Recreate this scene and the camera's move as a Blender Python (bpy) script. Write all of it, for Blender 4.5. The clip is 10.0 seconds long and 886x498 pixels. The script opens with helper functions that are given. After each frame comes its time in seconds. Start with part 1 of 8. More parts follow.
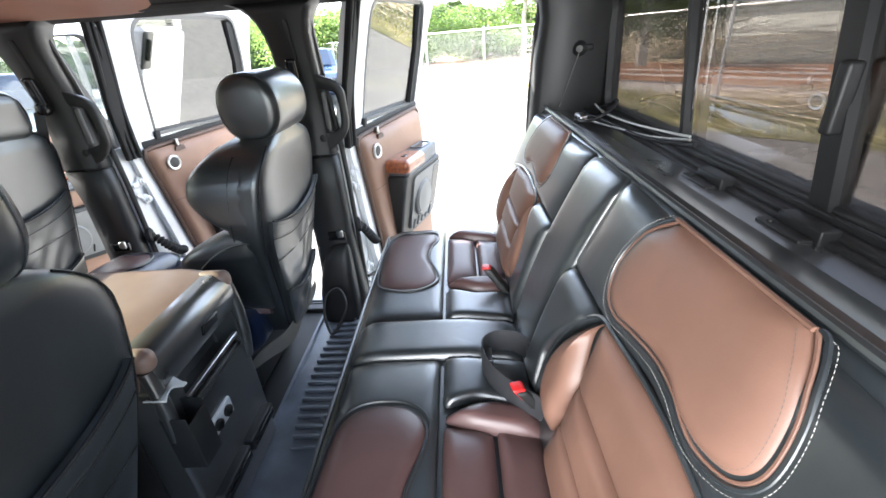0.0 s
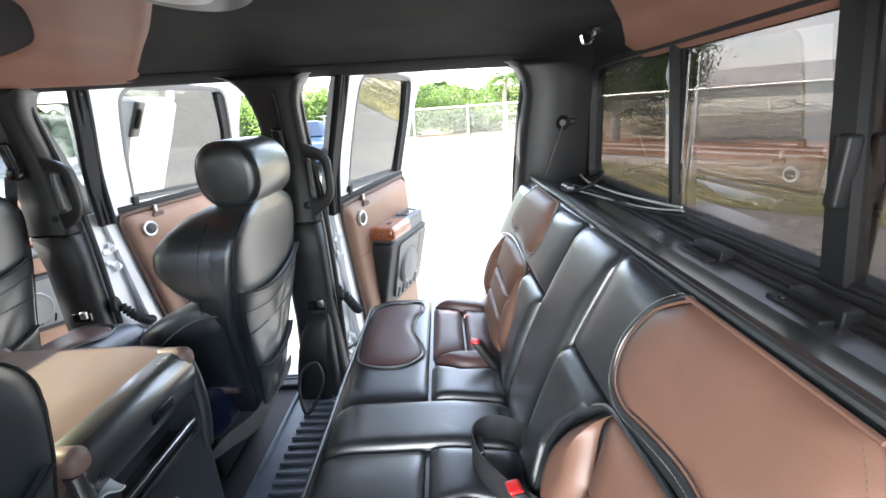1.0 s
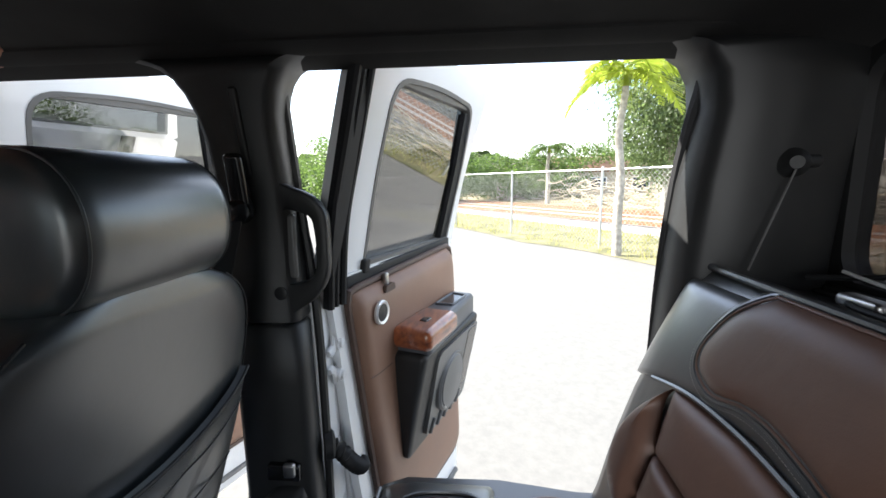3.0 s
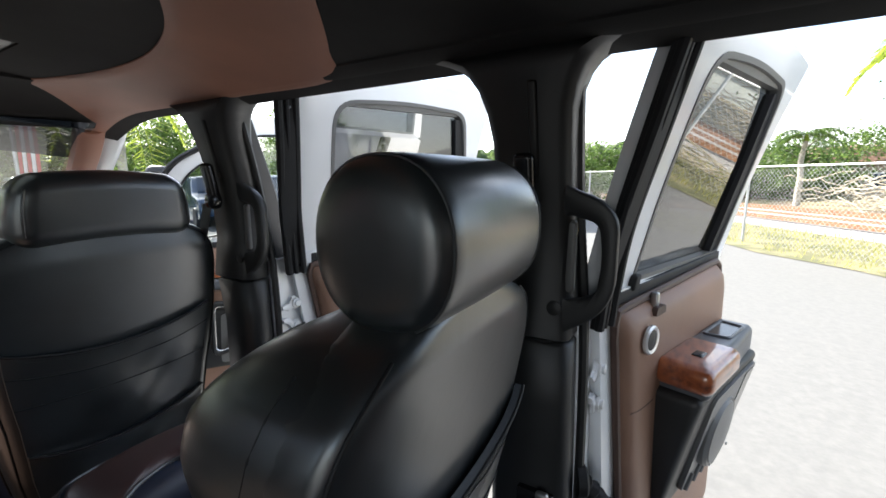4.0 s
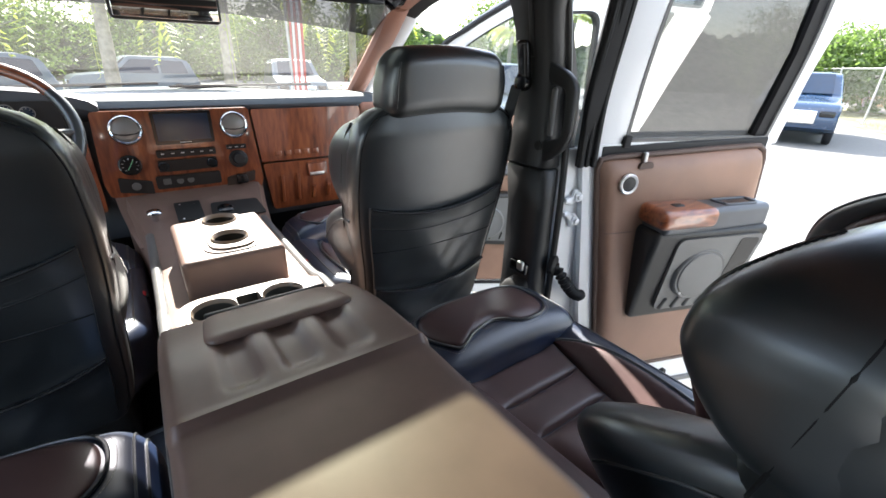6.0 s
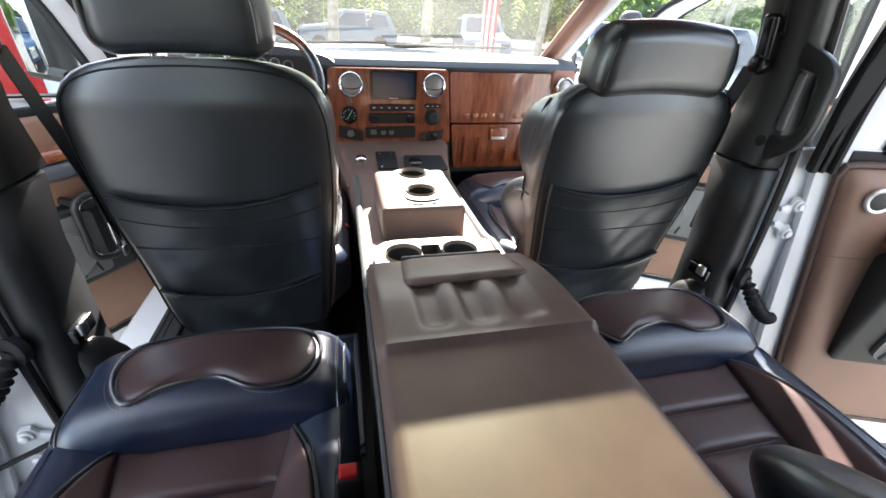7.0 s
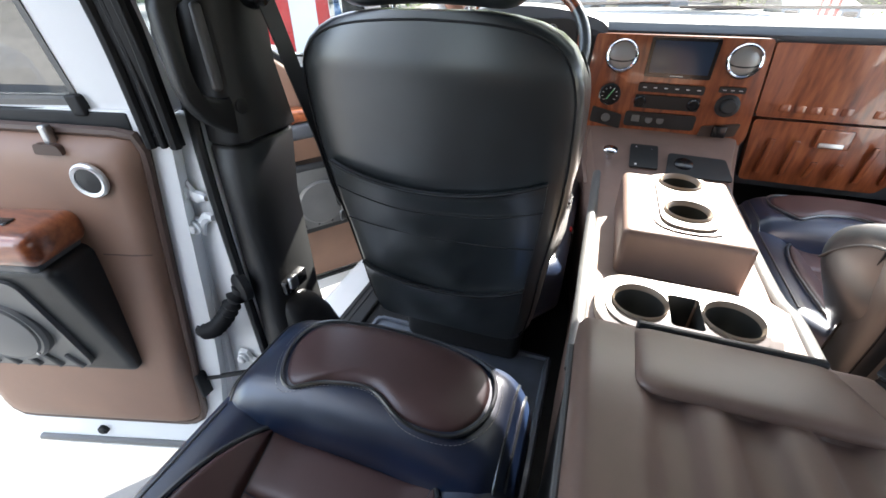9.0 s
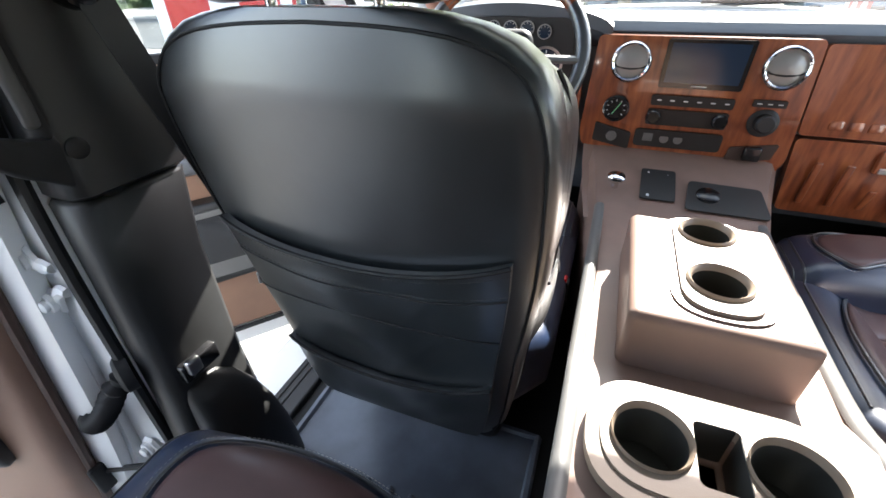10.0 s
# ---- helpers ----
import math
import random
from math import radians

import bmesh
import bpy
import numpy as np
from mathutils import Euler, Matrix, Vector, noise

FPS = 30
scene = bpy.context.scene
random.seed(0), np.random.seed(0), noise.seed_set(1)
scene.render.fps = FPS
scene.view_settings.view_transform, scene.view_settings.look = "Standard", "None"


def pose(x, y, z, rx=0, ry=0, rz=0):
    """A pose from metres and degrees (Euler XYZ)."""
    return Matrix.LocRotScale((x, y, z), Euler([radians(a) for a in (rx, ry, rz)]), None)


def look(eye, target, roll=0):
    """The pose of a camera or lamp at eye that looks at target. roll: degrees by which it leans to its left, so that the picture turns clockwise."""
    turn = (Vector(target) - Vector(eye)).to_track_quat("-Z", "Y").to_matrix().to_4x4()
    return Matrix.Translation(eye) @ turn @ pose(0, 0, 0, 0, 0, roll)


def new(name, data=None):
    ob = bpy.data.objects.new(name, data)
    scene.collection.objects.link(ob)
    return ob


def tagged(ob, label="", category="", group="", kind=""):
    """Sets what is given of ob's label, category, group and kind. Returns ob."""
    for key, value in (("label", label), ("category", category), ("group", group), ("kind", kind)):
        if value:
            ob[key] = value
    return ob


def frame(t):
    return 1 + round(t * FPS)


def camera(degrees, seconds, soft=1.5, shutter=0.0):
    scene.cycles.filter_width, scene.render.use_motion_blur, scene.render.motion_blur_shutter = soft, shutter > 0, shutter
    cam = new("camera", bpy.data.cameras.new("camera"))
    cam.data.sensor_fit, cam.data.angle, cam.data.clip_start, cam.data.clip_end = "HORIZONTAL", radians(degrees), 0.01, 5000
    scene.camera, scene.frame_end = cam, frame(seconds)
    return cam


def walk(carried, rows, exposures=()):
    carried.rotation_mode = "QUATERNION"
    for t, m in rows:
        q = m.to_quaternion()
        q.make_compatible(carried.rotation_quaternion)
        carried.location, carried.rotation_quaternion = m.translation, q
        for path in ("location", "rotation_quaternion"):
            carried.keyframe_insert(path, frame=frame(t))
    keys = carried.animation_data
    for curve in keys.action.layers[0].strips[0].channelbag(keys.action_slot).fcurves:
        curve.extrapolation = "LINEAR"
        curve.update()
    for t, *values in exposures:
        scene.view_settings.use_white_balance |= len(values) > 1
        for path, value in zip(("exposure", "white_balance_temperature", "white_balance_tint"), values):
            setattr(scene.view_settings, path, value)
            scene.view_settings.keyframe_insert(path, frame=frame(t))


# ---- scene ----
cam = camera(93.1, 10.0, soft=1.6)
PATH = [
    (0.0, (-0.735, -0.004, 1.086), (1.05, 0.093, 0.191), -4.2),
    (0.5, (-0.724, -0.01, 1.087), (1.122, 0.077, 0.322), -4.0),
    (1.0, (-0.676, -0.002, 1.078), (1.227, 0.012, 0.463), -3.1),
    (1.5, (-0.506, 0.006, 1.044), (1.431, -0.109, 0.559), -1.5),
    (2.0, (-0.278, 0.033, 1.0), (1.673, -0.152, 0.603), 0.2),
    (2.2, (-0.187, 0.029, 0.996), (1.77, -0.156, 0.627), 0.6),
    (3.3, (0.044, 0.144, 1.017), (1.974, 0.566, 0.704), -0.9),
    (3.5, (0.06, 0.185, 1.023), (1.939, 0.795, 0.707), -0.8),
    (4.0, (0.067, 0.282, 1.022), (1.763, 1.286, 0.683), -0.1),
    (4.5, (0.037, 0.392, 1.015), (1.589, 1.586, 0.606), 0.8),
    (5.0, (-0.026, 0.476, 1.013), (1.408, 1.76, 0.47), 1.3),
    (5.2, (-0.041, 0.492, 1.011), (1.34, 1.809, 0.411), 1.4),
    (6.3, (-0.155, 0.553, 0.993), (0.747, 2.113, 0.126), 1.8),
    (6.5, (-0.162, 0.549, 1.003), (0.612, 2.156, 0.098), 2.2),
    (7.0, (-0.201, 0.547, 1.025), (0.219, 2.242, 0.051), 2.9),
    (7.5, (-0.225, 0.533, 1.029), (-0.133, 2.247, 0.003), 2.4),
    (8.0, (-0.233, 0.573, 1.012), (-0.445, 2.253, -0.051), 1.6),
    (8.5, (-0.236, 0.65, 1.009), (-0.65, 2.28, -0.073), 0.8),
    (9.0, (-0.209, 0.796, 0.977), (-0.776, 2.376, -0.11), -0.1),
    (9.5, (-0.176, 0.932, 0.968), (-0.832, 2.48, -0.115), -1.4),
    (10.0, (-0.194, 1.071, 0.958), (-0.811, 2.633, -0.127), -1.0),
]
EXPOSURES = [(0.0, 4.12), (1.0, 4.0), (1.5, 3.80), (2.2, 3.45), (3.5, 2.44), (4.5, 2.68), (5.0, 2.88), (6.5, 3.38), (7.3, 3.66), (8.0, 3.70), (9.0, 3.62), (10.0, 3.74)]
walk(cam, [(t, look(eye, aim, roll)) for t, eye, aim, roll in PATH], EXPOSURES)

# ---- sky and sun ----
SUN_EL, SUN_AZ = radians(36.3), radians(15)   # azimuth from the truck's nose towards its right side
world = bpy.data.worlds.new("sky")
scene.world = world
world.use_nodes = True
wn, wl = world.node_tree.nodes, world.node_tree.links
wbg = wn["Background"]
sky = wn.new("ShaderNodeTexSky")
sky.sky_type, sky.sun_disc = "NISHITA", False
sky.sun_elevation, sky.sun_rotation = SUN_EL, SUN_AZ
sky.air_density, sky.dust_density, sky.ozone_density = 1.0, 1.2, 1.0
wco = wn.new("ShaderNodeTexCoord")
wmap = wn.new("ShaderNodeMapping")
wmap.inputs["Scale"].default_value = (1.0, 1.0, 2.6)
wno = wn.new("ShaderNodeTexNoise")
wno.inputs["Scale"].default_value, wno.inputs["Detail"].default_value, wno.inputs["Roughness"].default_value = 3.1, 8.0, 0.6
wra = wn.new("ShaderNodeValToRGB")
wra.color_ramp.elements[0].position, wra.color_ramp.elements[1].position = 0.42, 0.66
wmx = wn.new("ShaderNodeMixRGB")
wmx.inputs[2].default_value = (5.6, 5.75, 6.0, 1)
wl.new(wco.outputs["Generated"], wmap.inputs["Vector"])
wl.new(wmap.outputs["Vector"], wno.inputs["Vector"])
wl.new(wno.outputs["Fac"], wra.inputs["Fac"])
wl.new(wra.outputs["Color"], wmx.inputs[0])
wl.new(sky.outputs["Color"], wmx.inputs[1])
wl.new(wmx.outputs["Color"], wbg.inputs["Color"])
wbg.inputs["Strength"].default_value = 0.10
sun = new("sun", bpy.data.lights.new("sun", "SUN"))
sun.data.energy, sun.data.angle, sun.data.color = 3.0, radians(0.55), (1.0, 0.955, 0.88)
sun.matrix_world = look((math.sin(SUN_AZ) * math.cos(SUN_EL) * 40, math.cos(SUN_AZ) * math.cos(SUN_EL) * 40, math.sin(SUN_EL) * 40), (0, 0, 0))

# daylight through the open rear door on the driver side, at whose sill the walk begins
door_light = new("door_daylight", bpy.data.lights.new("door_daylight", "AREA"))
door_light.data.shape, door_light.data.size, door_light.data.size_y = "RECTANGLE", 0.60, 0.95
door_light.data.energy, door_light.data.color, door_light.data.spread = 0.60, (0.97, 0.985, 1.0), radians(80)
door_light.matrix_world = look((-0.93, 0.04, 0.74), (0.0, -0.32, 0.52))


# ---- materials ----
def material(name, base, rough=0.5, metal=0.0, vary=0.12, scale=6.0, grain=0.0, grain_scale=400.0, bump=0.15, second=None, mix=(0.4, 0.65), coat=0.0, rough_vary=0.08, spec=0.5, coat_rough=0.04, coat_ior=1.5, stretch=(1, 1, 1), detail=5.0, wrinkle=0.0):
    """A principled surface with colour change at a large scale, a fine grain in relief and uneven gloss."""
    m = bpy.data.materials.new(name)
    m.use_nodes = True
    n, l = m.node_tree.nodes, m.node_tree.links
    b = n["Principled BSDF"]
    co = n.new("ShaderNodeTexCoord")
    mp = n.new("ShaderNodeMapping")
    mp.inputs["Scale"].default_value = stretch
    l.new(co.outputs["Object"], mp.inputs["Vector"])
    big = n.new("ShaderNodeTexNoise")
    big.inputs["Scale"].default_value, big.inputs["Detail"].default_value = scale, detail
    l.new(mp.outputs["Vector"], big.inputs["Vector"])
    ramp = n.new("ShaderNodeValToRGB")
    dark = [c * (1 - vary) for c in base]
    light = second or [min(1, c * (1 + vary)) for c in base]
    ramp.color_ramp.elements[0].position, ramp.color_ramp.elements[1].position = mix
    ramp.color_ramp.elements[0].color, ramp.color_ramp.elements[1].color = (*dark, 1), (*light, 1)
    l.new(big.outputs["Fac"], ramp.inputs["Fac"])
    l.new(ramp.outputs["Color"], b.inputs["Base Color"])
    rr = n.new("ShaderNodeMapRange")
    rr.inputs["To Min"].default_value, rr.inputs["To Max"].default_value = max(0.02, rough - rough_vary), min(1, rough + rough_vary)
    l.new(big.outputs["Fac"], rr.inputs["Value"])
    l.new(rr.outputs["Result"], b.inputs["Roughness"])
    b.inputs["Metallic"].default_value = metal
    b.inputs["Specular IOR Level"].default_value = spec
    b.inputs["Coat Weight"].default_value = coat
    b.inputs["Coat Roughness"].default_value = coat_rough
    b.inputs["Coat IOR"].default_value = coat_ior
    if grain:
        g = n.new("ShaderNodeTexVoronoi")
        g.inputs["Scale"].default_value = grain_scale
        l.new(mp.outputs["Vector"], g.inputs["Vector"])
        g2 = n.new("ShaderNodeTexNoise")
        g2.inputs["Scale"].default_value, g2.inputs["Detail"].default_value = grain_scale * 0.08, 3
        l.new(mp.outputs["Vector"], g2.inputs["Vector"])
        add = n.new("ShaderNodeMath")
        add.operation = "MULTIPLY_ADD"
        add.inputs[1].default_value = 0.35
        l.new(g.outputs["Distance"], add.inputs[0])
        l.new(g2.outputs["Fac"], add.inputs[2])
        bp = n.new("ShaderNodeBump")
        bp.inputs["Strength"].default_value, bp.inputs["Distance"].default_value = bump, grain
        l.new(add.outputs["Value"], bp.inputs["Height"])
        l.new(bp.outputs["Normal"], b.inputs["Normal"])
        if wrinkle:
            w = n.new("ShaderNodeTexNoise")
            w.inputs["Scale"].default_value, w.inputs["Detail"].default_value, w.inputs["Distortion"].default_value = 15, 4, 1.2
            l.new(mp.outputs["Vector"], w.inputs["Vector"])
            bw = n.new("ShaderNodeBump")
            bw.inputs["Strength"].default_value, bw.inputs["Distance"].default_value = 0.6, wrinkle
            l.new(w.outputs["Fac"], bw.inputs["Height"])
            l.new(bw.outputs["Normal"], bp.inputs["Normal"])
    return m


def wood_material(name, along):
    m = bpy.data.materials.new(name)
    m.use_nodes = True
    n, l = m.node_tree.nodes, m.node_tree.links
    b = n["Principled BSDF"]
    co, mp = n.new("ShaderNodeTexCoord"), n.new("ShaderNodeMapping")
    mp.inputs["Scale"].default_value = along
    l.new(co.outputs["Object"], mp.inputs["Vector"])
    warp = n.new("ShaderNodeTexNoise")
    warp.inputs["Scale"].default_value, warp.inputs["Detail"].default_value, warp.inputs["Distortion"].default_value = 1.0, 6, 1.4
    l.new(mp.outputs["Vector"], warp.inputs["Vector"])
    wave = n.new("ShaderNodeTexNoise")
    wave.inputs["Scale"].default_value, wave.inputs["Detail"].default_value = 3.2, 8
    l.new(mp.outputs["Vector"], wave.inputs["Vector"])
    mixf = n.new("ShaderNodeMath")
    mixf.operation = "MULTIPLY_ADD"
    mixf.inputs[1].default_value = 0.5
    l.new(wave.outputs["Fac"], mixf.inputs[0])
    half = n.new("ShaderNodeMath")
    half.operation = "MULTIPLY"
    half.inputs[1].default_value = 0.5
    l.new(warp.outputs["Fac"], half.inputs[0])
    l.new(half.outputs["Value"], mixf.inputs[2])
    ramp = n.new("ShaderNodeValToRGB")
    e = ramp.color_ramp.elements
    e[0].position, e[0].color = 0.34, (0.095, 0.022, 0.009, 1)
    e[1].position, e[1].color = 0.66, (0.37, 0.115, 0.040, 1)
    k = ramp.color_ramp.elements.new(0.47)
    k.color = (0.22, 0.058, 0.021, 1)
    l.new(mixf.outputs["Value"], ramp.inputs["Fac"])
    l.new(ramp.outputs["Color"], b.inputs["Base Color"])
    b.inputs["Roughness"].default_value = 0.3
    b.inputs["Coat Weight"].default_value, b.inputs["Coat Roughness"].default_value = 0.9, 0.03
    return m


def glass_material(name, tint, through_share, rough=0.0, mirror_share=0.035, dust=0.0):
    """A thin pane: straight through with a tint, a mirror by Fresnel, and a film of dust with run marks."""
    m = bpy.data.materials.new(name)
    m.use_nodes = True
    n, l = m.node_tree.nodes, m.node_tree.links
    n.remove(n["Principled BSDF"])
    tr, gl, mx, lw = n.new("ShaderNodeBsdfTransparent"), n.new("ShaderNodeBsdfGlossy"), n.new("ShaderNodeMixShader"), n.new("ShaderNodeLayerWeight")
    tr.inputs["Color"].default_value = (*[(c * through_share) ** 0.5 for c in tint], 1)
    gl.inputs["Roughness"].default_value = rough
    lw.inputs["Blend"].default_value = 0.5
    steep, share = n.new("ShaderNodeMath"), n.new("ShaderNodeMath")
    steep.operation, share.operation = "POWER", "MULTIPLY_ADD"
    steep.inputs[1].default_value, share.inputs[1].default_value, share.inputs[2].default_value = 4.5, 0.55, mirror_share
    l.new(lw.outputs["Facing"], steep.inputs[0])
    l.new(steep.outputs["Value"], share.inputs[0])
    l.new(share.outputs["Value"], mx.inputs["Fac"])
    l.new(tr.outputs["BSDF"], mx.inputs[1])
    l.new(gl.outputs["BSDF"], mx.inputs[2])
    last = mx
    if dust:
        film, co, mp, no, rg, dm = n.new("ShaderNodeBsdfTranslucent"), n.new("ShaderNodeTexCoord"), n.new("ShaderNodeMapping"), n.new("ShaderNodeTexNoise"), n.new("ShaderNodeMapRange"), n.new("ShaderNodeMixShader")
        film.inputs["Color"].default_value = (0.62, 0.52, 0.46, 1)
        mp.inputs["Scale"].default_value = (60, 60, 5)
        no.inputs["Scale"].default_value, no.inputs["Detail"].default_value = 1.0, 5
        rg.inputs["To Min"].default_value, rg.inputs["To Max"].default_value = dust * 0.88, dust * 1.12
        l.new(co.outputs["Object"], mp.inputs["Vector"])
        l.new(mp.outputs["Vector"], no.inputs["Vector"])
        l.new(no.outputs["Fac"], rg.inputs["Value"])
        l.new(rg.outputs["Result"], dm.inputs["Fac"])
        l.new(mx.outputs["Shader"], dm.inputs[1])
        l.new(film.outputs["BSDF"], dm.inputs[2])
        last = dm
    l.new(last.outputs["Shader"], n["Material Output"].inputs["Surface"])
    return m


def glow_material(name, colour, strength):
    m = material(name, colour, 0.4)
    b = m.node_tree.nodes["Principled BSDF"]
    b.inputs["Emission Color"].default_value, b.inputs["Emission Strength"].default_value = (*colour, 1), strength
    return m


def leaf_material(name, base, second):
    m = material(name, base, 0.5, second=second, scale=3.0, mix=(0.3, 0.7))
    n, l = m.node_tree.nodes, m.node_tree.links
    b = n["Principled BSDF"]
    tl, mx = n.new("ShaderNodeBsdfTranslucent"), n.new("ShaderNodeMixShader")
    tl.inputs["Color"].default_value = (*[min(1, c * 1.6) for c in second], 1)
    mx.inputs["Fac"].default_value = 0.5
    l.new(b.outputs["BSDF"], mx.inputs[1])
    l.new(tl.outputs["BSDF"], mx.inputs[2])
    l.new(mx.outputs["Shader"], n["Material Output"].inputs["Surface"])
    return m


BLACK = material("black_leather", (0.0195, 0.0245, 0.0275), 0.42, spec=0.5, coat=1.0, coat_rough=0.30, coat_ior=1.72, wrinkle=0.0013, grain=0.0006, grain_scale=700, bump=0.25, vary=0.25, scale=9)
# the seats' black leather, with the sky's blue reflection put into its colour
SKYBLACK = material("black_leather_sky_tint", (0.0075, 0.0200, 0.056), 0.38, spec=0.8, coat=0.5, coat_rough=0.36, grain=0.0006, grain_scale=700, bump=0.25, vary=0.25, scale=9)
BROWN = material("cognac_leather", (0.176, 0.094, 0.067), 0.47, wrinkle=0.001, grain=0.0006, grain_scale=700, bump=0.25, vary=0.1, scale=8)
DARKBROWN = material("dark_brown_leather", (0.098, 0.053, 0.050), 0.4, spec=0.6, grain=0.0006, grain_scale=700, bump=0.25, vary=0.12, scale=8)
LID = material("console_leather", (0.222, 0.146, 0.116), 0.45, coat=0.25, coat_rough=0.27, grain=0.0006, grain_scale=520, bump=0.13, vary=0.12, scale=7)
# door leather darkened: the shadow at the panel's edge is put into the colour
DOORSHADE = material("door_leather_shade", (0.075, 0.043, 0.032), 0.55, vary=0.1)
DOORBROWN = material("door_leather", (0.235, 0.135, 0.092), 0.5, grain=0.0006, grain_scale=600, bump=0.3, vary=0.08, scale=6)
PLASTIC = material("black_plastic", (0.0165, 0.017, 0.0175), 0.48, spec=0.45, grain=0.0004, grain_scale=900, bump=0.3, vary=0.15)
GLOSSPLASTIC = material("gloss_black", (0.01, 0.01, 0.011), 0.18, vary=0.1)
SATIN = material("satin_console", (0.040, 0.042, 0.043), 0.3, spec=0.8, coat=1.0, coat_ior=1.8, coat_rough=0.22, grain=0.0004, grain_scale=700, bump=0.12, vary=0.15)
GREYPLASTIC = material("grey_plastic", (0.12, 0.12, 0.118), 0.42, grain=0.0004, grain_scale=900, bump=0.25, vary=0.08)
RUBBER = material("rubber", (0.012, 0.0125, 0.014), 0.6, spec=0.35, grain=0.0006, grain_scale=300, bump=0.3, vary=0.3, scale=5)
# rubber lightened and blued: sky reflection on the mats is put into the colour
MAT = material("floor_mat", (0.125, 0.146, 0.182), 0.40, grain=0.0007, grain_scale=260, bump=0.35, vary=0.3, scale=5)
LINER = material("headliner", (0.030, 0.0295, 0.029), 0.85, spec=0.2, grain=0.0008, grain_scale=500, bump=0.3, vary=0.35, scale=2.4)
LINERBROWN = material("headliner_brown", (0.35, 0.168, 0.114), 0.55, grain=0.0006, grain_scale=600, bump=0.25, vary=0.1, scale=4)
WHITE = material("white_paint", (0.74, 0.75, 0.76), 0.3, vary=0.02, coat=0.5, scale=3)
CHROME = material("chrome", (0.82, 0.83, 0.84), 0.09, metal=1.0, vary=0.04, rough_vary=0.04)
STEEL = material("steel", (0.5, 0.5, 0.5), 0.32, metal=1.0, vary=0.15, scale=20)
VENTGREY = material("vent_grey", (0.34, 0.335, 0.32), 0.4, metal=0.5, vary=0.05)
RINGSILVER = material("silver_ring", (0.78, 0.78, 0.77), 0.34, metal=0.6, vary=0.03, rough_vary=0.03)
WOOD_V = wood_material("burl_veneer_upright", (22, 22, 3))
WOOD_H = wood_material("burl_veneer_level", (6, 22, 26))
GLASS = glass_material("door_glass", (0.66, 0.67, 0.66), 0.10, mirror_share=0.24)
FRONTGLASS = glass_material("front_door_glass", (0.80, 0.86, 0.86), 0.72, mirror_share=0.06)
TINT = glass_material("rear_glass", (0.56, 0.50, 0.48), 0.19, mirror_share=0.15)
SHIELD = glass_material("windscreen_glass", (0.64, 0.70, 0.655), 0.43, mirror_share=0.05, dust=0.02)
DISPLAY = material("display", (0.022, 0.040, 0.072), 0.14, vary=0.05)
SCREEN = material("screen", (0.010, 0.022, 0.045), 0.16, vary=0.05)
WELL = material("dark_well", (0.03, 0.03, 0.027), 0.9, vary=0.1, spec=0.1)
THREAD = material("thread", (0.42, 0.40, 0.37), 0.7, vary=0.1)
DARKTHREAD = material("dark_thread", (0.09, 0.085, 0.08), 0.7, vary=0.1)
REDPLASTIC = material("red_plastic", (0.62, 0.02, 0.02), 0.35, vary=0.05)
WEBBING = material("webbing", (0.022, 0.023, 0.026), 0.6, grain=0.0006, grain_scale=300, bump=0.4, vary=0.15, scale=30)
PRINT = material("white_print", (0.75, 0.75, 0.75), 0.5, vary=0.02)
LABELWHITE = material("label_plate", (0.6, 0.62, 0.62), 0.35, vary=0.05)


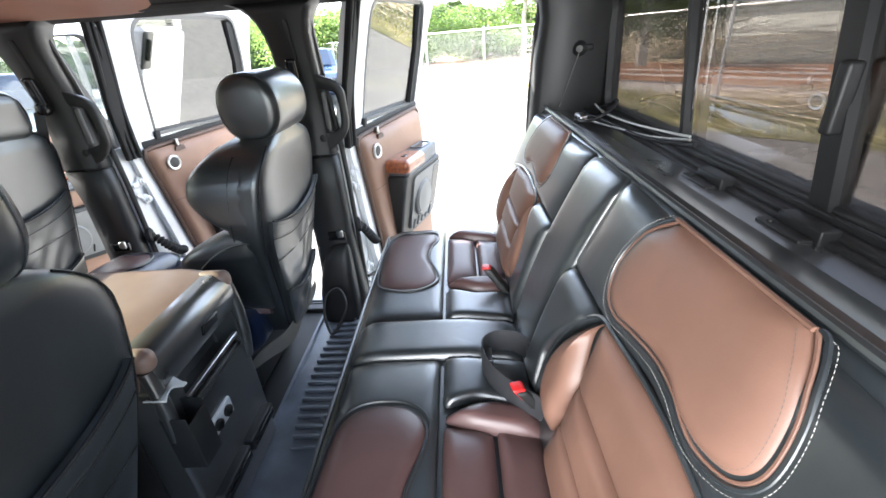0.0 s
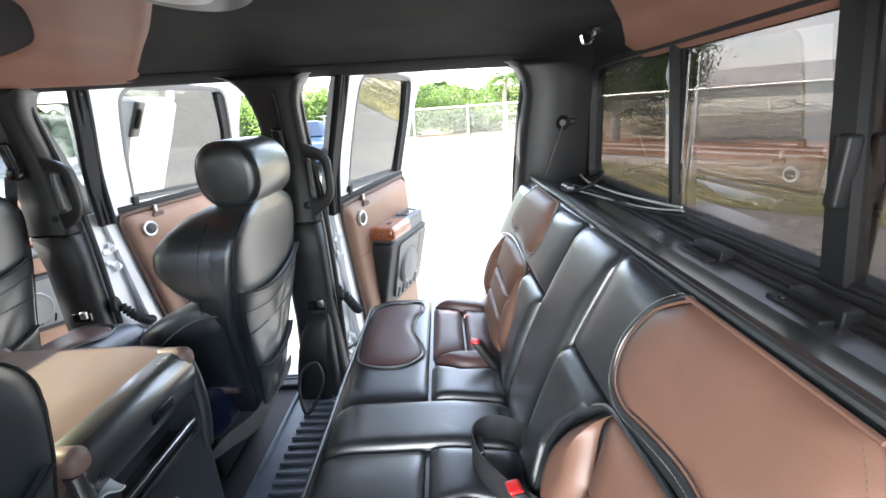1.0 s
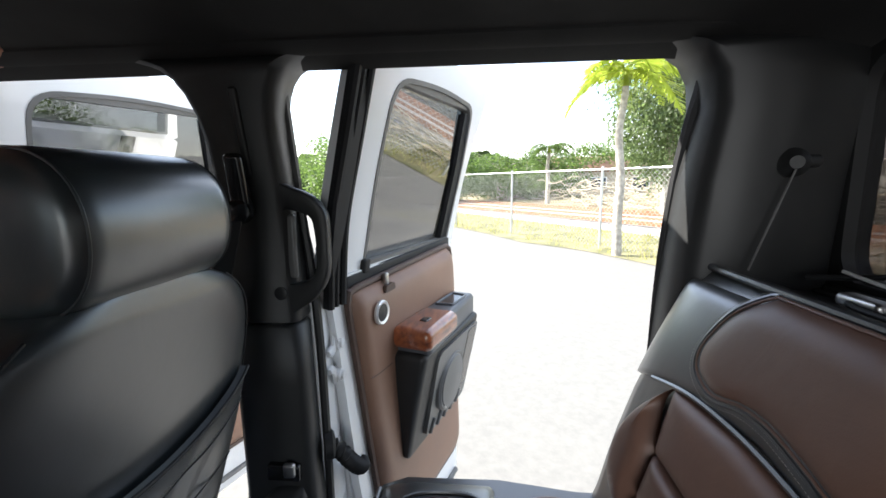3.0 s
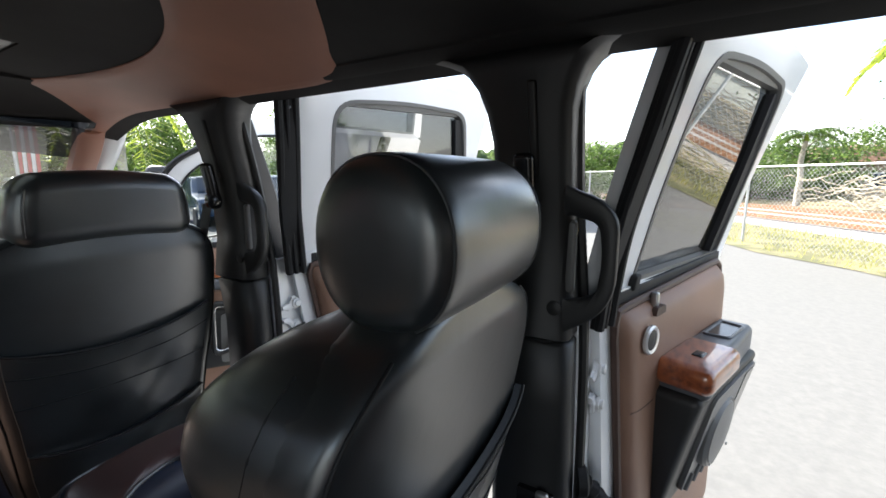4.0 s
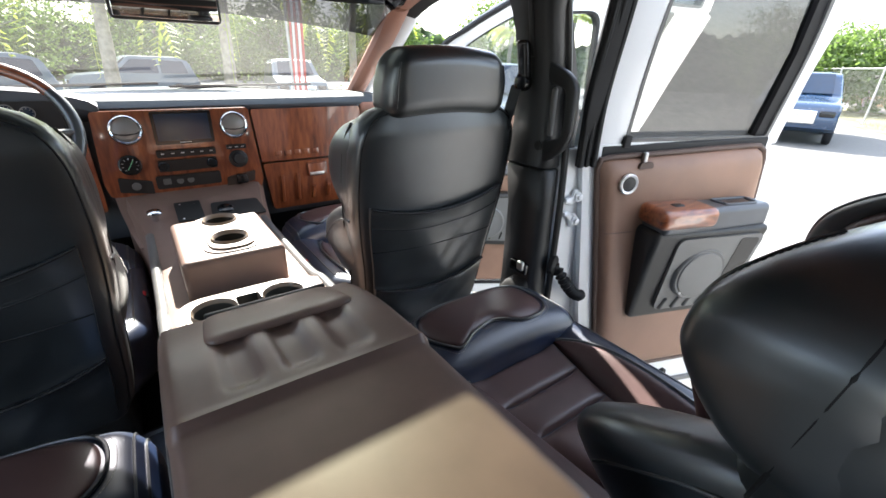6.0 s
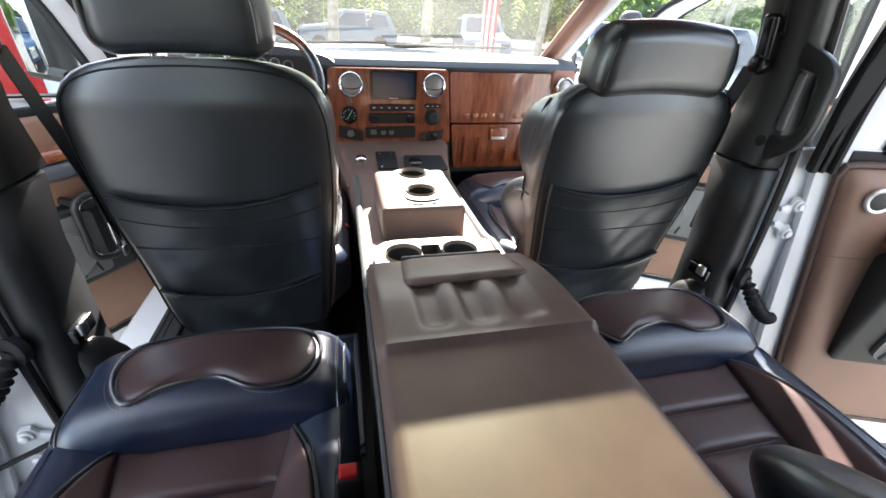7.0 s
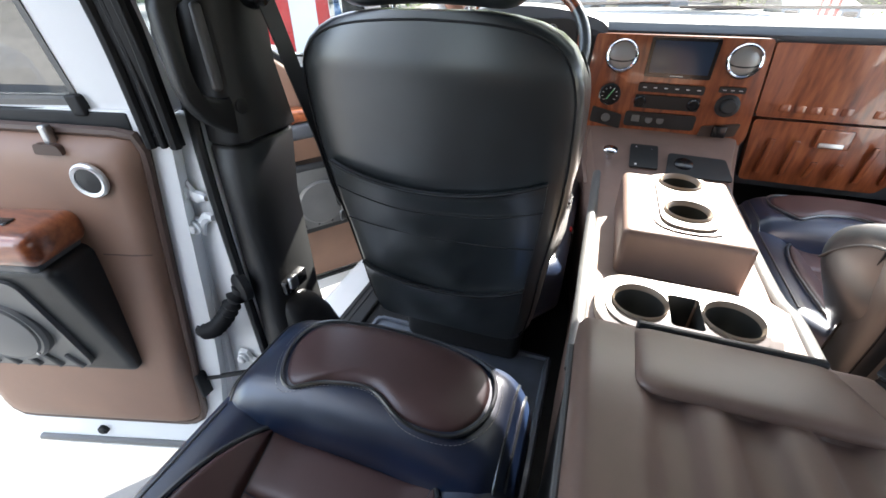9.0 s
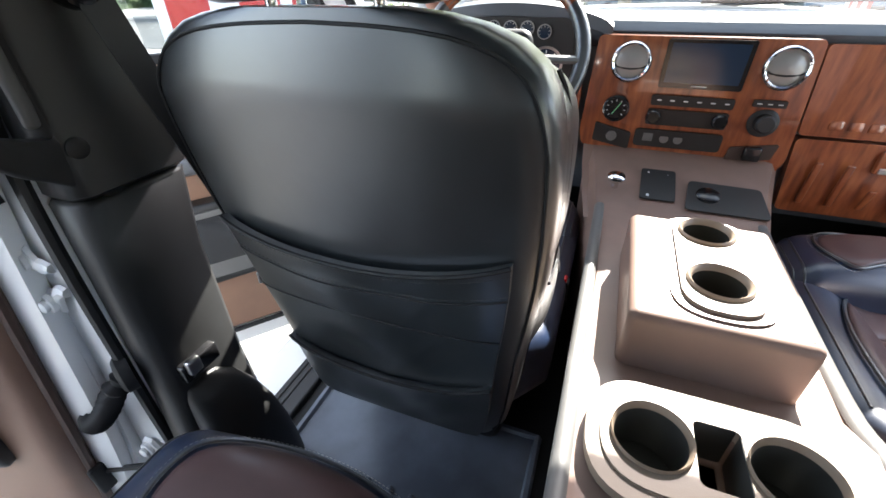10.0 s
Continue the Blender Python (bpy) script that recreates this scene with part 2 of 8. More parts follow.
# ---- mesh helpers ----
class Geo:
    """Collects vertices and faces of one mesh."""

    def __init__(self):
        self.v, self.f = [], []

    def add(self, verts, faces):
        k = len(self.v)
        self.v += [tuple(p) for p in verts]
        self.f += [tuple(i + k for i in q) for q in faces]
        return self

    def rbox(self, lo, hi, r=0.004, seg=2, div=(1, 1, 1), fn=None):
        """A box with rounded edges; fn moves each point."""
        r = min(r, *[(b - a) * 0.499 for a, b in zip(lo, hi)])
        axes = []
        for a, b, d in zip(lo, hi, div):
            c = [a + r - r * math.tan(radians(45) * k / seg) for k in range(seg, -1, -1)]
            c += [a + r + (b - a - 2 * r) * k / d for k in range(1, d)]
            c += [b - r + r * math.tan(radians(45) * k / seg) for k in range(0, seg + 1)]
            axes.append(c)
        nx, ny, nz = [len(c) for c in axes]
        index, verts, faces = {}, [], []

        def vert(i, j, k):
            if (i, j, k) not in index:
                p = Vector((axes[0][i], axes[1][j], axes[2][k]))
                q = Vector([min(max(p[n], lo[n] + r), hi[n] - r) for n in range(3)])
                d = p - q
                if d.length > 1e-9:
                    p = q + d.normalized() * r
                index[i, j, k] = len(verts)
                verts.append(fn(p) if fn else p)
            return index[i, j, k]

        for i in range(nx - 1):
            for j in range(ny - 1):
                for k, flip in ((0, 0), (nz - 1, 1)):
                    q = [vert(i, j, k), vert(i, j + 1, k), vert(i + 1, j + 1, k), vert(i + 1, j, k)]
                    faces.append(q[::-1] if flip else q)
        for i in range(nx - 1):
            for k in range(nz - 1):
                for j, flip in ((0, 1), (ny - 1, 0)):
                    q = [vert(i, j, k), vert(i, j, k + 1), vert(i + 1, j, k + 1), vert(i + 1, j, k)]
                    faces.append(q[::-1] if flip else q)
        for j in range(ny - 1):
            for k in range(nz - 1):
                for i, flip in ((0, 0), (nx - 1, 1)):
                    q = [vert(i, j, k), vert(i, j, k + 1), vert(i, j + 1, k + 1), vert(i, j + 1, k)]
                    faces.append(q[::-1] if flip else q)
        return self.add(verts, faces)

    def loft(self, rings, closed=True, caps=True):
        n = len(rings[0])
        faces = []
        for a in range(len(rings) - 1):
            for i in range(n if closed else n - 1):
                j = (i + 1) % n
                faces.append((a * n + i, a * n + j, (a + 1) * n + j, (a + 1) * n + i))
        if caps:
            faces.append(tuple(range(n))[::-1])
            faces.append(tuple((len(rings) - 1) * n + i for i in range(n)))
        return self.add([p for r in rings for p in r], faces)

    def tube(self, pts, r, n=8, closed=False, flat=1.0, caps=True, up=(0, 0, 1)):
        """A round (or flattened) bar along points; r may be a list."""
        pts = [Vector(p) for p in pts]
        rs = r if isinstance(r, (list, tuple)) else [r] * len(pts)
        rings, m = [], len(pts)
        side = None
        for i, p in enumerate(pts):
            a = pts[(i - 1) % m] if (closed or i > 0) else p
            b = pts[(i + 1) % m] if (closed or i < m - 1) else p
            t = (b - a).normalized() if (b - a).length > 1e-9 else Vector((0, 0, 1))
            if side is None:
                ref = Vector(up)
                if abs(t.dot(ref)) > 0.95:
                    ref = Vector((1, 0, 0))
                side = t.cross(ref).normalized()
            side = (side - t * side.dot(t)).normalized()
            other = t.cross(side)
            rings.append([p + side * rs[i] * math.cos(2 * math.pi * k / n) + other * rs[i] * flat * math.sin(2 * math.pi * k / n) for k in range(n)])
        if closed:
            rings.append(rings[0])
        return self.loft(rings, True, caps and not closed)

    def lathe(self, centre, axis, profile, n=24, caps=True):
        """profile: (radius, distance along the axis)."""
        c, a = Vector(centre), Vector(axis).normalized()
        s = a.orthogonal().normalized()
        o = a.cross(s)
        rings = [[c + a * h + (s * math.cos(2 * math.pi * k / n) + o * math.sin(2 * math.pi * k / n)) * max(r, 1e-4) for k in range(n)] for r, h in profile]
        return self.loft(rings, True, caps)

    def puff(self, outline, to3, height, centre=None, rings=7, power=2.2, back=0.004):
        """A cushion over a flat outline: to3(u, v, h) lays it on a surface; it swells to height and closes back at -back."""
        n = len(outline)
        c = centre or (sum(p[0] for p in outline) / n, sum(p[1] for p in outline) / n)
        verts, faces = [to3(p[0], p[1], -back) for p in outline], []
        for k in range(rings):
            s = 1 - (k / rings) ** 1.5
            for p in outline:
                verts.append(to3(c[0] + (p[0] - c[0]) * s, c[1] + (p[1] - c[1]) * s, height * (1 - s ** (power * 2.2))))
        verts.append(to3(c[0], c[1], height))
        for k in range(rings):
            for i in range(n):
                j = (i + 1) % n
                faces.append((k * n + i, k * n + j, (k + 1) * n + j, (k + 1) * n + i))
        last = len(verts) - 1
        for i in range(n):
            faces.append((rings * n + i, rings * n + (i + 1) % n, last))
        faces.append(tuple(range(n))[::-1])
        return self.add(verts, faces)

    def slab(self, outline, to3, h0, h1):
        n = len(outline)
        verts = [to3(p[0], p[1], h0) for p in outline] + [to3(p[0], p[1], h1) for p in outline]
        faces = [tuple(range(n))[::-1], tuple(range(n, 2 * n))]
        faces += [(i, (i + 1) % n, n + (i + 1) % n, n + i) for i in range(n)]
        return self.add(verts, faces)

    def frame_ring(self, outer, inner, to3, h0, h1):
        """A flat ring between two outlines of as many points, h0 to h1 thick."""
        n = len(outer)
        verts = []
        for line, h in ((outer, h0), (outer, h1), (inner, h1), (inner, h0)):
            verts += [to3(p[0], p[1], h) for p in line]
        faces = []
        for a in range(4):
            for i in range(n):
                j = (i + 1) % n
                b = (a + 1) % 4
                faces.append((a * n + i, a * n + j, b * n + j, b * n + i))
        return self.add(verts, faces)

    def sheet(self, nu, nv, fn, thick=None):
        """A grid of points fn(a, b), a and b from 0 to 1; thick: a vector function or offset that closes it into a body."""
        top = [Vector(fn(i / nu, j / nv)) for j in range(nv + 1) for i in range(nu + 1)]
        w = nu + 1
        faces = [(j * w + i, j * w + i + 1, (j + 1) * w + i + 1, (j + 1) * w + i) for j in range(nv) for i in range(nu)]
        if thick is None:
            return self.add(top, faces)
        off = Vector(thick)
        k = len(top)
        low = [p + off for p in top]
        faces += [tuple(q + k for q in f[::-1]) for f in faces]
        rim = [i for i in range(w)] + [j * w + nu for j in range(1, nv + 1)] + [nv * w + i for i in range(nu - 1, -1, -1)] + [j * w for j in range(nv - 1, 0, -1)]
        for a, b in zip(rim, rim[1:] + rim[:1]):
            faces.append((a, a + k, b + k, b))
        return self.add(top + low, faces)


def smooth_loop(pts, per=6, closed=True):
    """A round curve through points (Catmull-Rom)."""
    out, n = [], len(pts)
    for i in range(n if closed else n - 1):
        p = [Vector(pts[(i + k) % n]) if closed else Vector(pts[min(max(i + k, 0), n - 1)]) for k in (-1, 0, 1, 2)]
        for s in range(per):
            t = s / per
            out.append(0.5 * (2 * p[1] + (p[2] - p[0]) * t + (2 * p[0] - 5 * p[1] + 4 * p[2] - p[3]) * t * t + (3 * p[1] - p[0] - 3 * p[2] + p[3]) * t ** 3))
    if not closed:
        out.append(Vector(pts[-1]))
    return [tuple(q) for q in out]


def round_corners(pts, r, seg=4):
    """An outline with its corners rounded; r: one radius or one for each corner."""
    out, n = [], len(pts)
    for i in range(n):
        p, a, b = Vector(pts[i]), Vector(pts[i - 1]), Vector(pts[(i + 1) % n])
        k = r[i] if isinstance(r, (list, tuple)) else r
        k = min(k, (a - p).length * 0.49, (b - p).length * 0.49)
        s, e = p + (a - p).normalized() * k, p + (b - p).normalized() * k
        for j in range(seg + 1):
            t = j / seg
            out.append(tuple(s * (1 - t) ** 2 + p * 2 * t * (1 - t) + e * t * t))
    return out


def resample(pts, n, closed=True):
    """n points at even steps along a line."""
    pts = [Vector(p) for p in pts]
    if closed:
        pts = pts + [pts[0]]
    run = [0.0]
    for a, b in zip(pts, pts[1:]):
        run.append(run[-1] + (b - a).length)
    out, k = [], 0
    for i in range(n):
        d = run[-1] * i / (n if closed else n - 1)
        while k < len(run) - 2 and run[k + 1] < d:
            k += 1
        s = (d - run[k]) / max(run[k + 1] - run[k], 1e-9)
        out.append(tuple(pts[k].lerp(pts[k + 1], min(s, 1))))
    return out


def mesh_of(name, geo, mat, sharp=38, flat=False):
    me = bpy.data.meshes.new(name)
    me.from_pydata(geo.v, [], geo.f)
    bm = bmesh.new()
    bm.from_mesh(me)
    bmesh.ops.recalc_face_normals(bm, faces=bm.faces)
    bm.to_mesh(me)
    bm.free()
    me.materials.append(mat)
    if not flat:
        me.shade_smooth()
        me.set_sharp_from_angle(angle=radians(sharp))
    return me


def part(name, geo, mat, parent, label="", sharp=38):
    ob = new(name, mesh_of(name, geo, mat, sharp))
    ob.parent = parent
    return tagged(ob, label)


def thing(name, label, category, at=(0, 0, 0), turn=0.0, group=""):
    ob = new(name)
    ob.empty_display_size = 0.1
    ob.matrix_basis = pose(*at, 0, 0, turn)
    return tagged(ob, label, category, group)


def solid(name, geo, mat, label, category, group="", kind="", sharp=38):
    return tagged(new(name, mesh_of(name, geo, mat, sharp)), label, category, group, kind)


def stitches(pts, to=None, step=0.0066, length=0.0038, r=0.00045):
    """A row of short threads along a line."""
    g = Geo()
    line = [Vector(p) for p in pts]
    total = sum((b - a).length for a, b in zip(line, line[1:]))
    count = max(2, int(total / step))
    even = resample([tuple(p) for p in line], count * 2, False)
    for i in range(0, len(even) - 1, 2):
        a, b = Vector(even[i]), Vector(even[i + 1])
        b = a + (b - a).normalized() * length if (b - a).length > 1e-6 else a
        g.tube([a, b], r, 4)
    return g


def carve(ob, cutters):
    """Cuts closed shapes out of a mesh object, once and for all."""
    for geo in cutters:
        tool = bpy.data.objects.new("cutter", mesh_of("cutter", geo, ob.data.materials[0]))
        scene.collection.objects.link(tool)
        tool.parent = ob.parent
        mod = ob.modifiers.new("cut", "BOOLEAN")
        mod.object, mod.operation, mod.solver = tool, "DIFFERENCE", "EXACT"
        bpy.context.view_layer.update()
        deps = bpy.context.evaluated_depsgraph_get()
        me = bpy.data.meshes.new_from_object(ob.evaluated_get(deps))
        ob.modifiers.clear()
        ob.data = me
        bpy.data.objects.remove(tool)
    ob.data.shade_smooth()
    ob.data.set_sharp_from_angle(angle=radians(40))
    return ob


# ---- ground and cab shell ----
GROUND = -0.72
FLOOR = 0.05
CONCRETE = material("concrete", (0.146, 0.143, 0.134), 0.85, grain=0.006, grain_scale=45, bump=0.3, vary=0.06, second=(0.170, 0.166, 0.154), scale=16.0, mix=(0.3, 0.72), detail=14)
g = Geo()
g.sheet(60, 60, lambda a, b: (-400 + 800 * a, -400 + 800 * b, GROUND))
solid("ground", g, CONCRETE, "pale sunlit concrete yard with faint stains", "ground", kind="structure")

g = Geo().rbox((-0.86, -0.52, -0.06), (0.86, 2.95, FLOOR - 0.012), 0.01)
solid("floor", g, RUBBER, "dark carpeted floor pan of a truck cab", "floor", kind="structure")


def sill(side):
    t = tagged(thing("trim", "white painted door sill with black ribbed step plate", "sill"), kind="structure")
    x0, x1 = sorted((side * 0.84, side * 1.0))
    part("rocker", Geo().rbox((x0, -0.45, -0.30), (x1, 2.5, 0.03), 0.03), WHITE, t, "white painted rocker")
    for y0, y1 in ((-0.28, 0.36), (0.62, 1.24), (1.52, 2.3)):
        q = Geo().rbox((min(side * 0.79, side * 0.872), y0, 0.030), (max(side * 0.79, side * 0.872), y1, 0.055), 0.008)
        for k in range(2):
            xx = side * (0.835 + 0.02 * k)
            q.rbox((xx - 0.004, y0 + 0.02, 0.05), (xx + 0.004, y1 - 0.02, 0.059), 0.003, 1)
        part("step_plate", q, PLASTIC, t, "black ribbed step plate")
    return t


for side in (-1, 1):
    sill(side)


def section(x0, x1, y0, y1, z, c=0.018):
    """A rectangle with cut corners at height z."""
    return [(x0 + c, y0, z), (x1 - c, y0, z), (x1, y0 + c, z), (x1, y1 - c, z), (x1 - c, y1, z), (x0 + c, y1, z), (x0, y1 - c, z), (x0, y0 + c, z)]


def mirror(points, side):
    return [(side * p[0], p[1], p[2]) for p in points]


def pillar(side, dy, label):
    """An upright between two doors: trim, grab handle, belt guide, painted jamb and hinges."""
    t = tagged(thing("pillar", label, "door pillar"), kind="structure")
    up = [(0.729, 0.782, 0.858, 0.454, 0.609), (0.737, 0.77, 0.858, 0.448, 0.615), (0.85, 0.778, 0.858, 0.452, 0.60), (0.98, 0.768, 0.85, 0.457, 0.59), (1.08, 0.748, 0.842, 0.457, 0.592), (1.13, 0.737, 0.838, 0.455, 0.60), (1.165, 0.730, 0.835, 0.448, 0.613), (1.188, 0.727, 0.832, 0.438, 0.63), (1.205, 0.726, 0.83, 0.424, 0.652), (1.216, 0.727, 0.828, 0.405, 0.68), (1.222, 0.732, 0.826, 0.385, 0.705), (1.24, 0.745, 0.82, 0.385, 0.705)]
    lo = [(0.04, 0.74, 0.84, 0.40, 0.60), (0.12, 0.755, 0.845, 0.42, 0.595), (0.35, 0.775, 0.855, 0.438, 0.592), (0.60, 0.782, 0.858, 0.445, 0.598), (0.722, 0.776, 0.858, 0.448, 0.610), (0.728, 0.782, 0.858, 0.454, 0.607)]
    for name, rows in (("upper_trim", up), ("lower_trim", lo)):
        q = Geo().loft([mirror(section(a, b, c + dy, d + dy, z), side) for z, a, b, c, d in rows])
        part(name, q, PLASTIC, t, "black moulded pillar trim", sharp=50)
    # belt height slot and guide
    q = Geo().rbox((-0.006, 0.0, -0.075), (0.006, 0.016, 0.075), 0.005, fn=lambda p: (side * (0.745 - 0.22 * p.z + p.x), 0.505 + dy + p.y, 1.095 + p.z))
    part("slider", q, PLASTIC, t, "black belt height slider")
    q = Geo().rbox((min(side * 0.732, side * 0.758), 0.505 + dy, 0.955), (max(side * 0.732, side * 0.758), 0.54 + dy, 1.06), 0.011, 3, fn=lambda p: (p.x - side * 0.2 * max(0, p.z - 0.98), p.y, p.z))
    q.lathe((side * 0.745, 0.525 + dy, 0.958), (-side, 0, 0), [(0.022, -0.01), (0.024, 0.0), (0.022, 0.014), (0.014, 0.018), (0.001, 0.018)], 20)
    part("belt_guide", q, GLOSSPLASTIC, t, "dark seat belt guide")
    run = smooth_loop([(0.733, 0.535, 0.955), (0.722, 0.555, 0.86), (0.708, 0.595, 0.70), (0.700, 0.628, 0.56), (0.685, 0.70, 0.46), (0.665, 0.80, 0.36), (0.655, 0.86, 0.24)], 6, False)
    q = Geo().loft([[(side * x - 0.0012, y + dy - 0.022, z + 0.006), (side * x + 0.0012, y + dy - 0.022, z + 0.006), (side * x + 0.0012, y + dy + 0.022, z - 0.006), (side * x - 0.0012, y + dy + 0.022, z - 0.006)] for x, y, z in run])
    part("belt_webbing", q, WEBBING, t, "black seat belt webbing")
    q = Geo().rbox((min(side * 0.692, side * 0.704), 0.612 + dy, 0.535), (max(side * 0.692, side * 0.704), 0.66 + dy, 0.575), 0.005)
    q.rbox((min(side * 0.694, side * 0.701), 0.60 + dy, 0.522), (max(side * 0.694, side * 0.701), 0.622 + dy, 0.545), 0.003)
    part("belt_tongue", q, STEEL, t, "steel belt tongue")
    part("belt_slot", Geo().rbox((min(side * 0.762, side * 0.785), 0.46 + dy, 0.395), (max(side * 0.762, side * 0.785), 0.53 + dy, 0.43), 0.005), GLOSSPLASTIC, t, "dark belt slot")
    q = Geo().rbox((min(side * 0.752, side * 0.766), 0.466 + dy, 0.41), (max(side * 0.752, side * 0.766), 0.490 + dy, 0.44), 0.005)
    part("belt_anchor", q, STEEL, t, "steel belt anchor")
    q = Geo()
    rows = []
    for z, xa, ya, yb in ((0.04, 0.695, 0.44, 0.605), (0.10, 0.698, 0.44, 0.603), (0.17, 0.704, 0.442, 0.597), (0.24, 0.715, 0.445, 0.585), (0.30, 0.730, 0.448, 0.568), (0.345, 0.747, 0.452, 0.546), (0.372, 0.765, 0.456, 0.52), (0.38, 0.785, 0.46, 0.50)):
        rows.append([(side * ((xa + 0.82) / 2 + (0.82 - xa) / 2 * math.copysign(abs(math.cos(a)) ** 0.6, math.cos(a))), dy + (ya + yb) / 2 + (yb - ya) / 2 * math.copysign(abs(math.sin(a)) ** 0.6, math.sin(a)), z) for a in [2 * math.pi * k / 32 for k in range(32)]])
    q.loft(rows)
    part("foot_cover", q, PLASTIC, t, "rounded black pillar foot", 60)
    # grab handle
    outer = resample(round_corners([(0.51, 1.06), (0.462, 1.005), (0.408, 0.988), (0.379, 0.955), (0.379, 0.83), (0.405, 0.783), (0.45, 0.757), (0.51, 0.70)], [0.01, 0.04, 0.03, 0.03, 0.04, 0.03, 0.03, 0.01]), 72)
    inner = resample(round_corners([(0.462, 0.958), (0.44, 0.953), (0.409, 0.945), (0.4035, 0.90), (0.4035, 0.85), (0.409, 0.826), (0.44, 0.815), (0.462, 0.81)], [0.01, 0.01, 0.016, 0.01, 0.01, 0.012, 0.01, 0.01]), 72)
    rings = []
    for (oy, oz), (iy, iz) in zip(outer, inner):
        sec = []
        for k in range(12):
            c, s = math.cos(2 * math.pi * k / 12), math.sin(2 * math.pi * k / 12)
            w, h = 0.5 + 0.5 * math.copysign(abs(c) ** 0.4, c), 0.013 * math.copysign(abs(s) ** 0.34, s)
            y, z = iy + (oy - iy) * w, iz + (oz - iz) * w
            sec.append((side * (0.792 - 0.10 * max(0, z - 0.95) + h), y + dy, z))
        rings.append(sec)
    part("grab_handle", Geo().loft(rings + rings[:1], True, False), PLASTIC, t, "broad black loop grab handle", 60)
    q = Geo().rbox((min(side * 0.786, side * 0.80), 0.446 + dy, 0.822), (max(side * 0.786, side * 0.80), 0.464 + dy, 0.948), 0.006, 3)
    part("handle_insert", q, GREYPLASTIC, t, "grey handle insert")
    part("screw_cover", Geo().lathe((side * 0.775, 0.475 + dy, 0.795), (-side, 0, 0), [(0.013, 0), (0.013, 0.003), (0.011, 0.004), (0.001, 0.004)], 20), PLASTIC, t, "round black screw cover")
    # jamb
    jam = [(-0.30, 0.835, 1.005, 0.43, 0.60), (0.0, 0.838, 1.0, 0.43, 0.60), (0.40, 0.845, 0.995, 0.43, 0.59), (0.70, 0.85, 0.985, 0.432, 0.58), (0.78, 0.852, 0.965, 0.437, 0.575)]
    q = Geo().loft([mirror(section(a, b, c + dy, d + dy, z, 0.012), side) for z, a, b, c, d in jam])
    part("jamb", q, WHITE, t, "white painted door jamb")
    jam2 = [(0.775, 0.875, 0.962, 0.462, 0.573), (1.0, 0.855, 0.92, 0.486, 0.58), (1.22, 0.82, 0.865, 0.505, 0.60)]
    q = Geo().loft([mirror(section(a, b, c + dy, d + dy, z, 0.012), side) for z, a, b, c, d in jam2])
    part("upper_jamb", q, RUBBER, t, "black rubber jamb cover")
    for za, zb, zc in ((0.642, 0.634, 0.012), (0.566, 0.592, -0.012), (0.20, 0.19, 0.01), (0.13, 0.145, -0.01)):
        q = Geo().loft([[(side * x, 0.424 + dy - n, z + h) for n, h in ((0, -w), (0.006, -w * 0.8), (0.009, 0), (0.006, w * 0.8), (0, w))] for x, z, w in ((0.860, zb, 0.007), (0.872, zb, 0.010), (0.885, (za + zb) / 2 - zc * 0.5, 0.013), (0.896, za, 0.022), (0.918, za, 0.020), (0.926, za, 0.009))])
        q.lathe((side * 0.907, 0.413 + dy, za), (0, -1, 0), [(0.015, -0.004), (0.015, 0.003), (0.010, 0.004), (0.010, 0.010), (0.007, 0.012), (0.001, 0.0125)], 14)
        part("hinge", q, WHITE, t, "white painted hinge arm with bolt")
    path = resample(smooth_loop([(0.985, 0.405, 0.298), (0.955, 0.385, 0.302), (0.915, 0.382, 0.325), (0.88, 0.39, 0.365), (0.858, 0.405, 0.405), (0.848, 0.425, 0.425)], 8, False), 25, False)
    q = Geo().tube([(side * x, y + dy, z) for x, y, z in path], [0.012 + 0.008 * (k % 2) for k in range(25)], 14)
    q.lathe((side * 0.985, 0.41 + dy, 0.297), (-side * 0.5, -0.8, 0.1), [(0.032, -0.012), (0.032, 0.006), (0.027, 0.010), (0.020, 0.014), (0.012, 0.016)], 22)
    q.lathe((side * 0.851, 0.424 + dy, 0.425), (side * 0.4, -0.9, 0.0), [(0.032, -0.012), (0.032, 0.004), (0.026, 0.009), (0.015, 0.011)], 22)
    part("cable_boot", q, RUBBER, t, "black corrugated cable boot")
    q = Geo().tube([(side * 0.86, 0.42 + dy, 0.172), (side * 1.03, 0.362 + dy, 0.13)], 0.006, 8)
    q.rbox((min(side * 1.0, side * 1.012), 0.345 + dy, 0.09), (max(side * 1.0, side * 1.012), 0.375 + dy, 0.165), 0.005)
    part("check_strap", q, RUBBER, t, "black door check strap")
    # door seal
    seal = [(side * 0.842, 0.430 + dy, -0.02), (side * 0.851, 0.431 + dy, 0.35), (side * 0.855, 0.438 + dy, 0.72), (side * 0.840, 0.456 + dy, 0.98), (side * 0.80, 0.456 + dy, 1.17)]
    part("door_seal", Geo().tube(smooth_loop(seal, 6, False), 0.010, 8), PLASTIC, t, "black rubber door seal")
    return t


for side in (-1, 1):
    pillar(side, 0.0, "black trimmed rear pillar with loop grab handle and white jamb")
    pillar(side, 0.89, "black trimmed front pillar with loop grab handle and white jamb")


def ceiling_z(x, y):
    a = min(abs(x) / 0.78, 1.0)
    z = 1.285 - 0.075 * a ** 4
    if y < -0.2:
        z -= 0.05 * min(1, (-0.2 - y) / 0.3) ** 2
    if y > 1.75:
        z -= 0.06 * min(1, (y - 1.75) / 0.3) ** 2
    return z


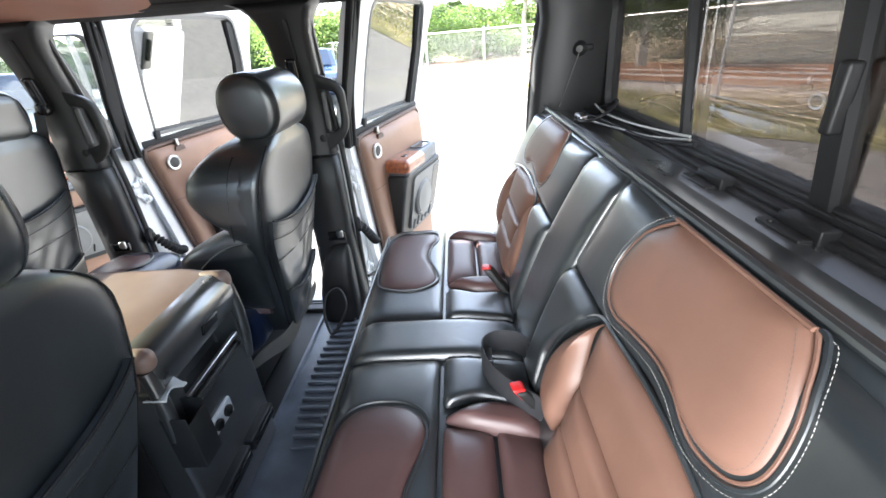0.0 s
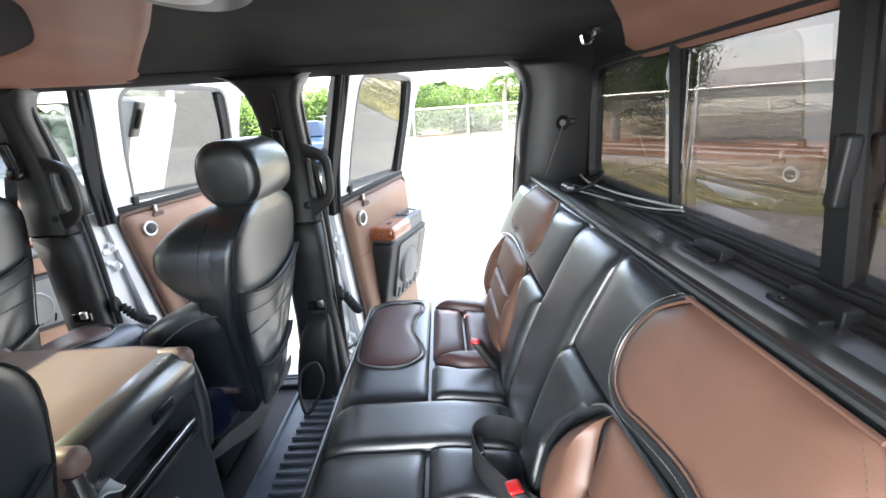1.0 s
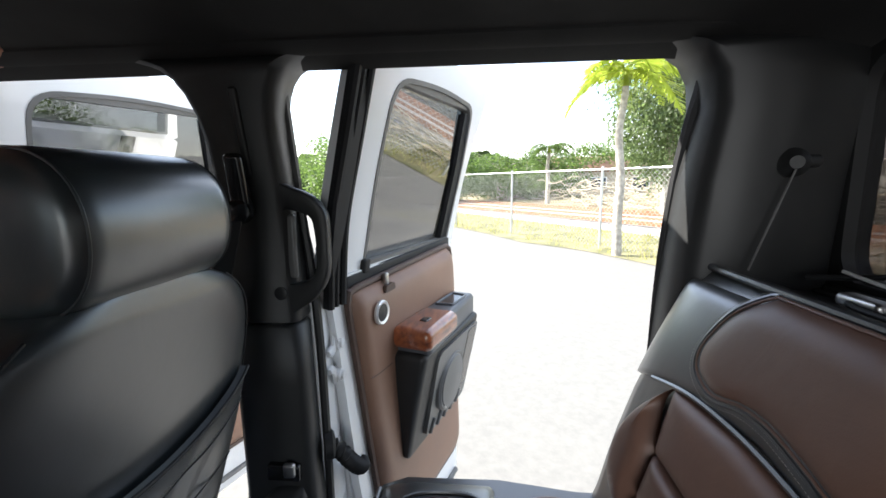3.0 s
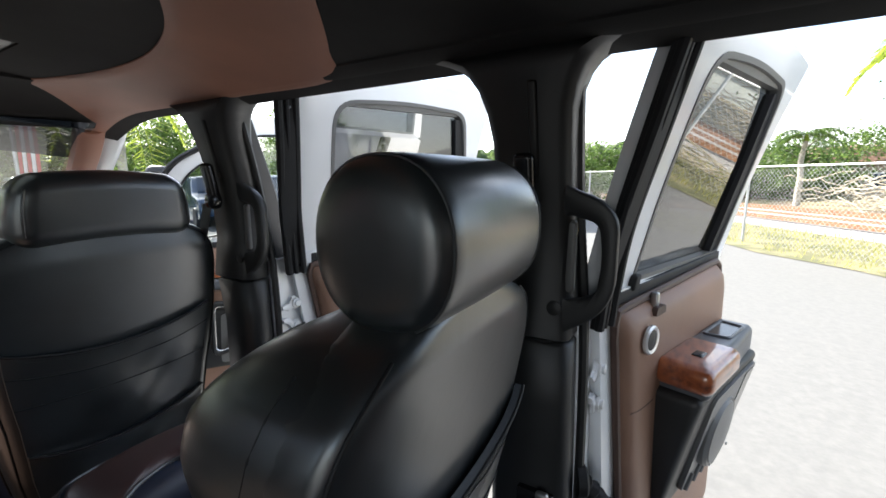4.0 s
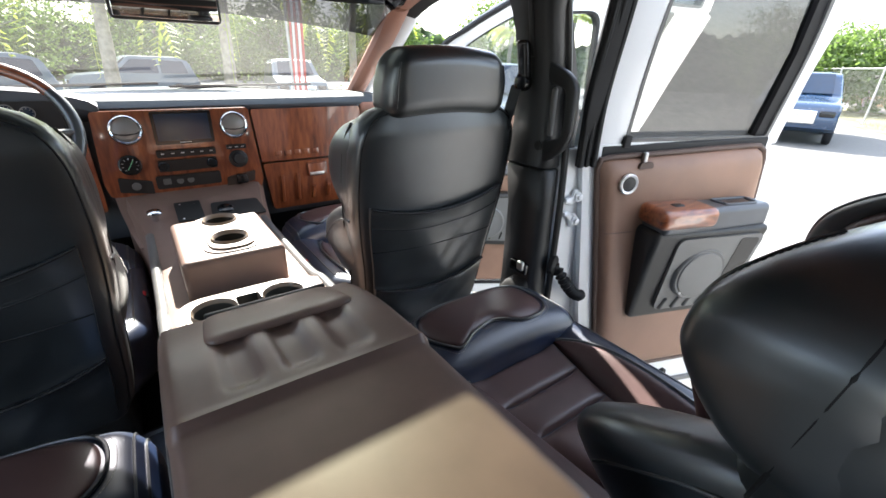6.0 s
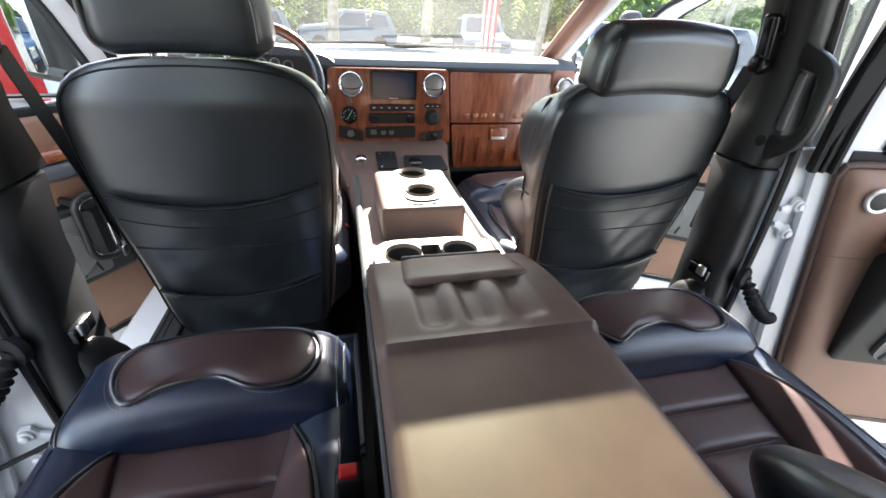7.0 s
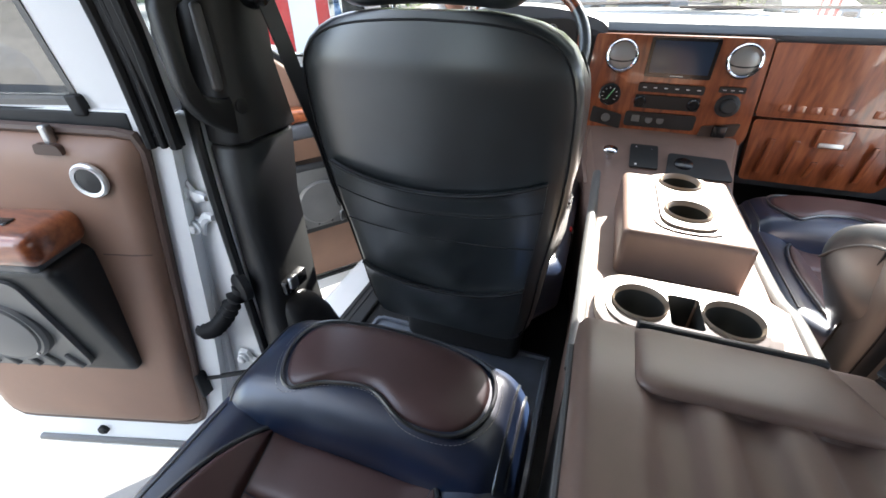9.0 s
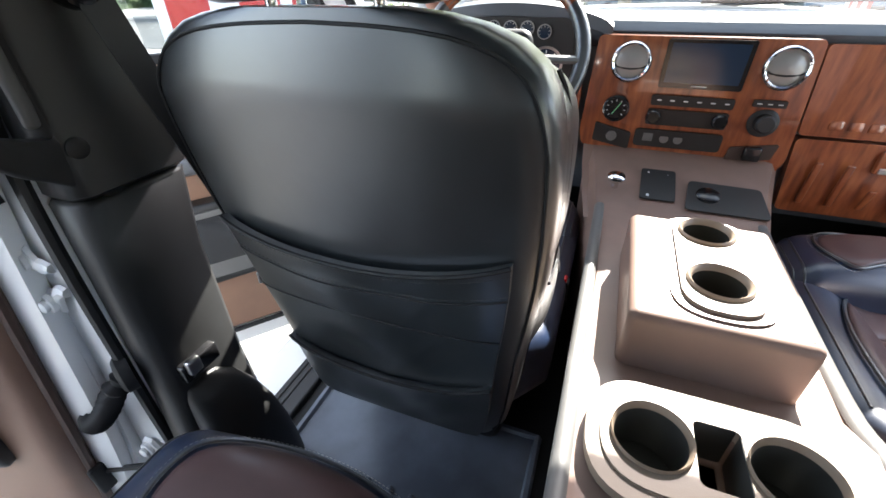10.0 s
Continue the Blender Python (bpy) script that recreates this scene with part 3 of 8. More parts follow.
# headliner with the sunroof opening
SR = (-0.40, 0.40, 1.44, 1.80)
g = Geo()
xs = sorted(set([-0.80 + 0.04 * k for k in range(41)] + [SR[0], SR[1]]))
ys = sorted(set([-0.52 + 0.06 * k for k in range(44)] + [SR[2], SR[3]]))
idx = {}
vs, fs = [], []
for j, y in enumerate(ys):
    for i, x in enumerate(xs):
        idx[i, j] = len(vs)
        vs.append((x, y, ceiling_z(x, y)))
for j in range(len(ys) - 1):
    for i in range(len(xs) - 1):
        mx_, my_ = (xs[i] + xs[i + 1]) / 2, (ys[j] + ys[j + 1]) / 2
        if not (SR[0] < mx_ < SR[1] and SR[2] < my_ < SR[3]):
            fs.append((idx[i, j], idx[i + 1, j], idx[i + 1, j + 1], idx[i, j + 1]))
n0 = len(vs)
vs += [(x, y, z + 0.05) for x, y, z in vs]
fs += [tuple(q + n0 for q in f[::-1]) for f in fs]
edge = {}
for f in fs[:len(fs) // 2]:
    for a, b in zip(f, f[1:] + f[:1]):
        if (b, a) in edge:
            del edge[b, a]
        else:
            edge[a, b] = 1
fs += [(a, a + n0, b + n0, b) for a, b in edge]
g.add(vs, fs)
solid("ceiling", g, LINER, "black suede headliner of a truck cab", "headliner", kind="structure")


def lay_ceiling(x, y, h):
    return (x, y, ceiling_z(x, y) - 0.003 - h)


half_in = smooth_loop([(0.0, 0.635), (0.09, 0.665), (0.20, 0.745), (0.36, 0.885), (0.435, 0.985), (0.498, 1.11), (0.54, 1.27), (0.55, 1.46), (0.53, 1.65), (0.49, 1.79), (0.40, 1.87), (0.37, 2.03)], 5, False)
half_out = smooth_loop([(0.0, 0.375), (0.05, 0.41), (0.13, 0.47), (0.336, 0.614), (0.555, 0.785), (0.66, 0.872), (0.745, 0.955), (0.748, 1.25), (0.748, 1.5), (0.748, 1.75), (0.748, 1.92), (0.748, 2.03)], 5, False)
side_in = [(-a, b) for a, b in half_in[:0:-1]] + half_in
side_out = [(-a, b) for a, b in half_out[:0:-1]] + half_out
last = len(side_in) - 1


def band(a, b):
    k = min(last, int(round(a * last)))
    (x0, y0), (x1, y1) = side_in[k], side_out[k]
    return lay_ceiling(x0 + (x1 - x0) * b, y0 + (y1 - y0) * b, 0.005 * min(1, 12 * b, 12 * (1 - b)) ** 0.5)


solid("ceiling_panel", Geo().sheet(last, 24, band, (0, 0, 0.007)), LINERBROWN, "cognac leather headliner panel curving round the sunroof field", "headliner panel", kind="structure", sharp=60)


def header_cover(a, b):
    """Leather over the rear header: b runs from the headliner down to the window."""
    line = [(-0.235, 1.276), (-0.29, 1.270), (-0.345, 1.260), (-0.396, 1.2435), (-0.437, 1.2195), (-0.470, 1.2000), (-0.4985, 1.1800)]
    k = min(len(line) - 1.0001, b * (len(line) - 1))
    i = int(k)
    (y0, z0), (y1, z1) = line[i], line[i + 1]
    reach = 0.02 + 0.40 * min(1, (b / 0.75)) ** 0.8
    return (-0.66 + (reach + 0.66) * a, y0 + (y1 - y0) * (k - i), z0 + (z1 - z0) * (k - i) - 0.004 * math.sin(math.pi * min(1, 8 * b) / 2) * min(1, 20 * a, 20 * (1 - a)))


solid("ceiling_panel", Geo().sheet(40, 24, header_cover, (0, -0.001, 0.006)), LINERBROWN, "cognac leather headliner panel over the rear window", "headliner panel", kind="structure", sharp=60)

# sunroof
t = tagged(thing("window_1", "tinted glass sunroof in a black frame", "sunroof"), kind="structure")
outer = round_corners([(SR[0] - 0.01, SR[2] - 0.01), (SR[1] + 0.01, SR[2] - 0.01), (SR[1] + 0.01, SR[3] + 0.01), (SR[0] - 0.01, SR[3] + 0.01)], 0.05)
inner = round_corners([(SR[0] + 0.02, SR[2] + 0.02), (SR[1] - 0.02, SR[2] + 0.02), (SR[1] - 0.02, SR[3] - 0.03), (SR[0] + 0.02, SR[3] - 0.03)], 0.04)
flat = lambda z: (lambda x, y, h: (x, y, z + h))
part("window_frame", Geo().frame_ring(outer, inner, flat(1.284), 0, 0.034), PLASTIC, t, "black sunroof frame")
pane = part("pane", Geo().slab(round_corners([(SR[0], SR[2]), (SR[1], SR[2]), (SR[1], SR[3]), (SR[0], SR[3])], 0.04), flat(1.3185), 0, 0.005), glass_material("sunroof_glass", (0.80, 0.82, 0.64), 0.24), t, "green tinted pane")

# outer roof, closing the shell round the sunroof
g = Geo()
for x0, x1, y0, y1 in ((-0.86, SR[0] - 0.01, -0.55, 2.05), (SR[1] + 0.01, 0.86, -0.55, 2.05), (SR[0] - 0.01, SR[1] + 0.01, -0.55, SR[2] - 0.01), (SR[0] - 0.01, SR[1] + 0.01, SR[3] + 0.01, 2.05)):
    g.rbox((x0, y0, 1.338), (x1, y1, 1.36), 0.004, 1)
solid("roof", g, WHITE, "white painted cab roof", "roof", kind="structure")


def roof_rail(side):
    t = tagged(thing("trim", "black padded roof rail above the doors", "roof rail"), kind="structure")
    q = Geo()
    ring = [(0.690, 1.262), (0.702, 1.232), (0.728, 1.219), (0.80, 1.226), (0.85, 1.235), (0.87, 1.35), (0.69, 1.35)]
    q.loft([[(side * x, y, z) for x, z in ring] for y in (-0.53, 0.3, 0.955)])
    part("rail_cover", q, LINER, t, "black covered roof rail")
    q = Geo().loft([[(side * x, y, z) for x, z in ring] for y in (0.956, 1.5, 2.05)])
    part("rail_cover", q, LINERBROWN, t, "brown covered roof rail")
    q = Geo().loft([[(side * x, y, z) for x, z in ((0.845, 1.24), (0.875, 1.25), (0.90, 1.30), (0.87, 1.365), (0.85, 1.365))] for y in (-0.55, 2.05)])
    part("roof_edge", q, WHITE, t, "white painted roof edge")
    part("door_seal", Geo().tube([(side * 0.80, y, 1.226) for y in (-0.30, 0.4, 1.2, 2.0)], 0.011, 8), RUBBER, t, "black rubber door seal")
    return t


for side in (-1, 1):
    roof_rail(side)


def rear_corner(side):
    t = tagged(thing("pillar", "black rear corner pillar lit along its edge", "door pillar"), kind="structure")
    rows = [(0.04, 0.72, 0.90, -0.50, -0.24), (0.45, 0.74, 0.90, -0.50, -0.25), (0.80, 0.745, 0.89, -0.50, -0.262), (1.0, 0.73, 0.87, -0.50, -0.27), (1.12, 0.715, 0.855, -0.50, -0.282), (1.17, 0.71, 0.85, -0.50, -0.274), (1.20, 0.71, 0.845, -0.50, -0.255), (1.215, 0.715, 0.84, -0.50, -0.23), (1.222, 0.725, 0.83, -0.50, -0.21), (1.24, 0.74, 0.82, -0.50, -0.21)]
    part("corner_trim", Geo().loft([mirror(section(a, b, c, d, z, 0.02), side) for z, a, b, c, d in rows]), PLASTIC, t, "black moulded corner trim", 50)
    part("outer_panel", Geo().rbox((min(side * 0.86, side * 0.98), -0.55, -0.3), (max(side * 0.86, side * 0.98), -0.30, 0.80), 0.02), WHITE, t, "white painted outer panel")
    part("door_seal", Geo().tube(smooth_loop([(side * 0.86, -0.262, 0.0), (side * 0.868, -0.268, 0.7), (side * 0.84, -0.275, 1.0), (side * 0.79, -0.285, 1.17)], 6, False), 0.012, 8), RUBBER, t, "black rubber door seal")
    q = Geo().lathe((side * 0.735, -0.40, 1.03), (-side, 0.3, 0), [(0.012, 0), (0.023, 0.004), (0.023, 0.014), (0.015, 0.022), (0.010, 0.03)], 16)
    q.rbox((min(side * 0.717, side * 0.735), -0.44, 1.022), (max(side * 0.717, side * 0.735), -0.39, 1.042), 0.008)
    part("belt_guide", q, PLASTIC, t, "dark grey belt guide knob")
    part("belt_webbing", Geo().tube([(side * 0.708, -0.395, 1.03), (side * 0.712, -0.34, 0.86)], 0.0018, 6), GREYPLASTIC, t, "pale belt edge")
    return t


for side in (-1, 1):
    rear_corner(side)

# back wall, shelf and rear window
g = Geo().rbox((-0.90, -0.56, -0.1), (0.90, -0.505, 0.85), 0.01)
solid("wall_rear", g, PLASTIC, "black rear cab wall below the window", "wall", kind="structure")
g = Geo().loft([[(x, y, z) for y, z in ((-0.31, 0.835), (-0.335, 0.848), (-0.385, 0.838), (-0.40, 0.824), (-0.47, 0.818), (-0.505, 0.818), (-0.505, 0.78), (-0.31, 0.78))] for x in (-0.74, -0.3, 0.3, 0.74)])
solid("trim", g, SATIN, "black plastic parcel shelf behind the bench", "parcel shelf", kind="structure")
g = Geo().loft([[(x, y, z) for y, z in ((-0.525, 1.185), (-0.50, 1.185), (-0.44, 1.225), (-0.40, 1.25), (-0.40, 1.30), (-0.56, 1.30), (-0.56, 1.185))] for x in (-0.84, 0.84)])
solid("trim", g, LINER, "black header above the rear window", "header", kind="structure")


def win_y(z):
    return -0.515 + 0.05 * (z - 0.85)


t = tagged(thing("window_2", "dark tinted sliding rear window in a black frame", "rear window"), kind="structure")
onto = lambda x, z, h: (x, win_y(z) + h, z)
outer = round_corners([(-0.78, 0.79), (0.78, 0.79), (0.76, 1.21), (-0.76, 1.21)], 0.05, 5)
inner = round_corners([(-0.735, 0.838), (0.735, 0.838), (0.715, 1.185), (-0.715, 1.185)], 0.06, 5)
part("window_frame", Geo().frame_ring(outer, inner, onto, -0.02, 0.022), PLASTIC, t, "black window frame")
for x0, x1, h in ((-0.76, -0.15, 0.0), (-0.19, 0.26, -0.012), (0.22, 0.76, 0.0)):
    p = part("pane", Geo().slab([(x0, 0.825), (x1, 0.825), (x1, 1.195), (x0, 1.195)], onto, h - 0.002, h + 0.002), TINT, t, "dark tinted pane")
for x0, x1, w in ((0.222, 0.262, 0.008), (-0.176, -0.134, 0.017)):
    q = Geo().slab([(x0 - w, 0.832), (x0 + w, 0.832), (x1 + w, 1.192), (x1 - w, 1.192)], onto, -0.004, 0.016)
    part("mullion", q, PLASTIC, t, "black sliding pane edge")
q = Geo().rbox((-0.74, -0.512, 0.812), (0.74, -0.474, 0.833), 0.006)
q.rbox((-0.74, -0.50, 0.830), (0.74, -0.492, 0.843), 0.003)
q.rbox((-0.74, -0.476, 0.812), (0.74, -0.462, 0.825), 0.003)
part("track", q, PLASTIC, t, "black sliding track")
for x in (0.012, -0.208):
    q = Geo().rbox((x - 0.040, -0.478, 0.818), (x + 0.040, -0.452, 0.839), 0.003)
    q.rbox((x - 0.036, -0.450, 0.816), (x + 0.050, -0.430, 0.826), 0.003)
    q.lathe((x + 0.03, -0.438, 0.826), (0, 0, 1), [(0.005, 0), (0.005, 0.003), (0.001, 0.004)], 10)
    part("track_bracket", q, PLASTIC, t, "black track bracket")
q = Geo().rbox((-0.176, -0.50, 0.94), (-0.156, -0.478, 1.03), 0.006)
part("latch", q, PLASTIC, t, "black pane latch")
q = Geo()
for k in range(5):
    q.rbox((-0.46 + 0.004 * (k % 2), win_y(0.9) + 0.003, 0.905 + 0.008 * k), (-0.425 - 0.005 * (k % 3), win_y(0.9) + 0.0045, 0.910 + 0.008 * k), 0.001, 1)
part("etched_mark", q, PRINT, t, "small white etched mark of bars")

# loose cable on the shelf
line = smooth_loop([(0.70, -0.42, 0.852), (0.62, -0.46, 0.87), (0.50, -0.45, 0.90), (0.42, -0.40, 0.885), (0.44, -0.35, 0.86), (0.52, -0.345, 0.856), (0.56, -0.38, 0.858), (0.44, -0.40, 0.86), (0.25, -0.415, 0.858), (0.12, -0.445, 0.866), (0.07, -0.45, 0.875)], 8, False)
cable = thing("cable", "looped black cable lying on the parcel shelf", "cable", (0, 0, 0))
part("cord", Geo().tube(line, 0.0045, 8), RUBBER, cable)
line = smooth_loop([(0.54, -0.36, 0.856), (0.40, -0.385, 0.858), (0.22, -0.43, 0.862), (0.10, -0.455, 0.878)], 8, False)
part("strand", Geo().tube(line, 0.003, 8), STEEL, cable, "pale stripped strand")
line = smooth_loop([(0.66, -0.44, 0.87), (0.54, -0.43, 0.864), (0.38, -0.445, 0.862), (0.22, -0.47, 0.868), (0.14, -0.475, 0.875)], 8, False)
part("strand", Geo().tube(line, 0.0028, 8), LABELWHITE, cable, "pale stripped strand")
part("plug", Geo().rbox((0.50, -0.375, 0.85), (0.56, -0.35, 0.866), 0.006), STEEL, cable, "pale metal plug")

# dome lamp on the headliner
lamp = thing("dome_lamp", "grey oval dome lamp switched off on the headliner", "ceiling lamp", (0, 0.378, ceiling_z(0, 0.378)))
oval = lambda a, b: [(a * math.cos(2 * math.pi * k / 40), b * math.sin(2 * math.pi * k / 40)) for k in range(40)]
part("base", Geo().puff(oval(0.20, 0.105), lambda x, y, h: (x, y, -0.004 - h), 0.016, rings=8, power=3), GREYPLASTIC, lamp, "grey oval base", 60)
part("lens", Geo().puff(oval(0.10, 0.06), lambda x, y, h: (x, y, -0.019 - h), 0.006, rings=6), LABELWHITE, lamp, "frosted lens", 60)

# coat hook
hook = thing("coat_hook", "chrome coat hook on the black headliner", "coat hook", (0.457, -0.395, ceiling_z(0.457, -0.395)))
part("base", Geo().lathe((0, 0, -0.001), (0, 0, -1), [(0.022, 0), (0.022, 0.006), (0.012, 0.01)], 18), PLASTIC, hook)
part("hook", Geo().tube(smooth_loop([(0, 0, -0.008), (0, 0.012, -0.028), (0, 0.03, -0.03), (0, 0.036, -0.014)], 5, False), 0.0045, 8), CHROME, hook, "chrome hook")


# ---- windscreen and pillars in front ----
def screen_point(x, s, h=0.0):
    """On the windscreen: x across, s from the base (0) to the header (1)."""
    k = x / 0.75
    return (x * (1 - 0.1 * s), 2.86 - 0.86 * s - 0.10 * k * k * (1 - 0.5 * s) + h, 0.86 + 0.335 * s + 0.02 * math.sin(math.pi * s))


t = tagged(thing("window_3", "curved clear windscreen with a dark sun strip", "windscreen"), kind="structure")
p = part("pane", Geo().sheet(16, 10, lambda a, b: screen_point(-0.78 + 1.56 * a, b)), SHIELD, t, "clear laminated pane")
p.visible_shadow = False
strip = glass_material("sun_strip", (0.40, 0.38, 0.46), 0.05, mirror_share=0.03)
p = part("sun_strip", Geo().sheet(16, 3, lambda a, b: screen_point(-0.76 + 1.52 * a, (0.77 - 0.13 * ((a - 0.5) * 2) ** 2) * (1 - b) + 0.99 * b, -0.006)), strip, t, "dark violet tinted sun strip")
for x0, x1, s0, s1 in ((-0.62, -0.02, 0.055, 0.09), (0.02, 0.62, 0.05, 0.085)):
    wiper = thing("wiper", "black wiper resting at the foot of the windscreen", "wiper", screen_point(x0, 0.0, 0.03), group="wipers")
    rel = lambda x, s_, h: tuple(a - b for a, b in zip(screen_point(x, s_, h), screen_point(x0, 0.0, 0.03)))
    part("blade", Geo().tube([rel(x0 + (x1 - x0) * k / 8, s0 + (s1 - s0) * k / 8, 0.022) for k in range(9)], 0.006, 6), RUBBER, wiper, "black rubber blade")
    part("arm", Geo().tube([rel(x0 - 0.03, 0.0, 0.02), rel(x0 + 0.10, s0 * 0.6, 0.045), rel((x0 + x1) / 2, (s0 + s1) / 2, 0.034)], 0.006, 6), PLASTIC, wiper, "black wiper arm")
for side in (-1, 1):
    t = tagged(thing("pillar", "brown covered windscreen pillar", "windscreen pillar"), kind="structure")
    line = [(side * 0.82, 2.76, 0.80), (side * 0.79, 2.45, 0.98), (side * 0.75, 2.20, 1.10), (side * 0.715, 2.03, 1.19)]
    part("pillar_cover", Geo().tube(smooth_loop(line, 6, False), 0.045, 10, flat=0.7), LINERBROWN, t, "brown pillar cover")
    line = [(side * 0.88, 2.76, 0.80), (side * 0.85, 2.45, 0.99), (side * 0.815, 2.20, 1.12), (side * 0.79, 2.03, 1.22)]
    part("outer_pillar", Geo().tube(smooth_loop(line, 6, False), 0.045, 10, flat=0.8), WHITE, t, "white painted outer pillar")
    jam = [(-0.30, 0.86, 1.0, 2.42, 2.8), (0.40, 0.87, 0.995, 2.42, 2.8), (0.80, 0.86, 0.96, 2.48, 2.8)]
    part("front_jamb", Geo().loft([mirror(section(a, b, c, d, z, 0.012), side) for z, a, b, c, d in jam]), WHITE, t, "white painted front jamb")
    part("kick_panel", Geo().rbox((min(side * 0.80, side * 0.86), 2.05, 0.04), (max(side * 0.80, side * 0.86), 2.8, 0.60), 0.02), PLASTIC, t, "black kick panel")
g = Geo().loft([[(x, y, z) for y, z in ((1.93, 1.245), (1.965, 1.20), (2.0, 1.19), (2.06, 1.20), (2.08, 1.34), (1.93, 1.34))] for x in (-0.80, -0.4, 0.4, 0.80)])
solid("trim", g, LINER, "black header above the windscreen", "header", kind="structure")
g = Geo().rbox((-0.95, 2.80, -0.3), (0.95, 2.9, 0.84), 0.01)
solid("wall_front", g, PLASTIC, "black bulkhead behind the dashboard", "wall", kind="structure")
g = Geo().sheet(20, 12, lambda a, b: (-0.95 + 1.9 * a, 2.86 + 1.35 * b, 0.84 + 0.03 * math.cos((a - 0.5) * 3) - 0.12 * b ** 2 - 0.03 * abs(a - 0.5)), (0, 0, -0.03))
solid("hood", g, WHITE, "white painted engine hood beyond the windscreen", "hood", kind="structure")


def visor(side):
    """A padded visor lying against the headliner, its front edge dipping over the windscreen."""
    base = (side * 0.38, 1.88, 1.235)
    t = thing("sun_visor", "black sun visor folded up against the headliner", "sun visor", base)

    def pad_at(a, b):
        x = side * (0.03 + 0.68 * a)
        y = 1.76 + 0.265 * b - 0.035 * (2 * a - 1) ** 2 * b
        z = ceiling_z(0.5, y) - 0.006 - 0.036 * b ** 2 - 0.012 * a * b - 0.006 * math.sin(math.pi * a) * math.sin(math.pi * b)
        return (x - base[0], y - base[1], z - base[2])
    part("panel", Geo().sheet(24, 14, pad_at, (0, 0.004, 0.016)), LINER, t, "grey-black padded panel", 60)
    part("clip", Geo().rbox((-side * 0.33 - 0.02, 0.02, -0.018), (-side * 0.33 + 0.02, 0.045, 0.0), 0.005), GREYPLASTIC, t)
    return t


for side in (-1, 1):
    visor(side)

t = thing("mirror", "rear view mirror with a brown edge on the windscreen", "rear view mirror", (0.0, 2.02, 1.12))
part("housing", Geo().rbox((-0.13, -0.012, -0.036), (0.13, 0.03, 0.036), 0.014, 3), PLASTIC, t)
part("glass", Geo().rbox((-0.122, -0.0165, -0.03), (0.122, -0.0125, 0.03), 0.002), material("mirror_glass", (0.8, 0.8, 0.8), 0.03, metal=1.0, vary=0.01, rough_vary=0.01), t, "mirror glass")
part("stem", Geo().tube([(0, 0.02, 0.0), (0, 0.06, 0.05), (0, 0.05, 0.09)], 0.01, 8), PLASTIC, t)


# ---- seats ----
def seat_back_y(z):
    """The rear face of a seat back, counted from where it passes z = 0.70."""
    return -0.17 * (z - 0.70)


HW = [(0.26, 0.178), (0.30, 0.198), (0.36, 0.208), (0.42, 0.213), (0.50, 0.220), (0.58, 0.231), (0.65, 0.238), (0.72, 0.241), (0.78, 0.240), (0.82, 0.238), (0.85, 0.233), (0.875, 0.2245), (0.895, 0.212), (0.912, 0.191), (0.925, 0.163), (0.933, 0.13), (0.938, 0.09)]
FLAT_TOP = list(HW)
ROUND_TOP = [(0.26, 0.095), (0.32, 0.115), (0.42, 0.146), (0.55, 0.200), (0.62, 0.226), (0.69, 0.236), (0.765, 0.236), (0.80, 0.229), (0.83, 0.212), (0.853, 0.188), (0.872, 0.158), (0.886, 0.122), (0.893, 0.085)]
DEPTH = [(0.26, 0.10), (0.42, 0.13), (0.70, 0.125), (0.86, 0.105), (0.91, 0.085), (0.938, 0.04)]


def lerp_rows(rows, z):
    for (a, p), (b, q) in zip(rows, rows[1:]):
        if z <= b:
            s = max(0, (z - a) / (b - a))
            return p + (q - p) * s
    return rows[-1][1]


def on_back(u, z, h=0.0, wide=1.0):
    """A point on the rear face of a seat back: u from -1 to 1 across."""
    hw, d = lerp_rows(HW, z) * wide, lerp_rows(DEPTH, z)
    x = max(-1, min(1, u)) * hw
    e = (1 - min(0.999, abs(u)) ** 5) ** (1 / 5)
    mid = seat_back_y(z) + d / 2 + max(0, z - 0.86) * 0.3
    return (x, mid - (d / 2) * e - h, z)


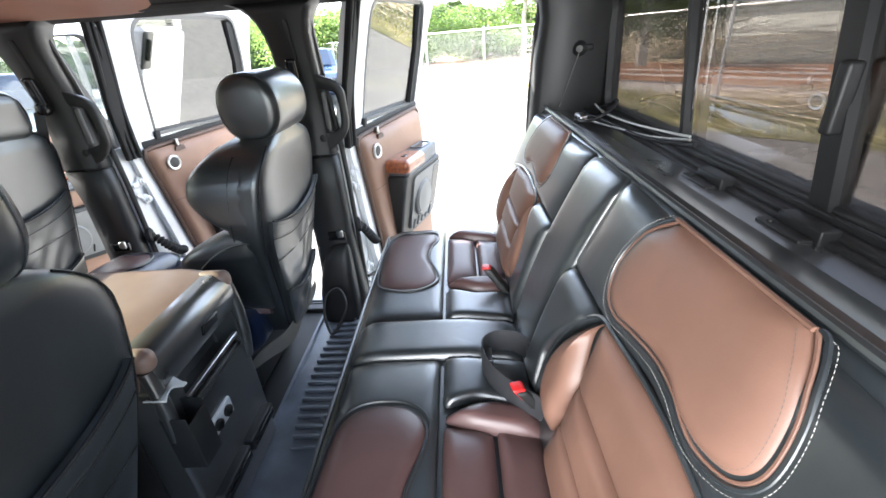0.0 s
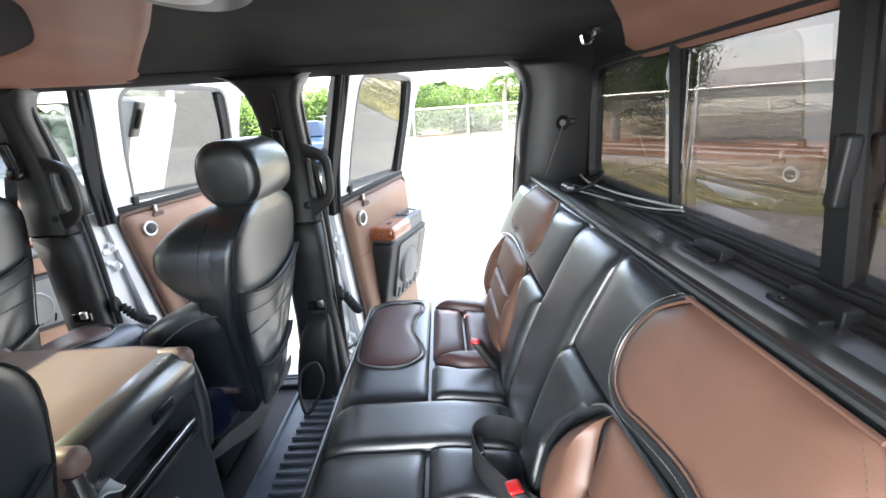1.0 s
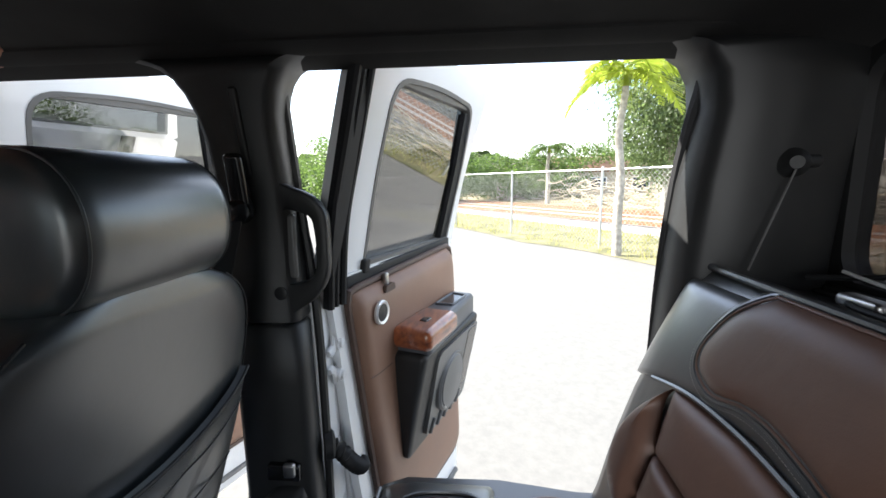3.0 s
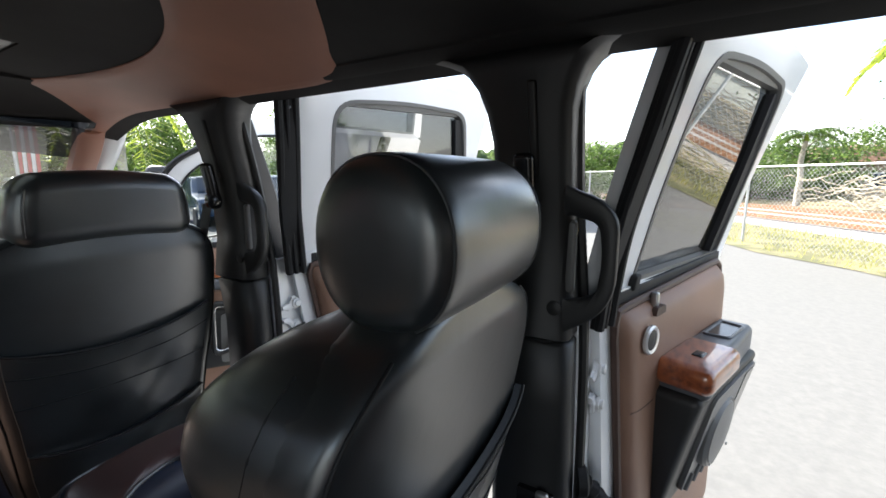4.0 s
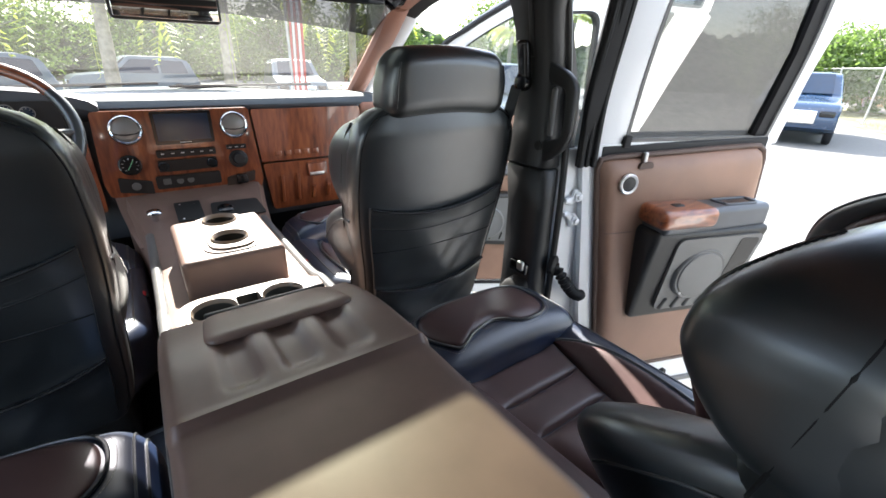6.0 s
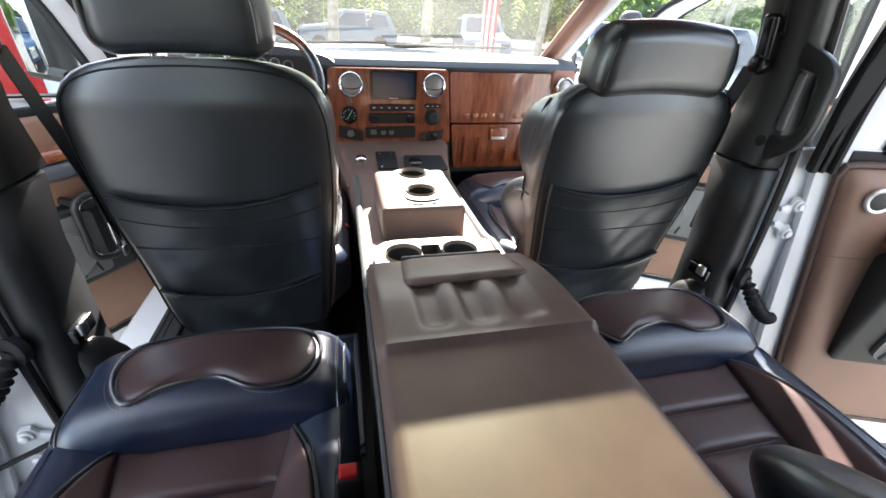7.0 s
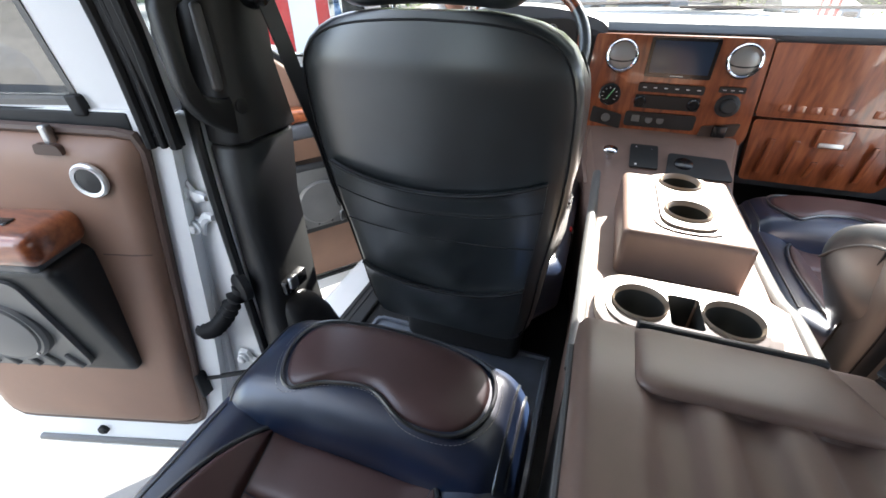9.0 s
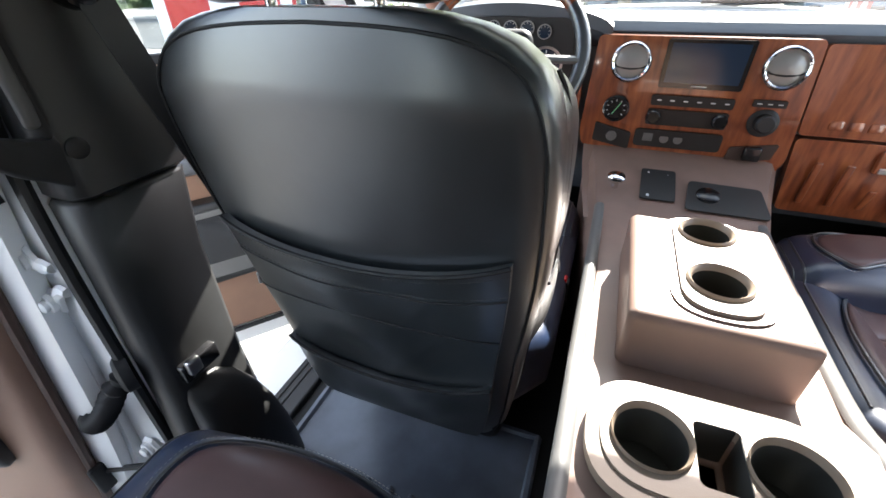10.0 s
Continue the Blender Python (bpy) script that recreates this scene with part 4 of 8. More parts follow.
def seat(name, label, at, kind, headrest, flip=1, wide=1.0, head=0.148):
    """A bucket seat: shell, pockets, bolsters, cushion and headrest. at: below the rear face at z 0.70."""
    t = thing(name, label, "seat", at, group="bucket seats")
    t.scale = (wide, 1, 1)
    HW[:] = FLAT_TOP if kind == "flat" else ROUND_TOP
    zs = [0.26, 0.30, 0.34, 0.38, 0.42, 0.46, 0.50, 0.54, 0.58, 0.62, 0.65, 0.685, 0.72, 0.75, 0.78, 0.80, 0.82, 0.835, 0.85, 0.8625, 0.875, 0.885, 0.895, 0.9035, 0.912, 0.9185, 0.925, 0.929, 0.933, 0.938]
    if kind == "round":
        zs = [z if z < 0.78 else 0.78 + (z - 0.78) * 0.113 / 0.158 for z in zs]
    rings = []
    for z in zs:
        hw, d = lerp_rows(HW, z), lerp_rows(DEPTH, z)
        mid = seat_back_y(z) + d / 2 + max(0, z - 0.86) * 0.3
        ring = []
        for k in range(44):
            a = 2 * math.pi * k / 44
            c, s = math.cos(a), math.sin(a)
            ring.append((hw * math.copysign(abs(c) ** 0.42, c), mid + d / 2 * math.copysign(abs(s) ** 0.42, s), z))
        rings.append(ring)
    back = part("backrest", Geo().loft(rings), BLACK, t, "black leather backrest", 60)
    # pockets on the rear face
    for ztop, sag, zlow, h in ((0.708, 0.056, 0.36, 0.008), (0.455, 0.052, 0.275, 0.013)):
        def face(a, b):
            u = -0.86 + 1.7 * a
            zt = ztop - sag * (1 - u * u) + 0.008 * u
            z = zlow + (zt - zlow) * b
            p = on_back(u, z, h + 0.011 * b ** 10 * (1 - u ** 4) + (0.005 * math.sin(3.1 * a * math.pi + z * 19) + 0.0022 * math.sin(17 * a - 60 * z + 2 * math.sin(9 * a))) * math.sin(math.pi * b) * math.sin(math.pi * a))
            return p
        q = Geo().sheet(28, 14, face, (0, 0.012, 0))
        pk = part("pocket", q, BLACK, back, "black leather map pocket", 60)
        line = [face(k / 30, 1.0) for k in range(31)]
        part("piping", Geo().tube([(p[0], p[1] - 0.001, p[2]) for p in line], 0.0028, 6), RUBBER, back, "black piping")
        if ztop > 0.6:
            part("piping", Geo().tube([(p[0], p[1] - 0.0008, p[2]) for p in [face(k / 30, 1 - 0.058 / 0.34) for k in range(31)]], 0.0012, 6), RUBBER, back, "black seam")
            for dz, mat in ((0.014, DARKTHREAD), (0.050, DARKTHREAD)):
                line = [face(k / 40, 1 - dz / (0.34)) for k in range(41)]
                part("stitching", stitches([(p[0], p[1] - 0.0006, p[2]) for p in line]), mat, back, "grey stitching")
            line = [on_back(-0.86 + 1.7 * k / 30, 0.555 - 0.012 * math.sin(math.pi * k / 30), 0.0095) for k in range(31)]
            part("piping", Geo().tube(line, 0.0012, 6), RUBBER, back, "black seam")
    # side seams
    for s in (-1, 1):
        line = [on_back(s * 0.95, z, 0.0005) for z in [0.28 + 0.02 * k for k in range(27)]] + [on_back(s * u, z, 0.0005) for u, z in ((0.95, 0.825), (0.945, 0.86), (0.93, 0.888), (0.88, 0.906), (0.76, 0.918), (0.5, 0.924), (0.25, 0.926), (0.0, 0.927))]
        if kind == "round":
            line = line[:26] + [on_back(s * 0.95, z, 0.0005) for z in (0.80, 0.83, 0.855, 0.872)]
        part("piping", Geo().tube(smooth_loop(line, 2, False), 0.0018, 6), RUBBER, back, "black piping")
        line = []
        for k in range(40):
            z = 0.30 + (0.585 if kind == "flat" else 0.555) * k / 39
            line.append((s * (lerp_rows(HW, z) - 0.0005), seat_back_y(z) + 0.090, z))
        part("piping", Geo().tube(line, 0.0024, 6), RUBBER, back, "black piping")
        # upper wing and lower bolster on the front
        wing = [(0.640, 0.060, 0.3), (0.652, 0.088, 0.7), (0.672, 0.125, 0.92), (0.70, 0.163, 1.0), (0.73, 0.19, 1.0), (0.755, 0.203, 1.0), (0.785, 0.203, 1.0), (0.815, 0.192, 1.0), (0.845, 0.165, 1.0), (0.870, 0.132, 0.93), (0.888, 0.095, 0.78), (0.899, 0.065, 0.5), (0.904, 0.05, 0.25)]

        if kind == "round":
            wing = [(z, f + (-0.006 if s == flip else 0.004) * k, k) for z, f, k in wing]
        wing = [tuple(p) for p in smooth_loop(wing, 3, False)]

        def ring_at(z, front, k, xc, half, n=28, rear=0.035, pw=0.75):
            y0_ = seat_back_y(z) + rear + 0.7 * max(0, z - 0.85)
            yc, dy_ = (y0_ + front) / 2, max(0.012, (front - y0_) / 2)
            out = []
            for j in range(n):
                a_ = 2 * math.pi * j / n
                ca, sa = math.cos(a_), math.sin(a_)
                out.append((xc + half * k * math.copysign(abs(ca) ** pw, ca), yc + dy_ * math.copysign(abs(sa) ** 0.8, sa), z))
            return out
        part("wing", Geo().loft([ring_at(z, f, k, s * (lerp_rows(HW, z) - 0.046), 0.048, rear=0.018, pw=0.5) for z, f, k in wing]), BLACK, t, "black leather upper wing", 70)
        part("wing_face", Geo().loft([ring_at(z, f - (0.030 if kind == "round" else 0.014), k, s * (lerp_rows(HW, z) - 0.090), 0.044, rear=0.06) for z, f, k in wing[3:-7]]), DARKBROWN if kind == "round" else BLACK, t, "brown leather wing face" if kind == "round" else "black leather wing face", 70)
        line = [(s * (lerp_rows(HW, z) - 0.047), f + 0.0005, z) for z, f, k in wing[8:-9]]
        part("piping", Geo().tube(smooth_loop(line, 4, False), 0.0026, 6), BLACK, t, "black wing seam")
        part("stitching", stitches([(p[0] + s * 0.0085, p[1] - 0.0012, p[2]) for p in smooth_loop(line, 4, False)], r=0.0008), THREAD if s == flip and at[0] < 0 else DARKTHREAD, t, "grey stitching")
        rest = lambda z: min(0.192, (0.125 if kind == "round" else 0.15) + 0.34 * (z - 0.40))
        lowb = [(0.37, 0.17, 0.5), (0.40, 0.215, 0.85), (0.45, 0.252, 1.0), (0.50, 0.285, 1.0), (0.545, 0.300, 1.0), (0.58, 0.286, 1.0), (0.61, 0.25, 0.97), (0.635, 0.205, 0.9), (0.66, 0.15, 0.7), (0.672, 0.11, 0.35)]
        if kind == "round" and s == -flip:
            lowb = [(0.37, 0.17, 0.5), (0.42, 0.235, 0.9), (0.48, 0.275, 1.0), (0.54, 0.312, 1.0), (0.59, 0.326, 1.0), (0.622, 0.322, 0.97), (0.638, 0.308, 0.90), (0.650, 0.284, 0.76), (0.656, 0.256, 0.55), (0.659, 0.226, 0.25)]
            part("bolster_face", Geo().loft([ring_at(z - 0.012, f - 0.020, k, s * (rest(z) - 0.042), 0.042) for z, f, k in [tuple(p) for p in smooth_loop(lowb, 3, False)]]), DARKBROWN, t, "brown leather bolster face", 70)
        lowb = [tuple(p) for p in smooth_loop(lowb, 3, False)]
        part("lower_bolster", Geo().loft([ring_at(z, f, k, s * rest(z), 0.047) for z, f, k in lowb]), BLACK, t, "black leather lower bolster", 70)
        line = [(s * (rest(z) + 0.0455), y, z) for y, z in [(0.06 + 0.19 * k / 10, 0.64 - 0.11 * (k / 10) ** 2) for k in range(11)]]
        part("piping", Geo().tube(line, 0.0028, 6), BLACK, t, "black bolster piping")
    deep, high = (0.056, 0.850) if kind == "round" else (0.092, 0.885)
    q = Geo().rbox((-0.15, 0.0, 0.40), (0.15, deep, high), 0.026, 4, (4, 1, 6), lambda p: (p.x, seat_back_y(p.z) + 0.10 + p.y, p.z))
    part("back_insert", q, DARKBROWN, t, "dark brown leather insert", 70)
    # cushion
    y0, y1 = 0.14, 0.76

    def dish(u, v):
        k = min(1, max(0, (abs(u) - 0.085) / 0.115))
        return 0.352 + 0.052 * k * k * (3 - 2 * k) + 0.05 * max(0, 0.25 - v) ** 1.5
    q = Geo().rbox((-0.252, y0, 0.235), (0.252, y1, 0.400), 0.045, 5, (22, 10, 2), lambda p: (p.x * min(1, 0.70 + 3.0 * (p.y - y0)), p.y, min(p.z, dish(p.x, p.y) - 0.004) if p.z > 0.34 and abs(p.x) < 0.2 else p.z))
    part("cushion", q, SKYBLACK, t, "black leather cushion tinted blue for sky reflection", 70)
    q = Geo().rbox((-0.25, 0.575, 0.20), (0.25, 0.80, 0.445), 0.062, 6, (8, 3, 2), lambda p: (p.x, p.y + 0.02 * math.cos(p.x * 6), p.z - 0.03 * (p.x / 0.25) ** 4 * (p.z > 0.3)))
    roll = part("front_roll", q, SKYBLACK, t, "black leather thigh roll tinted blue for sky reflection", 70)

    def on_roll(u, v, h):
        z = 0.445 - 0.03 * (u / 0.25) ** 4 - max(0, abs(v - 0.6875) - 0.052) ** 2 * 8.5
        return (u, v + 0.02 * math.cos(u * 6), z + 0.001 + h)
    bean = smooth_loop([(0.968 * a + flip * 0.008, b) for a, b in ((-0.172, 0.69), (-0.155, 0.75), (-0.06, 0.778), (0.06, 0.778), (0.16, 0.75), (0.178, 0.685), (0.145, 0.628), (0.07, 0.617), (0.0, 0.645), (-0.07, 0.636), (-0.132, 0.62))], 6)
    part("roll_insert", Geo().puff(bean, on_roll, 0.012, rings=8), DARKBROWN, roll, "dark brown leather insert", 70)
    part("piping", Geo().tube([on_roll(a * 1.05, 0.69 + (b - 0.69) * 1.09, 0.003) for a, b in bean], 0.0032, 6, True), BLACK, roll, "black piping")
    part("stitching", stitches([on_roll(a * 1.11, 0.69 + (b - 0.69) * 1.2, 0.0015) for a, b in bean]), THREAD, roll, "pale stitching")

    edge_in = lambda v: 0.088 + 0.047 * max(0, (v - 0.24) / 0.36) ** 1.4
    edge_out = lambda v: 0.187 - 0.055 * max(0, (v - 0.40) / 0.20) ** 2.2 - 0.05 * max(0, (0.40 - v) / 0.30) ** 2

    def field(left, right, v0, v1, h, name, label):
        def at_(a, b):
            v = v0 + (v1 - v0) * b
            u = left(v) + (right(v) - left(v)) * a
            return (u, v, dish(u, v) + h * (1 - abs(2 * a - 1) ** 7) * (1 - abs(2 * b - 1) ** 9) - 0.003)
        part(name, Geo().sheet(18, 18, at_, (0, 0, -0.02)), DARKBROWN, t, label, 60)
    for ya, yb in ((0.503, 0.60), (0.415, 0.501), (0.255, 0.413), (0.10, 0.253)):
        field(lambda v: -edge_in(v), edge_in, ya, yb, 0.012, "cushion_insert", "dark brown leather insert")
    for s in (-1, 1):
        field(lambda v: s * (edge_in(v) + 0.002), lambda v: s * edge_out(v), 0.11, 0.598, 0.012, "cushion_side", "dark brown leather side panel")
        line = [(s * (edge_out(v) + 0.004), v, dish(edge_out(v), v) + 0.003) for v in [0.12 + 0.02 * k for k in range(25)]]
        part("piping", Geo().tube(line, 0.0038, 6), BLACK, t, "black piping")
        for u in (0.216, 0.226):
            line = [(s * u, 0.15 + 0.026 * k, 0.4005 - 30 * max(0, u - 0.207) ** 2) for k in range(4, 18)]
            part("stitching", stitches(line), THREAD if u < 0.22 else DARKTHREAD, t, "pale stitching")
        line = [(s * 0.221, 0.15 + 0.026 * k, 0.398) for k in range(4, 18)]
        part("piping", Geo().tube(line, 0.0026, 6), BLACK, t, "black seam")
        for u in (0.233, 0.219):
            rr = (0.062 ** 2 - (u - 0.188) ** 2) ** 0.5 + 0.0005
            arc = [(0.637 - rr * math.sin(a), 0.383 + rr * math.cos(a)) for a in [1.5 - 0.25 * k for k in range(7)]] + [(0.738 + rr * math.sin(a), 0.383 + rr * math.cos(a)) for a in [0.25 * k for k in range(7)]]
            line = [(s * u, v + 0.02 * math.cos(u * 6), z - 0.03 * (u / 0.25) ** 4) for v, z in arc]
            part("piping", Geo().tube(line, 0.0024, 6), BLACK, roll, "black end seam")
            part("stitching", stitches([(x - s * 0.006, v, z + 0.0035) for x, v, z in line]), DARKTHREAD, roll, "grey stitching")
    base = Geo().rbox((-0.17, 0.20, 0.05), (0.17, 0.72, 0.26), 0.03)
    part("seat_base", base, PLASTIC, t, "black seat base")
    drop = 0.06 if kind == "flat" else 0.0
    q = Geo().rbox((-0.02, -0.0, -0.035), (0.02, 0.03, 0.035), 0.006, fn=lambda p: (p.x + flip * 0.236, p.y + 0.43, p.z + 0.40 - drop))
    buckle = part("buckle", q, PLASTIC, t, "black belt buckle")
    part("button", Geo().rbox((-0.014, 0.004, 0.0), (0.014, 0.026, 0.042), 0.004, fn=lambda p: (p.x + flip * 0.236, p.y + 0.43, p.z + 0.40 - drop)), REDPLASTIC, buckle, "red release button")
    # headrest
    dz, hy = headrest
    if kind == "round":
        prof = []
        for k in range(44):
            c, q_ = math.cos(2 * math.pi * k / 44), math.sin(2 * math.pi * k / 44)
            prof.append((0.048 + 0.080 * math.copysign(abs(c) ** 0.9, c), 0.089 * math.copysign(abs(q_) ** 0.9, q_)))
        rings = []
        for x, k in ((-0.1335, 0.12), (-0.133, 0.35), (-0.131, 0.60), (-0.1275, 0.80), (-0.122, 0.90), (-0.112, 0.965), (-0.095, 1.0), (0.0, 1.01), (0.095, 1.0), (0.112, 0.965), (0.122, 0.90), (0.1275, 0.80), (0.131, 0.60), (0.133, 0.35), (0.1335, 0.12)):
            rings.append([(x, hy + 0.04 + (a - 0.04) * k, 0.960 + dz + b * k * 0.95) for a, b in prof])
        hr = part("headrest", Geo().loft(rings), BLACK, t, "rounded black leather headrest", 60)
        for s in (-1, 1):
            rim = [(s * 0.1125, hy + 0.04 + (a - 0.04) * 0.968, 0.960 + dz + b * 0.92) for a, b in prof]
            part("piping", Geo().tube(rim, 0.0016, 6, True), BLACK, hr, "black piping")
    else:
        q = Geo().rbox((-head, -0.0, -0.012), (head, 0.118, 0.145), 0.045, 6, (6, 2, 2), lambda p: (p.x * (1 - 0.10 * max(0, p.z - 0.06) / 0.08), hy + p.y + 0.10 * (0.07 - p.z) * 0.6, 0.892 + dz + p.z + 0.01 * math.cos(p.x * 10)))
        hr = part("headrest", q, BLACK, t, "black leather headrest", 70)
        for s in (-1, 1):
            line = [(s * (head - 0.022), hy + 0.012, 0.892 + dz + 0.02), (s * (head - 0.022), hy + 0.004, 0.892 + dz + 0.07), (s * (head - 0.03), hy + 0.006, 0.892 + dz + 0.115)]
            part("piping", Geo().tube(smooth_loop(line, 5, False), 0.0026, 6), BLACK, hr, "black piping")
    for s in (-1, 1):
        part("headrest_post", Geo().tube([(s * 0.06, hy + 0.06, 0.88), (s * 0.06, hy + 0.06, 0.99 + dz)], 0.006, 10), CHROME, t, "chrome headrest post")
    return t


BACKY = 1.44
seat("driver_seat", "black leather front driver seat seen from behind with map pockets", (-0.462, BACKY, 0), "flat", (0.055, -0.045), 1)
seat("passenger_seat", "black leather front passenger seat with map pockets and low headrest", (0.509, BACKY + 0.01, -0.02), "flat", (0.012, -0.05), -1, 1.04, 0.172)
seat("captain_seat", "black leather middle row seat with brown insert beside the console", (-0.465, 0.495, 0), "round", (0.0, -0.022), 1)
seat("captain_seat", "black leather middle row seat with rounded headrest before the grab handle", (0.468, 0.495, 0), "round", (0.0, -0.022), -1, 0.97)
hang = [o for o in scene.objects if o.name.startswith("captain_seat") and o.parent is None and o.location.x > 0][0]
FABRIC = material("grey_fabric", (0.16, 0.15, 0.13), 0.8, grain=0.001, grain_scale=300, bump=0.3, vary=0.12)
part("flap", Geo().sheet(24, 6, lambda a, b: (-0.262 + 0.36 * a, 0.078 + 0.07 * (1 - a) ** 3 - 0.03 * a + 0.006 * math.sin(a * 11), 0.258 + 0.075 * a - (0.022 + 0.035 * math.sin(math.pi * a) ** 0.6) * b + 0.005 * math.sin(a * 13)), (0, 0.003, 0)), FABRIC, hang, "loose grey fabric flap")


# ---- rear bench ----
def bench_back(x, s, h=0.0):
    """On the bench's backrest: s from the cushion (0) to the crest (1)."""
    y, z = -0.125 - 0.16 * s, 0.42 + 0.435 * s
    y += 0.018 * math.sin(math.pi * min(1, max(0, s)))
    if s > 0.93:
        y -= 0.35 * (s - 0.93) ** 1.3
    return (x, y + 0.94 * h, z + 0.34 * h)


def bench_seat(x, y, h=0.0):
    """On the bench's cushion."""
    z = 0.425 - 1.6 * max(0, y - 0.215) ** 1.7 - 0.02 * max(0, -y / 0.15) - 0.012 * max(0, (abs(x - 0.06) - 0.6) / 0.1)
    return (x, y, z + h)


bench = thing("bench", "black leather rear bench with cognac brown inserts", "bench seat", (0, 0, 0))
BX0, BX1 = -0.72, 0.77
q = Geo().loft([[(x, y, z) for y, z in ((0.22, 0.06), (0.25, 0.30), (0.29, 0.335), (0.302, 0.37), (0.285, 0.395), (0.235, 0.415), (0.05, 0.418), (-0.10, 0.40), (-0.30, 0.40), (-0.30, 0.06))] for x in (BX0, -0.3, 0.3, BX1)])
part("cushion", q, BLACK, bench, "black leather cushion", 60)
ring = [bench_back(0, s, -0.006)[1:] for s in (-0.15, 0.0, 0.15, 0.3, 0.5, 0.7, 0.85, 0.93, 0.97, 1.0)] + [(-0.315, 0.853), (-0.335, 0.83), (-0.33, 0.6), (-0.30, 0.30)]
q = Geo()
rows = []
for x, k in ((BX0, 0.93), (BX0 + 0.012, 0.98), (BX0 + 0.03, 1.0), (-0.3, 1), (0.3, 1), (BX1 - 0.03, 1.0), (BX1 - 0.012, 0.98), (BX1, 0.93)):
    rows.append([(x, -0.26 + (y + 0.26) * k, 0.5 + (z - 0.5) * k) for y, z in ring])
part("backrest", q.loft(rows), BLACK, bench, "black leather backrest", 60)

SEAM_L, SEAM_R = -0.045, 0.138


def pad(outline, lay, h, mat, label, n=64, power=2.6, centre=None, rings=9, edge=True):
    line = resample(outline, n)
    return part("pad", Geo().puff(line, lay, h, centre, rings, power), mat, bench, label, 70)


# middle and the black fields of the back
pad(round_corners([(SEAM_L, 0.05), (SEAM_R, 0.05), (SEAM_R, 0.99), (SEAM_L, 0.99)], 0.012), bench_back, 0.014, BLACK, "black leather middle pad", power=4.0)
for s, edge_in, edge_out in ((-1, SEAM_L, BX0 + 0.01), (1, SEAM_R, BX1 - 0.01)):
    m = lambda a: edge_in + s * a
    # upper black field round the bean, lower black wedge
    pad(round_corners([(m(0.0), 0.638), (m(0.17), 0.64), (m(0.32), 0.672), (m(0.44), 0.65), (m(0.55), 0.60), (edge_out, 0.55), (edge_out, 0.96), (m(0.0), 0.99)], 0.012), bench_back, 0.014, BLACK, "black leather shoulder pad", 110, 5)
    pad(round_corners([(m(0.0), 0.05), (m(0.0), 0.626), (m(0.165), 0.628), (m(0.105), 0.45), (m(0.082), 0.30), (m(0.10), 0.10)], 0.012), bench_back, 0.022, BLACK, "black leather wedge pad", 70, 4.5)
    # brown bean insert
    bean = smooth_loop([(m(0.198), 0.998), (m(0.162), 0.93), (m(0.147), 0.815), (m(0.167), 0.725), (m(0.205), 0.703), (m(0.252), 0.722), (m(0.313), 0.741), (m(0.36), 0.734), (m(0.395), 0.712), (m(0.422), 0.708), (m(0.458), 0.735), (m(0.472), 0.79), (m(0.461), 0.88), (m(0.439), 0.95), (m(0.411), 0.998)], 6, False)
    lay = lambda a, b, h: bench_back(a, b, h + 0.012)
    pad(bean, lay, 0.014, BROWN, "cognac leather headrest insert", 110, 4.5, (m(0.30), 0.87))
    low = resample(bean, 90, False)

    def grow(d, h):
        """The insert's outline moved outwards by d."""
        out = []
        for k in range(len(low)):
            p, q = low[max(0, k - 1)], low[min(len(low) - 1, k + 1)]
            ta, tb = q[0] - p[0], (q[1] - p[1]) * 0.463
            n = math.hypot(ta, tb)
            na, nb = -s * tb / n, s * ta / n
            out.append(bench_back(low[k][0] - na * d, min(1.0, low[k][1] - nb * d / 0.463), h))
        return out
    part("piping", Geo().tube(grow(0.003, 0.0135), 0.0022, 6), BROWN, bench, "brown piping")
    part("piping", Geo().tube(grow(0.0085, 0.0130), 0.0030, 6), BLACK, bench, "black piping")
    part("stitching", stitches(grow(0.0150, 0.0146), step=0.005, length=0.0030, r=0.00032), THREAD, bench, "white stitching")
    part("stitching", stitches(grow(-0.006, 0.0205), step=0.005, length=0.0030, r=0.00026), DARKTHREAD, bench, "pale stitching")
    part("piping", Geo().tube([bench_back(m(a), 0.998, 0.016) for a in (0.185, 0.25, 0.32, 0.36, 0.414)], 0.0035, 8, flat=0.7), BROWN, bench, "brown crest welt")
    # lower brown panel: side wings and ribs
    wing = [(0.176, 0.62), (0.126, 0.484), (0.10, 0.30), (0.122, 0.14), (0.185, 0.13), (0.202, 0.28), (0.200, 0.409), (0.165, 0.56)]
    pad(smooth_loop([(m(a), b) for a, b in wing], 6), bench_back, 0.026, BROWN, "cognac leather wing pad", 70, 2.0, (m(0.155), 0.36))
    pad(smooth_loop([(m(0.678 - a), b) for a, b in wing], 6), bench_back, 0.026, BROWN, "cognac leather wing pad", 70, 2.0, (m(0.523), 0.36))
    for v0, v1, u0, u1 in ((0.418, 0.635, 0.204, 0.180), (0.252, 0.412, 0.206, 0.206), (0.06, 0.246, 0.192, 0.206)):
        pad(round_corners([(m(u0), v0), (m(0.34), v0), (m(0.678 - u0), v0), (m(0.678 - u1), v1), (m(0.34), v1 + (0.022 if v1 > 0.5 else 0)), (m(u1), v1)], 0.008), bench_back, 0.021, BROWN, "cognac leather rib pad", 60, 3.0)
